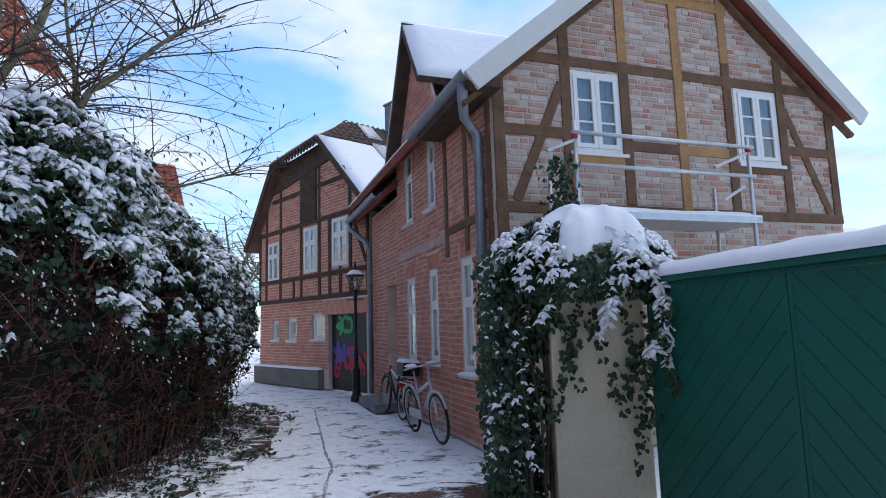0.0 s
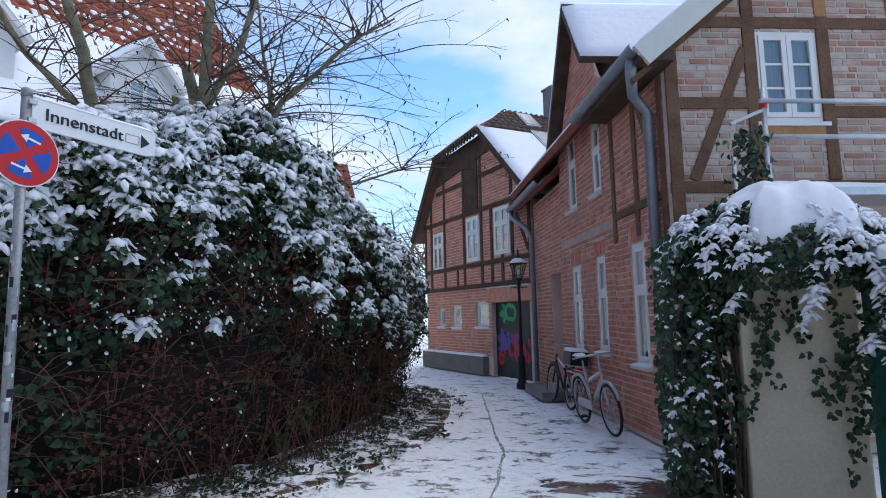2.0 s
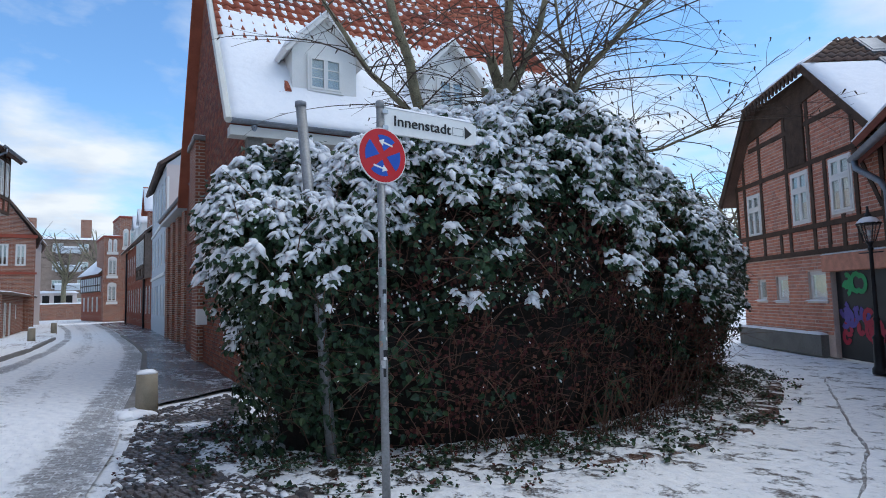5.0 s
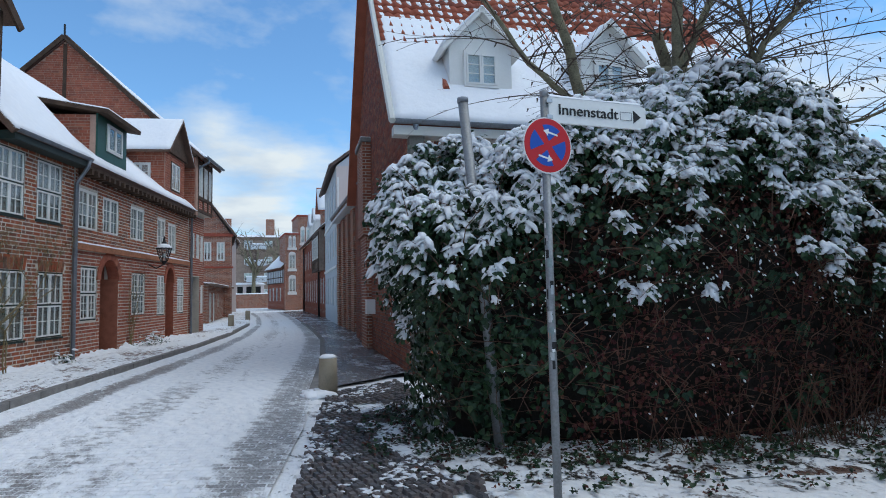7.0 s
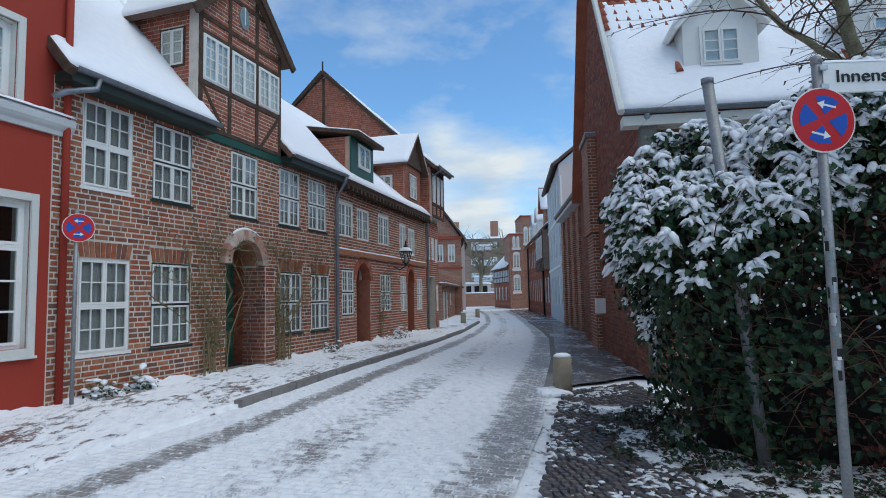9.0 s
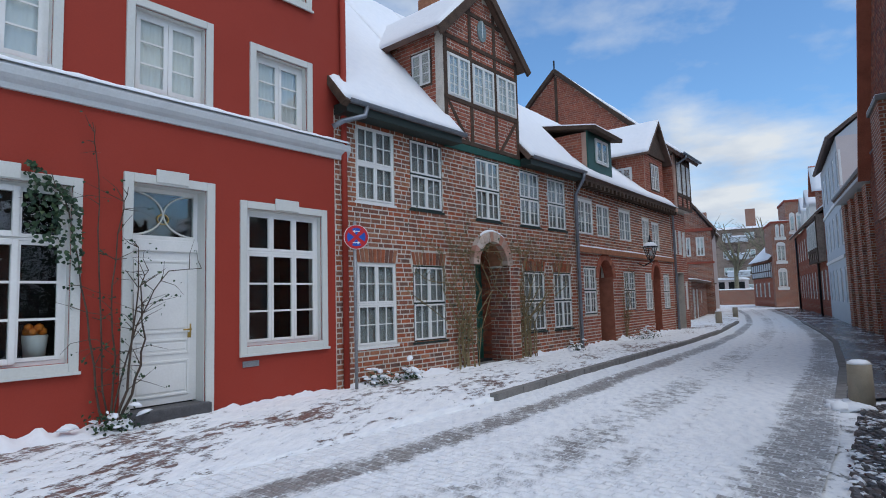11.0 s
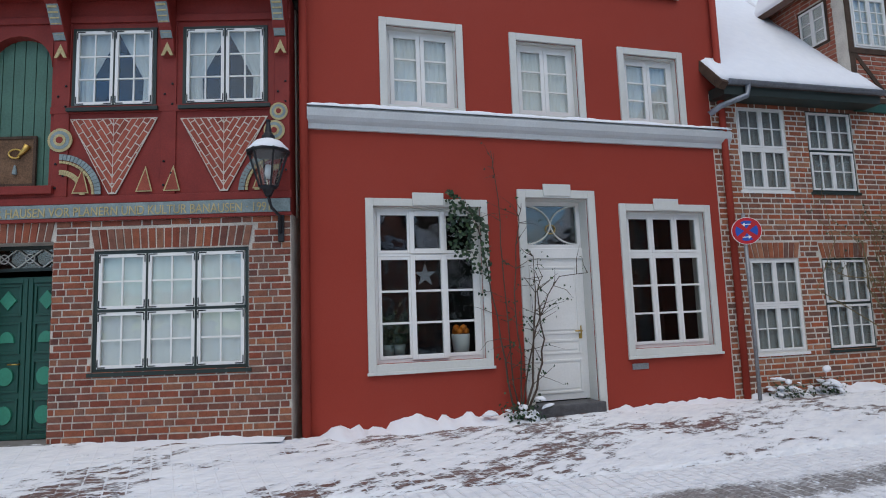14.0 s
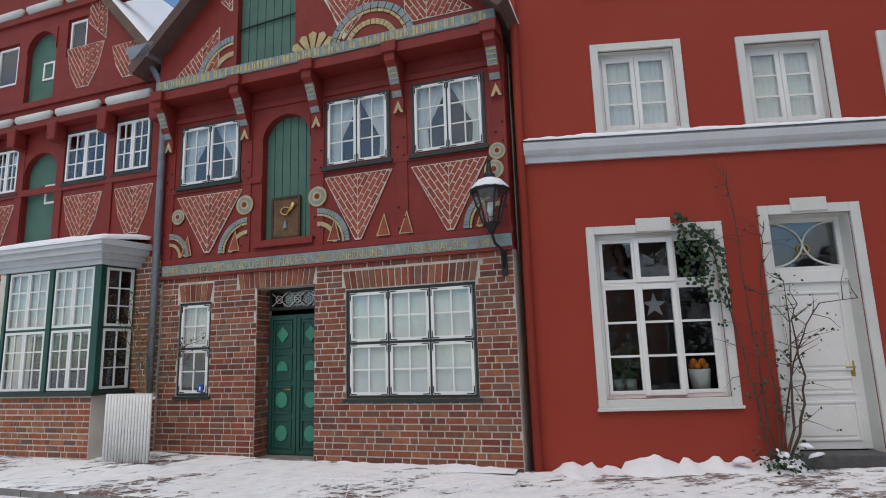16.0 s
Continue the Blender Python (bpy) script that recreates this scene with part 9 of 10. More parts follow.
def tree(name, label, limbs, rng, twig_len, n_twigs, side=6, spread=0.9, bias=(0, 0, 0.15), thin=0.011, seg=4, girth=1.0):
    """A bare tree: limbs along points with radii, and long arching twigs with side shoots."""
    tr = empty(name, pose(0, 0, 0), label, "tree")
    for pts, r0, r1 in limbs:
        fine = []
        for a, b in zip(pts, pts[1:]):
            for k in range(4):
                q = Vector(a).lerp(Vector(b), k / 4)
                fine.append(q + Vector((noise.noise(q * 3), noise.noise(q * 3 + Vector((4, 0, 0))), 0)) * 0.03)
        fine.append(Vector(pts[-1]))
        part("limb", Geo().tube(fine, r0 * girth, 9, r1 * girth), "bark", tr, smooth=True)
    g = Geo()
    for _ in range(n_twigs):
        pts, r0, r1 = rng.choice(limbs)
        k = rng.randrange(len(pts) - 1)
        t = rng.random()
        s = Vector(pts[k]).lerp(Vector(pts[k + 1]), t)
        d = Vector((rng.gauss(0, spread), rng.gauss(0, spread), rng.uniform(0.0, 1.0))).normalized() + Vector(bias)
        d.normalize()
        L = twig_len * rng.uniform(0.4, 1.2)
        n = 9
        q, path = s.copy(), [s.copy()]
        for i in range(n):
            d = (d + Vector((rng.gauss(0, 0.10), rng.gauss(0, 0.10), -0.055 + rng.gauss(0, 0.05)))).normalized()
            q = q + d * L / n
            path.append(q.copy())
        g.tube(path, thin * rng.uniform(0.7, 1.5), seg, 0.0025)
        for _ in range(side):
            i = rng.randrange(2, n)
            e = (path[i] - path[i - 1]).normalized() + Vector((rng.gauss(0, 0.6), rng.gauss(0, 0.6), rng.gauss(0.1, 0.5)))
            e.normalize()
            l2 = L * rng.uniform(0.08, 0.32)
            a = path[i]
            b = a + e * l2 * 0.5
            c = b + (e + Vector((rng.gauss(0, 0.3), rng.gauss(0, 0.3), 0))).normalized() * l2 * 0.5
            g.tube([a, b, c], thin * 0.42, 3, 0.0018)
            if rng.random() < 0.35:
                g.tube([c, c + Vector((rng.gauss(0, 0.02), rng.gauss(0, 0.02), -0.05))], 0.012, 4, 0.004)
    part("twig_growth", g, "twig", tr, "thin bare twigs", kind="stuff")
    return tr


rng = random.Random(23)
limbs = [
    ([(-5.05, 6.1, 0.0), (-5.0, 6.05, 2.2), (-4.85, 5.95, 3.7), (-4.65, 5.9, 4.3), (-4.5, 5.75, 5.2), (-4.4, 5.6, 6.6)], 0.13, 0.045),
    ([(-5.75, 5.5, 0.0), (-5.65, 5.4, 2.6), (-5.55, 5.25, 3.8), (-5.5, 5.0, 4.5), (-5.42, 4.6, 5.2), (-5.5, 4.3, 6.6)], 0.12, 0.04),
    ([(-4.85, 5.95, 3.7), (-4.95, 5.75, 4.15), (-4.43, 6.15, 4.02), (-4.07, 6.42, 4.03)], 0.085, 0.06),
    ([(-4.07, 6.42, 4.03), (-3.95, 6.42, 4.25), (-3.54, 6.5, 4.58), (-3.0, 6.5, 4.95), (-2.5, 6.5, 5.1)], 0.055, 0.012),
    ([(-4.07, 6.42, 4.10), (-4.15, 6.40, 4.6), (-4.25, 6.3, 5.6)], 0.04, 0.015),
    ([(-4.75, 5.95, 4.0), (-4.3, 6.1, 4.9), (-4.0, 6.1, 5.9), (-3.95, 6.0, 7.0)], 0.06, 0.02),
    ([(-5.55, 5.25, 3.8), (-5.9, 4.7, 4.4), (-6.1, 4.2, 5.2), (-6.4, 3.9, 6.2)], 0.05, 0.02),
    ([(-5.3, 6.6, 0.0), (-5.3, 6.5, 3.2), (-5.15, 6.3, 4.4), (-5.1, 6.1, 4.75)], 0.10, 0.08),
]
tree("pruned_tree", "bare pruned tree with long thin twigs above the hedge", limbs, rng, 2.1, 210, bias=(0.15, -0.05, 0.10), thin=0.0085, girth=0.85)
rng = random.Random(31)
tree("pruned_tree", "slim bare tree with spreading twigs above the hedge", [([(-5.2, 8.6, 0), (-5.15, 8.5, 2.8), (-4.7, 8.2, 3.6), (-4.2, 8.1, 4.1)], 0.08, 0.03), ([(-4.7, 8.2, 3.6), (-4.0, 8.6, 3.7), (-3.2, 8.7, 3.9)], 0.03, 0.012)], rng, 1.8, 46, bias=(0.5, 0.1, 0.0), thin=0.008)
for x, y, s in ((-9.5, 30, 1.0), (-13, 34, 1.2), (-92, 20, 1.6), (-98, 26, 1.8), (-6, 38, 1.1)):
    rng = random.Random(int(x * 7 + y))
    fl = [([(x, y, 0), (x, y, 2.6 * s), (x + 0.2, y, 4.2 * s)], 0.22 * s, 0.12 * s)]
    for k in range(9):
        a = k * 0.7 + rng.random()
        r = rng.uniform(1.2, 2.4) * s
        fl.append(([(x + 0.1, y, (2.4 + 0.2 * k) * s), (x + r * 0.5 * math.cos(a), y + r * 0.5 * math.sin(a), (3.8 + 0.2 * k) * s), (x + r * math.cos(a), y + r * math.sin(a), (5.4 + 0.2 * k) * s)], 0.09 * s, 0.03 * s))
    tree("bare_tree", "bare winter tree in the distance", fl, rng, 2.0 * s, 110, side=5, thin=0.022 * s, seg=3)

# red-roofed house behind the hedge
plain_house(along(-18.9, 22.6, 35, 0), 7.4, 6.6, 7, 3.6, "mortar", None, "house behind the hedge with a snow-dusted red tiled roof", [], snowy=False, name="tiled_house")
tr_ = part("roof_tiles", tiles((-0.3, -0.45, 6.6), (7.7, -0.45, 6.6), (7.7, 3.5, 10.25), (-0.3, 3.5, 10.25), step_u=0.3, step_v=0.4), "roof_tile", [o for o in scene.collection.objects if o.name.startswith("tiled_house")][0], smooth=True, kind="stuff")


# ---- signs, lamps, bollards ----
def text_part(text, width, height, material, parent, m, name="lettering"):
    ob = letters(text, 0, width, 0, height, -0.002, material, parent, name)
    ob.matrix_local = m
    return ob


def no_stopping(parent, c, r, rz, arrows=True):
    """A round no-stopping sign: red ring and cross on blue, white arrows, a thin white rim."""
    disc = lambda rad, y0, y1: Geo().prism([(rad * math.cos(2 * math.pi * i / 40), rad * math.sin(2 * math.pi * i / 40)) for i in range(40)], y0, y1)
    m = pose(*c, 0, 0, rz)
    d = part("sign_disc", disc(r, -0.004, 0.004), "sign_white", parent, "round no-stopping sign dusted with snow")
    d.matrix_local = m
    part("ring", disc(r * 0.96, -0.007, -0.0041), "sign_red", d)
    for k in range(4):
        a0 = math.pi / 4 + k * math.pi / 2
        w = 0.26
        arc = [(r * 0.74 * math.cos(a), r * 0.74 * math.sin(a)) for a in [a0 + w + (math.pi / 2 - 2 * w) * i / 10 for i in range(11)]]
        am = a0 + math.pi / 4
        tip = (r * 0.16 * math.cos(am), r * 0.16 * math.sin(am))
        part("blue_field", Geo().prism([tip] + arc, -0.0095, -0.0071), "sign_blue", d)
    for s, z in ((-1, 0.46), (1, -0.46)):
        z *= r
        k = r * 0.30
        part("arrow", Geo().prism([(s * -k, z - 0.03 * r), (s * k * 0.3, z - 0.03 * r), (s * k * 0.3, z - 0.13 * r), (s * k, z), (s * k * 0.3, z + 0.13 * r), (s * k * 0.3, z + 0.03 * r), (s * -k, z + 0.03 * r)][:: s], -0.0115, -0.0096), "sign_white", d)
    return d


sp = empty("sign_post", pose(-3.90, 3.23, 0), "grey sign post with stickers, no-stopping sign and direction board", "sign")
part("pole", Geo().tube([(0.06, -0.05, 0.0), (0.03, -0.03, 1.4), (0, 0, 3.16)], 0.032, 14), "post", sp, smooth=True)
part("pole_cap", Geo().lathe([(0.036, 0.0), (0.036, 0.05), (0.02, 0.06)], (0, 0, 3.14)), "post", sp, smooth=True)
face = math.degrees(math.atan2(-0.77, 0.64)) + 90
ns_ = no_stopping(sp, (0.045, -0.02, 2.735), 0.225, 84)
ns_.matrix_local = pose(0.045, -0.02, 2.735, 0, 14, 84)
rng = random.Random(3)
for k in range(26):
    z = 0.95 + 1.15 * rng.random()
    h, a, w = rng.uniform(0.02, 0.075), rng.uniform(-2.3, -0.2), rng.uniform(0.5, 1.2)
    x0, y0 = 0.06 - 0.018 * z, -0.05 + 0.0155 * z
    g = Geo()
    n = 5
    for zz in (z, z + h):
        for i in range(n + 1):
            t = a + w * (i / n - 0.5)
            g.v.append((x0 + 0.0335 * math.cos(t), y0 + 0.0335 * math.sin(t), zz))
    g.f = [(i, i + 1, n + 2 + i, n + 1 + i) for i in range(n)]
    part("sticker", g, rng.choice(("sign_white", "sign_white", "steel", "bluegrey", "ink", "orange" if 0.95 < z < 1.3 else "steel")), sp)
bd = part("direction_board", Geo().prism([(0.0, -0.105), (0.86, -0.105), (0.93, -0.085), (0.93, 0.085), (0.86, 0.105), (0.0, 0.105)], -0.012, 0.012), "sign_white", sp, "white direction board", bevel=0.004)
bd.matrix_local = pose(0.02, 0.02, 3.035, 0, 0, 79)
text_part("Innenstadt", 0.56, 0.085, "ink", bd, pose(0.09, -0.014, -0.035))
part("arrow", Geo().prism([(0.80, -0.055), (0.875, 0.0), (0.80, 0.055)], -0.016, -0.0125), "ink", bd)
part("symbol_field", frame_geo(0.67, 0.785, -0.035, 0.035, 0.004, -0.0155, -0.0125), "post", bd)
part("board_snow", lumpy((0.0, -0.014, 0.105), (0.9, -0.014, 0.105), (0.9, 0.014, 0.105), (0.0, 0.014, 0.105), 30, 2, 0.02, 0.012, 3, 3.0, under=0), "snow", bd, smooth=True)
for z in (-0.08, 0.05):
    part("board_clamp", box(-0.03, 0.02, -0.04, 0.04, z, z + 0.03), "steel", bd)
bp_ = empty("leaning_pole", pose(-5.32, 3.65, 0), "plain grey metal pole leaning in the ivy", "pole")
part("shaft", Geo().tube([(0.05, 0.02, 0.0), (-0.08, -0.05, 1.75), (-0.22, -0.15, 3.64)], 0.054, 14), "post", bp_, smooth=True)
part("cap", Geo().lathe([(0.06, 0), (0.06, 0.05), (0.03, 0.06)], (-0.22, -0.15, 3.62)), "zinc", bp_, smooth=True)

wp = empty("wall_sign_post", pose(-10.08, -4.15, 0.1), "thin grey post with a round no-stopping sign against the brick wall", "sign")
part("pole", Geo().tube([(0, 0, 0), (0, 0, 2.95)], 0.03, 12), "post", wp, smooth=True)
no_stopping(wp, (0.02, 0.04, 2.66), 0.22, 119)


def lantern(parent, c, s=1.0, wall=None):
    """A six-sided street lantern: glazed body wider at the top, dark roof and finial, snow on it."""
    seg = 6
    body = part("lantern_glass", Geo().lathe([(0.085 * s, 0.0), (0.19 * s, 0.34 * s)], c, seg), "glass", parent)
    body.visible_shadow = False
    for j in range(seg):
        a = 2 * math.pi * j / seg
        p = [(c[0] + r * s * math.cos(a), c[1] + r * s * math.sin(a), c[2] + z * s) for r, z in ((0.088, 0.0), (0.195, 0.34))]
        part("glazing_bar", Geo().tube(p, 0.012 * s, 4), "iron", parent)
    part("lantern_roof", Geo().lathe([(0.215 * s, 0.335 * s), (0.22 * s, 0.355 * s), (0.12 * s, 0.44 * s), (0.07 * s, 0.46 * s), (0.065 * s, 0.52 * s), (0.035 * s, 0.56 * s), (0.02 * s, 0.66 * s), (0.028 * s, 0.68 * s), (0.008 * s, 0.70 * s)], c, 12), "iron", parent)
    part("lantern_base", Geo().lathe([(0.03 * s, -0.10 * s), (0.06 * s, -0.03 * s), (0.10 * s, 0.0)], c, 12), "iron", parent, smooth=True)
    part("lamp", Geo().lathe([(0.02 * s, 0.08 * s), (0.04 * s, 0.14 * s), (0.03 * s, 0.22 * s)], c, 10), "sign_white", parent, smooth=True)
    part("lantern_snow", Geo().lathe([(0.21 * s, 0.352 * s), (0.20 * s, 0.385 * s), (0.13 * s, 0.46 * s), (0.07 * s, 0.485 * s), (0.05 * s, 0.48 * s)], c, 16), "snow", parent, smooth=True)


ll = empty("lane_lamp", pose(-2.32, 13.5, 0), "black cast-iron street lamp in the lane", "street lamp")
part("post", Geo().lathe([(0.13, 0.0), (0.13, 0.10), (0.095, 0.14), (0.085, 0.62), (0.10, 0.66), (0.055, 0.72), (0.045, 0.95), (0.06, 1.0), (0.04, 1.05), (0.032, 2.25), (0.05, 2.28), (0.03, 2.34)], (0, 0, 0), 16), "iron", ll, smooth=True)
part("ladder_bar", Geo().tube([(-0.2, 0.1, 2.22), (0.2, -0.1, 2.22)], 0.012, 6), "iron", ll)
lantern(ll, (0, 0, 2.42), 0.95)
wl_ = empty("wall_lantern", pose(-3.80, -7.34, 0, 0, 0, 140.5), "black iron wall lantern with snow on its roof", "lamp")
lantern(wl_, (-0.20, -0.42, 3.27), 1.25)
part("bracket", Geo().tube([(-0.14, -0.04, 2.72), (-0.14, -0.10, 2.95), (-0.18, -0.36, 3.02), (-0.20, -0.42, 3.14)], 0.02, 8), "iron", wl_, smooth=True)
part("wall_plate", box(-0.18, -0.10, -0.05, -0.012, 2.62, 2.98), "iron", wl_, bevel=0.01)
w2 = empty("wall_lantern", pose(-17.98, -0.49, 0, 0, 0, 156.5), "black iron wall lantern on the brick house", "lamp")
lantern(w2, (4.72, -0.62, 2.85), 1.2)
part("bracket", Geo().tube([(5.1, 0.0, 2.75), (4.95, -0.3, 2.62), (4.72, -0.62, 2.74)], 0.02, 8), "iron", w2, smooth=True)

bl = empty("bollard", pose(-9.67, 3.40, 0), "tan concrete bollard capped with snow", "bollard", "bollards along the street")
part("shaft", Geo().lathe([(0.155, -0.05), (0.15, 0.3), (0.145, 0.57), (0.12, 0.59)], (0, 0, 0), 20), "bollard", bl, smooth=True)
part("snow_cap", Geo().lathe([(0.14, 0.575), (0.135, 0.60), (0.09, 0.63), (0.01, 0.64)], (0, 0, 0), 20), "snow", bl, smooth=True)
for x, y in ((-31.9, 5.9), (-40.0, 8.4)):
    copy_thing(bl, pose(x, y, 0.1))

# scaffold in the yard
sc = empty("scaffold", pose(0.49, 7.47, 0, 0, 0, 20.5), "steel scaffold with a snowy deck in front of the gable", "scaffold")
for x in (0.56, 3.05):
    for y in (-0.95, -0.35):
        part("standard", Geo().tube([(x, y, 0), (x, y, 3.82 if y < -0.9 else 3.3)], 0.025, 10), "steel", sc, smooth=True)
    part("clamp", Geo().tube([(x, -0.95, 3.62), (x, -0.95, 3.70)], 0.036, 10), "sign_red", sc)
    part("ledger", Geo().tube([(x, -0.95, 2.75), (x, -0.35, 2.75)], 0.024, 8), "steel", sc)
for z in (3.68, 3.31):
    part("guard_rail", Geo().tube([(0.5, -0.98, z), (3.1, -0.98, z)], 0.024, 10), "steel", sc, smooth=True)
part("brace", Geo().tube([(0.2, -0.95, 3.45), (0.56, -0.95, 3.6)], 0.02, 8), "steel", sc)
part("brace", Geo().tube([(2.5, -0.95, 3.4), (3.05, -0.95, 3.62)], 0.02, 8), "steel", sc)
part("brace", Geo().tube([(2.6, -0.95, 3.0), (2.95, -0.95, 3.18)], 0.02, 8), "steel", sc)
part("deck", box(0.5, 3.15, -0.98, -0.32, 2.72, 2.80), "steel", sc)
part("deck_snow", lumpy((0.5, -0.98, 2.80), (3.15, -0.98, 2.80), (3.15, -0.32, 2.80), (0.5, -0.32, 2.80), 24, 8, 0.07, 0.02, 3, under=0), "snow", sc, smooth=True)


def bicycle(m, label, colour, basket=False):
    """A city bicycle: tyres, rims, spokes, frame, mudguards, saddle, handlebar; it stands along x, front at +x."""
    bk = empty("bicycle", m, label, "bicycle", "bicycles by the wall")
    R = 0.34
    for wx in (-0.54, 0.54):
        ring = lambda rad: [(wx + rad * math.cos(2 * math.pi * i / 28), 0, R + rad * math.sin(2 * math.pi * i / 28)) for i in range(29)]
        wheel = part("wheel", Geo().tube(ring(R - 0.02), 0.02, 8), "rubber", bk, "black tyre", smooth=True)
        part("rim", Geo().tube(ring(R - 0.045), 0.010, 6), "steel", wheel, smooth=True)
        g = Geo()
        for k in range(20):
            a = 2 * math.pi * k / 20
            g.tube([(wx, 0.02 * (-1) ** k, R), (wx + (R - 0.05) * math.cos(a), 0, R + (R - 0.05) * math.sin(a))], 0.0022, 3)
        part("spokes", g, "steel", wheel)
        part("hub", Geo().tube([(wx, -0.05, R), (wx, 0.05, R)], 0.025, 8), "steel", wheel)
        a0, a1 = (0.5, 2.9) if wx > 0 else (0.1, 2.8)
        part("mudguard", Geo().tube([(wx + (R + 0.03) * math.cos(a0 + (a1 - a0) * i / 12), 0, R + (R + 0.03) * math.sin(a0 + (a1 - a0) * i / 12)) for i in range(13)], 0.024, 6), colour, bk, smooth=True)
    for pts, r in (([(-0.12, 0, 0.30), (0.36, 0, 0.72)], 0.02), ([(-0.12, 0, 0.30), (-0.24, 0, 0.80)], 0.018), ([(-0.54, 0, R), (-0.12, 0, 0.30)], 0.013), ([(-0.54, 0, R), (-0.21, 0, 0.70)], 0.011), ([(-0.2, 0, 0.62), (0.37, 0, 0.80)], 0.018), ([(0.54, 0, R), (0.42, 0, 0.62), (0.36, 0, 0.88)], 0.018)):
        part("frame_tube", Geo().tube(pts, r, 8), colour, bk, smooth=True)
    part("seat_post", Geo().tube([(-0.24, 0, 0.8), (-0.27, 0, 0.93)], 0.014, 8), "steel", bk)
    part("saddle", Geo().add([(-0.42, -0.09, 0.95), (-0.42, 0.09, 0.95), (-0.14, 0.025, 0.95), (-0.14, -0.025, 0.95), (-0.41, -0.08, 1.0), (-0.41, 0.08, 1.0), (-0.15, 0.02, 0.99), (-0.15, -0.02, 0.99)], [(3, 2, 1, 0), (4, 5, 6, 7), (0, 1, 5, 4), (1, 2, 6, 5), (2, 3, 7, 6), (3, 0, 4, 7)]), "rubber", bk, bevel=0.02)
    part("saddle_snow", lumpy((-0.42, -0.09, 1.0), (-0.15, -0.03, 0.99), (-0.15, 0.03, 0.99), (-0.42, 0.09, 1.0), 8, 5, 0.04, 0.01, 3, under=0), "snow", bk, smooth=True)
    part("handlebar", Geo().tube([(0.18, -0.29, 1.02), (0.30, -0.24, 1.05), (0.37, -0.05, 1.06), (0.37, 0.05, 1.06), (0.30, 0.24, 1.05), (0.18, 0.29, 1.02)], 0.013, 8), "steel", bk, smooth=True)
    part("stem", Geo().tube([(0.36, 0, 0.86), (0.36, 0, 1.06)], 0.014, 8), "steel", bk)
    part("chain_guard", box(-0.5, 0.0, -0.06, -0.04, 0.26, 0.40), colour, bk, bevel=0.02)
    part("pedal", Geo().box(-0.22, -0.12, -0.19, -0.09, 0.16, 0.185), "rubber", bk)
    part("carrier", Geo().tube([(-0.30, -0.06, 0.74), (-0.86, -0.06, 0.74), (-0.86, 0.06, 0.74), (-0.30, 0.06, 0.74)], 0.008, 6).tube([(-0.54, 0, R), (-0.7, 0, 0.74)], 0.007, 5), "steel", bk)
    part("tail_light", box(-0.90, -0.87, -0.05, 0.05, 0.66, 0.72), "sign_red", bk)
    part("frame_snow", Geo().tube([(-0.1, 0, 0.67), (0.3, 0, 0.80)], 0.02, 6), "snow", bk, smooth=True)
    if basket:
        part("basket", Geo().box(-0.88, -0.5, -0.15, 0.15, 0.76, 0.98), "iron", bk)
        part("basket_snow", lumpy((-0.88, -0.15, 0.98), (-0.5, -0.15, 0.98), (-0.5, 0.15, 0.98), (-0.88, 0.15, 0.98), 8, 6, 0.06, 0.015, 3, under=0), "snow", bk, smooth=True)
    return bk


bicycle(pose(-0.52, 9.05, 0.0, 6, 0, -66), "silver city bicycle with snow on saddle, leaning by the wall", "silver")
bicycle(pose(-1.25, 11.15, 0.0, 5, 0, 113), "dark city bicycle with a snowy rear basket", "iron", True)


# ---- climbing roses and shrubs on the fronts ----
def climber(m, label, stems, rng, leaf=120, name="climbing_rose", side=7, red_hips=False, thick=0.012):
    """Bare climbing stems against a wall, with thin shoots and a few leaves."""
    cl_ = empty(name, m, label, "shrub")
    g = Geo()
    tips = []
    for pts in stems:
        fine = [Vector(p) for p in pts]
        path = []
        for a, b in zip(fine, fine[1:]):
            for k in range(3):
                q = a.lerp(b, k / 3)
                path.append(q + Vector((rng.gauss(0, 0.015), rng.gauss(0, 0.008), 0)))
        path.append(fine[-1])
        g.tube(path, thick * rng.uniform(0.7, 1.3), 5, thick * 0.3)
        for _ in range(side):
            i = rng.randrange(2, len(path))
            d = Vector((rng.gauss(0, 0.8), rng.gauss(-0.1, 0.25), rng.uniform(-0.2, 0.9))).normalized()
            L = rng.uniform(0.15, 0.55)
            q = path[i]
            sub = [q, q + d * L * 0.5, q + d * L + Vector((rng.gauss(0, 0.06), 0, rng.gauss(-0.03, 0.05)))]
            g.tube(sub, thick * 0.4, 4, 0.0018)
            tips += sub[1:]
    part("stem_tangle", g, "shoot" if name == "wall_shrub" else "twig", cl_, kind="stuff")
    if leaf:
        pts = [rng.choice(tips) + Vector((rng.gauss(0, 0.03), rng.gauss(0, 0.03), rng.gauss(0, 0.03))) for _ in range(leaf)]
        leaf_mesh("leaves", pts, [(0, -1, 0.2)] * leaf, rs.uniform(0.025, 0.05, leaf), "ivy", cl_, rs)
    return cl_


rng = random.Random(41)
red_m = pose(-3.95, -7.42, 0, 0, 0, 154.5)
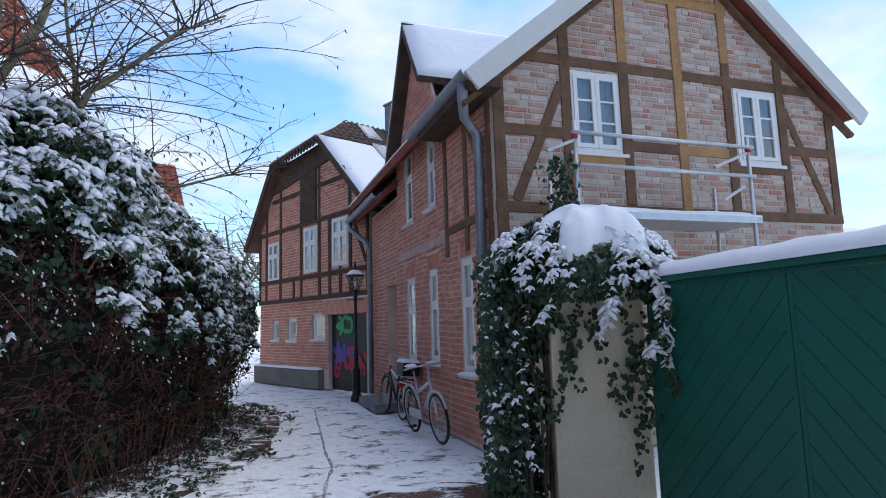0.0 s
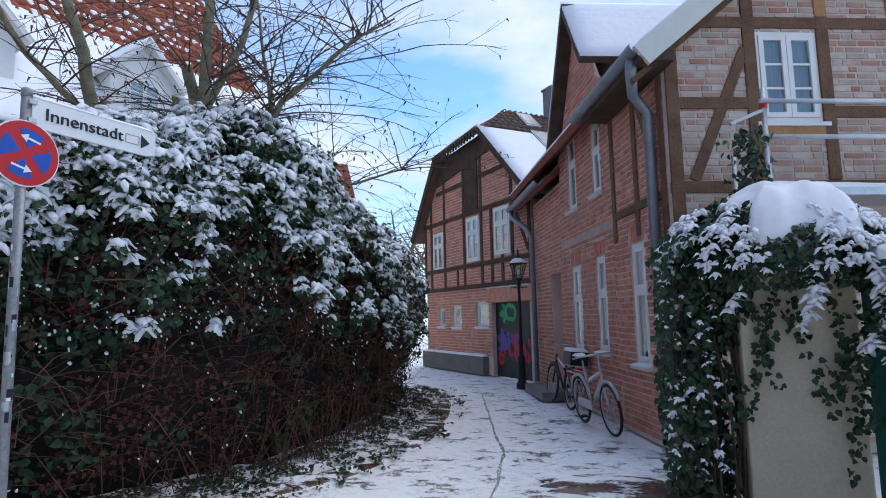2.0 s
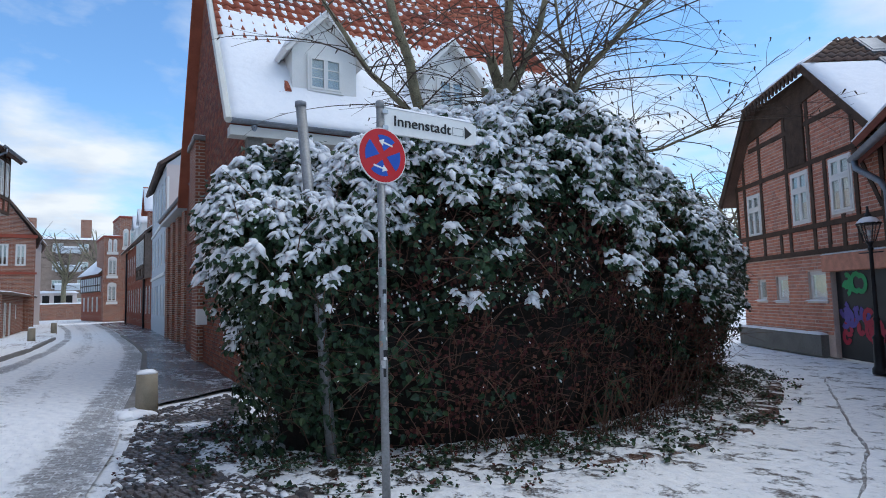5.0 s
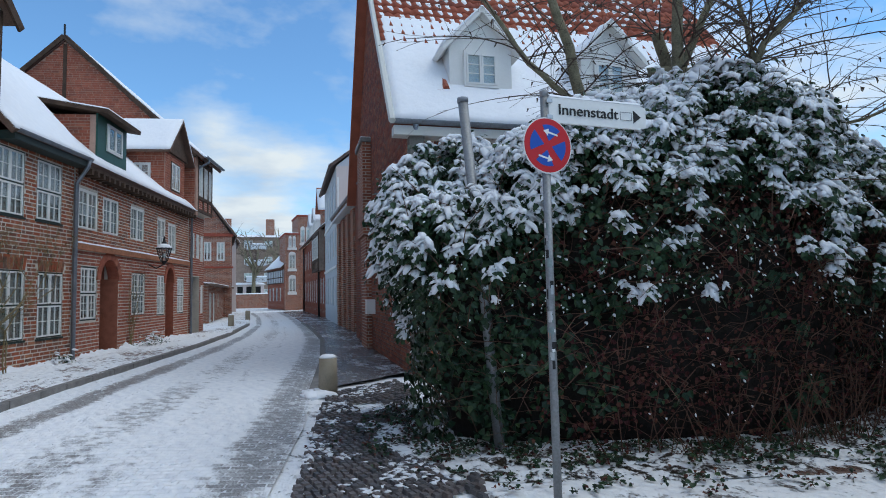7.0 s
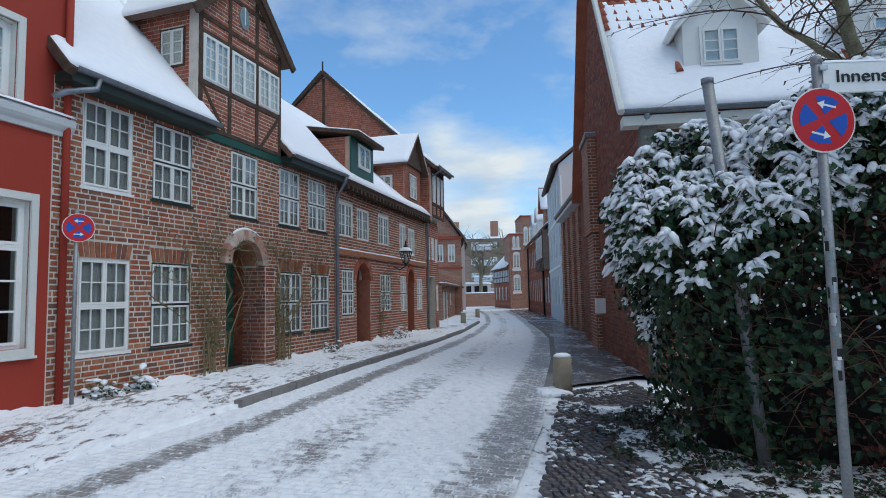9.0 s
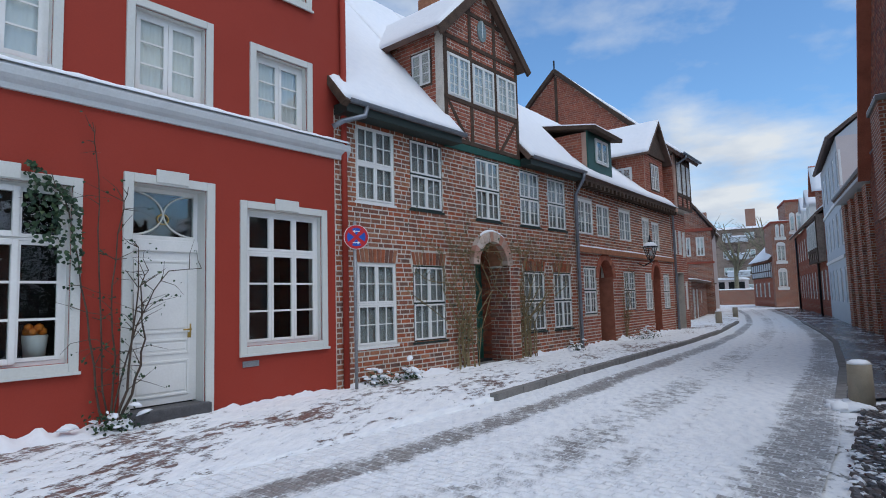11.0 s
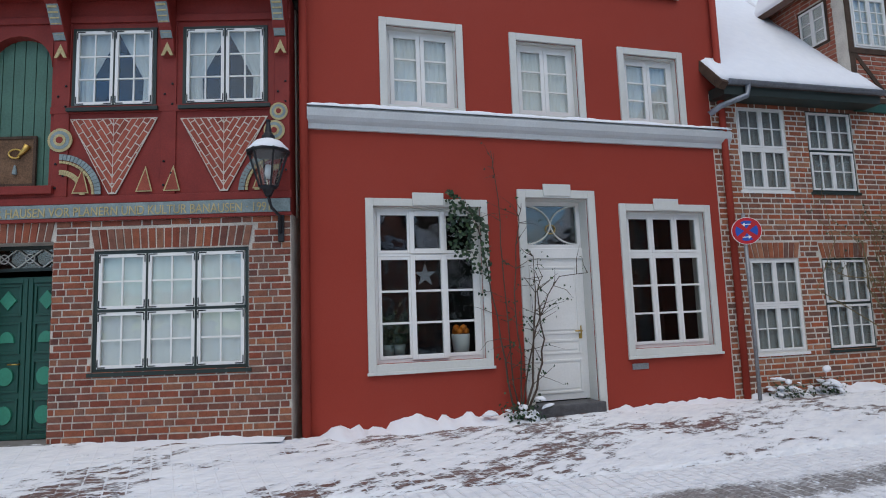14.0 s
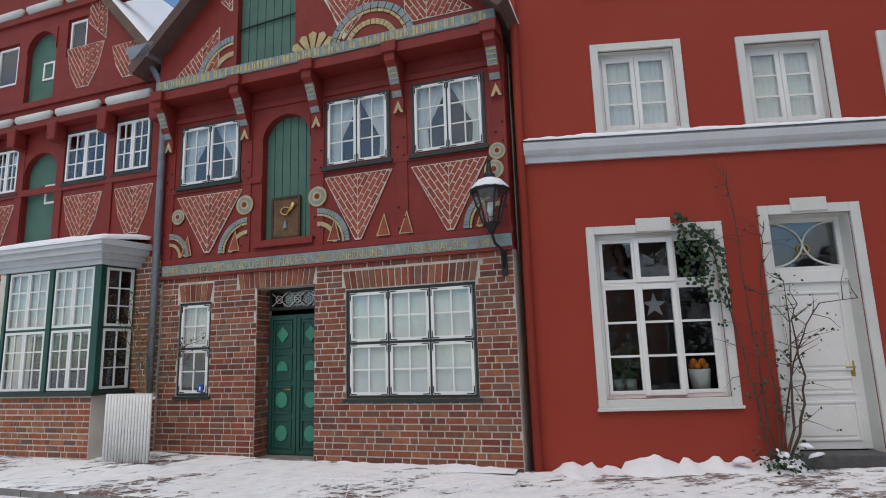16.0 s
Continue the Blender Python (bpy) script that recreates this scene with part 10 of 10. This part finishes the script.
climber(red_m, "leafless climbing rose between the window and the white door",
        [[(2.98, -0.10, 0.12), (2.92, -0.10, 0.8), (2.86, -0.08, 1.8), (2.84, -0.08, 2.6), (2.78, -0.08, 3.6), (2.74, -0.08, 3.98)],
         [(3.02, -0.12, 0.12), (3.05, -0.10, 1.0), (3.0, -0.08, 1.9), (3.12, -0.10, 2.9), (3.18, -0.10, 3.2)],
         [(2.95, -0.10, 0.12), (2.80, -0.08, 0.9), (2.66, -0.08, 1.9), (2.50, -0.10, 2.8), (2.30, -0.10, 3.25)],
         [(3.08, -0.14, 0.12), (3.30, -0.20, 0.7), (3.38, -0.20, 1.2), (3.32, -0.16, 1.9), (3.44, -0.14, 2.1)],
         [(3.05, -0.16, 0.12), (3.18, -0.2, 0.8), (3.26, -0.18, 1.6), (3.30, -0.16, 2.4)],
         [(3.02, -0.12, 0.12), (3.25, -0.16, 1.2), (3.45, -0.15, 1.7), (3.70, -0.12, 2.1), (4.2, -0.10, 2.15)]], rng, 170, side=13, thick=0.017)
lf = [(rng.uniform(2.05, 2.65), rng.gauss(-0.12, 0.05), 0) for _ in range(330)]
lf = [(x, y, 3.38 - 1.0 * max(0.0, x - 2.1) - rng.random() ** 1.5 * 0.85) for x, y, _ in lf]
ro = empty("rose_foliage", red_m, "evergreen rose leaves hanging beside the window", "shrub")
leaf_mesh("leaves", lf, [(0, -1, 0.2)] * len(lf), rs.uniform(0.04, 0.075, len(lf)), "ivy", ro, rs)
br_m = pose(-9.95, -4.55, 0, 0, 0, 153.2)
st = []
for k in range(18):
    x0 = 3.72 + rng.gauss(0, 0.2)
    x1 = 3.45 + rng.gauss(0, 0.6)
    st.append([(x0, -0.12, 0.1), (x0 + rng.gauss(0, 0.08), -0.12, 0.9), (x1, -0.12, 1.8), (x1 + rng.gauss(0, 0.4), -0.12, 2.6), (x1 + rng.gauss(0, 0.6), -0.14, rng.uniform(2.7, 3.5))])
st.append([(3.6, -0.15, 1.6), (3.0, -0.18, 1.95), (2.4, -0.18, 2.0), (2.1, -0.16, 2.15)])
climber(br_m, "bare espaliered shrub beside the arched doorway", st, rng, 420, "wall_shrub", side=14, thick=0.013)
st = []
for k in range(18):
    x0 = 6.05 + rng.gauss(0, 0.2)
    x1 = 6.6 + rng.gauss(0, 0.85)
    st.append([(x0, -0.12, 0.1), (x0 + rng.gauss(0, 0.06), -0.12, 1.0), (x1 - 0.2, -0.12, 1.9), (x1 + rng.gauss(0, 0.4), -0.12, 2.7), (x1 + rng.gauss(0.2, 0.7), -0.14, rng.uniform(2.7, 3.4))])
climber(br_m, "bare spreading shrub trained on the brick wall", st, rng, 300, "wall_shrub", side=14, thick=0.013)
b2_m = pose(-17.98, -0.49, 0, 0, 0, 156.5)
climber(b2_m, "bare climber on the brick front", [[(3.4 + rng.gauss(0, 0.1), -0.1, 0.1), (3.6 + rng.gauss(0, 0.3), -0.1, 1.2), (3.8 + rng.gauss(0, 0.5), -0.1, 2.4)] for _ in range(6)], rng, 60, "wall_shrub", side=6)
lft = pose(-3.80, -7.34, 0, 0, 0, 140.5)
climber(lft, "thin bare shrub by the grey downpipe", [[(-6.0 + rng.gauss(0, 0.1), -0.25, 1.1), (-6.1 + rng.gauss(0, 0.15), -0.3, 1.8), (-6.2 + rng.gauss(0, 0.3), -0.3, 2.5)] for _ in range(6)], rng, 120, "wall_shrub", side=6)
climber(lft, "leafless creeper across the small window", [[(-5.9, -0.06, 1.6), (-5.5, -0.07, 1.85), (-5.1, -0.07, 1.95)], [(-5.8, -0.06, 1.2), (-5.6, -0.07, 1.8), (-5.3, -0.07, 1.9)]], rng, 40, "wall_shrub", side=5)


# snow banks along the house fronts
def bank(m, x0, x1, h, w, seed, z):
    g = Geo()
    n = max(8, round((x1 - x0) / 0.06))
    for i in range(n + 1):
        x = x0 + (x1 - x0) * i / n
        e = min(1.0, min(i, n - i) / 6)
        k = max(0.0, 0.55 + 0.75 * noise.noise(Vector((x * 1.7, seed, 0))) + 0.45 * noise.noise(Vector((x * 6.0, seed, 3))) + 0.2 * noise.noise(Vector((x * 14.0, seed, 5))))
        for j in range(9):
            t = j / 8
            yy = -w * t * (0.8 + 0.4 * noise.noise(Vector((x * 2.5, seed + 3, 1)))) - 0.01
            zz = h * k * e * (1 - t) ** 0.8 * (1 + 0.25 * noise.noise(Vector((x * 8, t * 6, seed)))) - 0.02 * t
            g.v.append((x, yy, zz))
    g.f = [(i * 9 + j, i * 9 + j + 1, (i + 1) * 9 + j + 1, (i + 1) * 9 + j) for i in range(n) for j in range(8)]
    ob = part("snow_bank", g, "snow", None, smooth=True)
    ob.matrix_world = m @ pose(0, 0, z)
    return tagged(ob, "uneven bank of snow along the house front", "snow", kind="stuff")


bank(red_m, 0.2, 3.2, 0.22, 0.55, 1, 0.07)
bank(red_m, 4.4, 6.9, 0.12, 0.35, 2, 0.07)
bank(br_m, 0.2, 4.0, 0.16, 0.45, 3, 0.08)
bank(br_m, 5.4, 9.0, 0.16, 0.40, 4, 0.08)
bank(lft, -6.0, -0.1, 0.05, 0.25, 5, 0.14)
bank(b2_m, 0.1, 9.0, 0.16, 0.5, 6, 0.09)
for mm, x, y, label in ((br_m, 0.95, -0.25, "low snowy plant at the wall foot"), (br_m, 1.7, -0.25, "low snowy plant at the wall foot"), (br_m, 8.3, -0.2, "low snowy plant at the wall foot"), (b2_m, 4.6, -0.5, "snow-covered shrub by the wall"), (b2_m, 3.9, -0.45, "snow-covered shrub by the wall"), (red_m, 3.0, -0.22, "snow-dusted foot of the climbing rose")):
    sb = empty("low_shrub", mm @ pose(x, y, 0.1), label, "shrub")
    big = 0.30 if "shrub by" in label else 0.17
    pts = [(rs.normal(0, big), rs.normal(0, big * 0.5), abs(rs.normal(0, big * 0.7))) for _ in range(140)]
    leaf_mesh("leaves", pts, [(0, -0.5, 0.8)] * 140, rs.uniform(0.03, 0.06, 140), "ivy", sb, rs)
    pts = [(rs.normal(0, big), rs.normal(0, big * 0.5), abs(rs.normal(0, big * 0.6)) + 0.05) for _ in range(16)]
    clump_mesh("hedge_snow", pts, [Vector((0, -0.3, 0.9))] * 16, rs.uniform(0.03, 0.09, 16), sb, rs, True)

# corrugated white screen beside the bay
ws = empty("white_screen", lft @ pose(-5.88, -0.66, 0.18), "white corrugated metal screen by the bay window", "screen")
for k in range(15):
    part("slat", Geo().lathe([(0.024, 0.0), (0.024, 0.98), (0.015, 0.99)], (-0.42 + k * 0.06, 0, 0), 8), "white", ws, smooth=True)
part("rail", box(-0.45, 0.46, 0.02, 0.05, 0.9, 0.94), "white", ws)

# things on the window sills of the red house
fp = empty("plant_pot", red_m @ pose(2.30, 0.33, 1.02), "white pot with orange fruit behind the window", "pot")
part("pot", Geo().lathe([(0.11, 0.0), (0.14, 0.28), (0.135, 0.29), (0.12, 0.27)], (0, 0, 0), 16), "white", fp, smooth=True)
for k in range(9):
    a = k * 0.7
    part("fruit", Geo().add((ICO1_V * 0.052 + np.array([0.085 * math.cos(a), 0.085 * math.sin(a), 0.33 + 0.05 * (k % 2)])).tolist(), ICO1_F.tolist()), "orange", fp, smooth=True)
for x in (1.22, 1.38):
    fp = empty("plant_pot", red_m @ pose(x, 0.33, 1.02), "small pot with a leafy houseplant behind the window", "pot")
    part("pot", Geo().lathe([(0.07, 0.0), (0.09, 0.18), (0.08, 0.17)], (0, 0, 0), 14), "bluegrey", fp, smooth=True)
    pts = [(rs.normal(0, 0.09), rs.normal(0, 0.05), 0.2 + abs(rs.normal(0, 0.22))) for _ in range(110)]
    leaf_mesh("leaves", pts, [(0, -1, 0.3)] * 110, rs.uniform(0.05, 0.09, 110), "ivy", fp, rs)
sr_ = empty("paper_star", red_m @ pose(1.78, 0.30, 2.18), "pale paper star hanging in the window", "ornament")
g = Geo()
poly = [((0.17 if i % 2 == 0 else 0.065) * math.sin(math.pi * i / 5), (0.17 if i % 2 == 0 else 0.065) * math.cos(math.pi * i / 5)) for i in range(10)]
part("star", Geo().prism(poly[::-1], -0.015, 0.015), "pale_grey", sr_)
part("string", Geo().tube([(0, 0, 0.15), (0, 0, 0.9)], 0.003, 4), "ink", sr_)

# ---- painted carvings of the half-timbered house ----
def chevron_panel(parent, tri, y, seed, course=0.074, length=0.20, up=False):
    """Brick infill in a herringbone, cut to a convex panel with pale joints."""
    cx = sum(p[0] for p in tri) / len(tri)
    part("panel_mortar", Geo().prism(tri, y - 0.005, y + 0.01), "mortar", parent)
    g, rng = Geo(), random.Random(seed)
    xs, zs = [p[0] for p in tri], [p[1] for p in tri]
    for s in (-1, 1):
        ang = s * math.radians(58)
        dx, dz = math.cos(ang), math.sin(ang)
        for r in range(-40, 40):
            for c in range(-14, 14):
                u, v = c * length + (r % 2) * length * 0.5, r * course
                q = [(u + a, v + b) for a, b in ((0.008, 0.008), (length - 0.008, 0.008), (length - 0.008, course - 0.008), (0.008, course - 0.008))]
                q = [(cx + a * dx - b * dz, min(zs) + 0.5 + a * dz + b * dx) for a, b in q]
                if max(p[0] for p in q) < min(xs) or min(p[0] for p in q) > max(xs) or max(p[1] for p in q) < min(zs) or min(p[1] for p in q) > max(zs):
                    continue
                q = clip(q, -s, 0, -s * cx - 0.006)
                for p1, p2 in zip(tri, tri[1:] + tri[:1]):
                    if len(q) < 3:
                        break
                    ex, ez = p2[0] - p1[0], p2[1] - p1[1]
                    l_ = math.hypot(ex, ez)
                    q = clip(q, ez / l_, -ex / l_, (ez * p1[0] - ex * p1[1]) / l_ - 0.012)
                if len(q) > 2:
                    g.prism(q, y - 0.009 - rng.uniform(0, 0.004), y - 0.002)
    return part("herringbone_bricks", g, "brick_panel", parent, kind="stuff")


def half_rings(parent, cx, cz, r, y, a0=0.0, a1=math.pi, tag="carved_fan"):
    """Painted half rings: ochre and grey-blue bands with small segments."""
    for k, (ra, rb, mt) in enumerate(((1.0, 0.86, "bluegrey"), (0.84, 0.78, "ochre"), (0.62, 0.50, "ochre"))):
        g = Geo()
        n = 16
        for i in range(n):
            t0, t1 = a0 + (a1 - a0) * (i + 0.06) / n, a0 + (a1 - a0) * (i + 0.94) / n
            g.prism([(cx + r * rb * math.cos(t0), cz + r * rb * math.sin(t0)), (cx + r * ra * math.cos(t0), cz + r * ra * math.sin(t0)), (cx + r * ra * math.cos(t1), cz + r * ra * math.sin(t1)), (cx + r * rb * math.cos(t1), cz + r * rb * math.sin(t1))], y - 0.016 + 0.003 * k, y)
        part(tag, g, mt, parent, kind="stuff")


def rosette(parent, cx, cz, r, y):
    for rad, mt, k in ((1.0, "ochre", 0), (0.78, "bluegrey", 1), (0.5, "ochre", 2), (0.28, "timber_red", 3)):
        part("rosette", Geo().prism([(cx + r * rad * math.cos(2 * math.pi * i / 24), cz + r * rad * math.sin(2 * math.pi * i / 24)) for i in range(24)], y - 0.012 - 0.005 * k, y), mt, parent)


Y = -0.043
for i, (a, b, zt, zb) in enumerate(((-5.74, -4.42, 4.35, 3.36), (-2.90, -1.76, 4.34, 3.32), (-1.46, -0.31, 4.32, 3.32))):
    m_ = (a + b) / 2
    chevron_panel(cv, [(m_ - 0.05, zb), (m_ + 0.05, zb), (b, zt), (a, zt)], Y, 60 + i)
for cx, r, a0, a1 in ((-5.86, 0.42, 0.0, math.pi / 2), (-4.30, 0.55, math.pi / 2, math.pi), (-3.02, 0.55, 0.0, math.pi / 2), (-0.14, 0.55, math.pi / 2, math.pi)):
    half_rings(cv, cx, 3.32, r, Y, a0, a1)
for cx, cz, r in ((-5.70, 4.02, 0.13), (-4.36, 4.08, 0.16), (-3.02, 4.06, 0.16), (-0.22, 4.12, 0.14), (-0.16, 4.38, 0.12)):
    rosette(cv, cx, cz, r, Y)
for x in (-5.5, -4.55, -2.74, -1.92, -1.56, -0.40):
    part("brick_triangle", Geo().prism([(x - 0.11, 3.34), (x + 0.11, 3.34), (x + 0.02, 3.68)], Y - 0.008, Y), "ochre", cv)
    part("brick_triangle", Geo().prism([(x - 0.085, 3.355), (x + 0.09, 3.355), (x + 0.018, 3.635)], Y - 0.013, Y - 0.008), "brick_panel", cv)
YG = -0.325
for i, tri in enumerate(([(-5.75, 6.28), (-4.75, 6.28), (-4.75, 7.15)], [(-4.55, 7.4), (-4.5, 7.4), (-4.5, 7.95), (-4.75, 7.6)], [(-2.62, 6.9), (-2.42, 6.4), (-1.9, 6.95), (-1.9, 7.6), (-3.0, 7.6)], [(-1.4, 6.45), (-0.35, 6.45), (-1.4, 7.4)], [(-3.15, 7.75), (-1.9, 7.75), (-3.1, 8.8)])):
    chevron_panel(cv, tri, YG, 70 + i)
half_rings(cv, -4.45, 6.2, 0.72, YG, math.pi / 2, math.pi)
half_rings(cv, -1.95, 6.2, 0.72, YG)
g = Geo()
for k in range(7):
    t = math.pi * (k + 0.5) / 7
    g.prism([(-2.95, 6.2), (-2.95 + 0.42 * math.cos(t - 0.17), 6.2 + 0.42 * math.sin(t - 0.17)), (-2.95 + 0.46 * math.cos(t), 6.2 + 0.46 * math.sin(t)), (-2.95 + 0.42 * math.cos(t + 0.17), 6.2 + 0.42 * math.sin(t + 0.17))], YG - 0.016, YG)
part("carved_fan", g, "ochre", cv, "ochre fan carving", kind="stuff")
# panels of the neighbour
for i, (a, b) in enumerate(((-8.42, -7.48), (-7.18, -6.30))):
    m_ = (a + b) / 2
    for z0, yy in ((3.85, -0.03), (6.72, -0.205)):
        poly = [(m_ - 0.14, z0), (m_ + 0.14, z0), (b - 0.12, z0 + 0.35), (b, z0 + 0.85), (a, z0 + 0.85), (a + 0.12, z0 + 0.35)]
        if z0 > 6 and a > -7.3:
            poly = [(p[0] - 0.1, z0 + (p[1] - z0) * 0.8) for p in poly]
        chevron_panel(nb, poly, yy, 80 + i)
chevron_panel(nb, [(-10.3, 3.9), (-10.0, 3.9), (-9.7, 4.7), (-10.6, 4.7)], -0.03, 90)
chevron_panel(nb, [(-7.9, 8.0), (-7.45, 7.6), (-7.45, 8.3), (-7.9, 8.9)], -0.205, 91)

# ---- single bricks and cobbles ----
rng = random.Random(77)
for parent, material, b, y, proud in LATER:
    g = Geo()
    x0, z0 = b[0], b[1]
    brick_face(g, (0, 0, b[2], b[3]), 0.0, rng, proud)
    ob = part("brick", g, material, parent)
    ob.location = (x0, y, z0)

cobbles = Geo()
rng = random.Random(9)
def in_poly(x, y, poly):
    c = False
    for (xa, ya), (xb, yb) in zip(poly, poly[1:] + poly[:1]):
        if (ya > y) != (yb > y) and x < (xb - xa) * (y - ya) / (yb - ya) + xa:
            c = not c
    return c
area = [(-3.2, 1.3), (-5.0, 1.5), (-7.4, 2.45), (-9.6, 3.35), (-10.2, 4.9), (-8.6, 4.5), (-6.6, 2.9), (-5.6, 2.7), (-4.8, 3.1), (-3.9, 2.6)]
for r in range(0, 70):
    for c in range(0, 80):
        x = -10.4 + c * 0.105 + (r % 2) * 0.05
        y = 1.0 + r * 0.078
        x, y = x + rng.gauss(0, 0.008), y + rng.gauss(0, 0.008)
        if not in_poly(x, y, area) or noise.noise(Vector((x * 1.3, y * 1.3, 7))) + 0.5 * noise.noise(Vector((x * 5, y * 5, 2))) > 0.30:
            continue
        w, d, h = 0.044 * rng.uniform(0.85, 1.08), 0.033 * rng.uniform(0.85, 1.08), 0.036 + rng.gauss(0, 0.005)
        e = 0.010
        cobbles.add([(x - w, y - d, 0.0), (x + w, y - d, 0.0), (x + w, y + d, 0.0), (x - w, y + d, 0.0), (x - w + e, y - d + e, h), (x + w - e, y - d + e, h), (x + w - e, y + d - e, h), (x - w + e, y + d - e, h)], [(4, 5, 6, 7), (0, 1, 5, 4), (1, 2, 6, 5), (2, 3, 7, 6), (3, 0, 4, 7)])
cb = part("cobbles", cobbles, "cobble", None)
tagged(cb, "wet dark cobbles at the corner with snow between them", "cobbles", kind="stuff")

# crumbs of snow on the road and a heap round the bollard
crumb = empty("snow_crumb", pose(0, 0, 0), "small crumbs of snow scattered over the street", "snow", kind="stuff")
cp = []
for _ in range(2200):
    k = rs.randint(2, 8)
    t, u = rs.uniform(0, 1), rs.uniform(-0.35, 1.0)
    a = Vector(LEFT_EDGE[k]).lerp(Vector(LEFT_EDGE[k + 1]), t)
    b = Vector(RIGHT_EDGE[k]).lerp(Vector(RIGHT_EDGE[k + 1]), t)
    q = a.lerp(b, u)
    if u < 0.02:
        c = Vector(LEFT_FACE[k]).lerp(Vector(LEFT_FACE[k + 1]), t)
        w = min(0.95, max(0.0, -u * 2.6))
        q = a.lerp(c, w)
        z = kerb_h[k] + (kerb_h[k + 1] - kerb_h[k]) * t
        z += (face_h[k] + (face_h[k + 1] - face_h[k]) * t - z) * w + snow_lumps(q.x, q.y)
    else:
        z = 0.004 + 0.6 * snow_lumps(q.x, q.y)
    if noise.noise(Vector((q.x * 1.3, q.y * 1.3, 2))) > -0.05:
        cp.append((q.x, q.y, z))
clump_mesh("crumb", cp, [(0, 0, 1)] * len(cp), rs.uniform(0.008, 0.03, len(cp)), crumb, rs, False)
cp = [(-9.67 + rs.normal(0, 0.16) + 0.12, 3.40 + rs.normal(0, 0.14) - 0.20, 0.02) for _ in range(26)]
heap = empty("snow_heap", pose(0, 0, 0), "heap of shovelled snow at the bollard foot", "snow", kind="stuff")
clump_mesh("heap", cp, [(0, 0, 1)] * len(cp), rs.uniform(0.07, 0.17, len(cp)), heap, rs, True)

# the groove that a bicycle left in the lane
def groove(line, wide, label):
    g = Geo()
    pts = []
    for p, q in zip(line, line[1:]):
        n = max(2, round((Vector(q) - Vector(p)).length / 0.08))
        pts += [Vector(p).lerp(Vector(q), i / n) for i in range(n)]
    for i, p in enumerate(pts):
        d = (pts[min(i + 1, len(pts) - 1)] - pts[max(i - 1, 0)]).normalized()
        s = Vector((-d.y, d.x))
        w = wide * (0.75 + 0.9 * noise.noise(Vector((p.x * 5, p.y * 5, 3))))
        c = p + s * 0.05 * noise.noise(Vector((p.x * 1.1, p.y * 1.1, 7)))
        for o in (-1, -0.4, 0.4, 1):
            v = c + s * w * o
            g.v.append((v.x, v.y, snow_lumps(v.x, v.y) - 0.03 + (0.012 if abs(o) < 1 else -0.01)))
    g.f = [(i * 4 + j, i * 4 + j + 1, i * 4 + j + 5, i * 4 + j + 4) for i in range(len(pts) - 1) for j in range(3)]
    return tagged(part("wheel_groove", g, M["slush"], None, smooth=True), label, "ground", kind="structure")


M["slush"] = ground_mat("grey_slush", (0.20, 0.185, 0.175), (0.42, 0.41, 0.41), 0.80, 1.05, 4.0, stretch=0.9, mids=18.0)
groove([(-1.25, 5.2), (-1.37, 6.0), (-1.56, 7.41), (-2.14, 9.51), (-2.70, 11.4), (-3.0, 12.6)], 0.030, "narrow wheel groove in the lane's snow")
cp = []
for _ in range(5200):
    x, y = rs.uniform(-10.2, -3.2), rs.uniform(1.2, 5.0)
    if in_poly(x, y, area) and noise.noise(Vector((x * 2.1, y * 2.1, 5))) + 0.5 * noise.noise(Vector((x * 7, y * 7, 1))) > 0.10:
        cp.append((x, y, 0.022 + rs.uniform(0, 0.012)))
specks = empty("snow_remnant", pose(0, 0, 0), "thin remnants of snow between the cobbles", "snow", kind="stuff")
clump_mesh("remnant", cp, [(0, 0, 1)] * len(cp), rs.uniform(0.02, 0.06, len(cp)), specks, rs, False, flat=0.25)
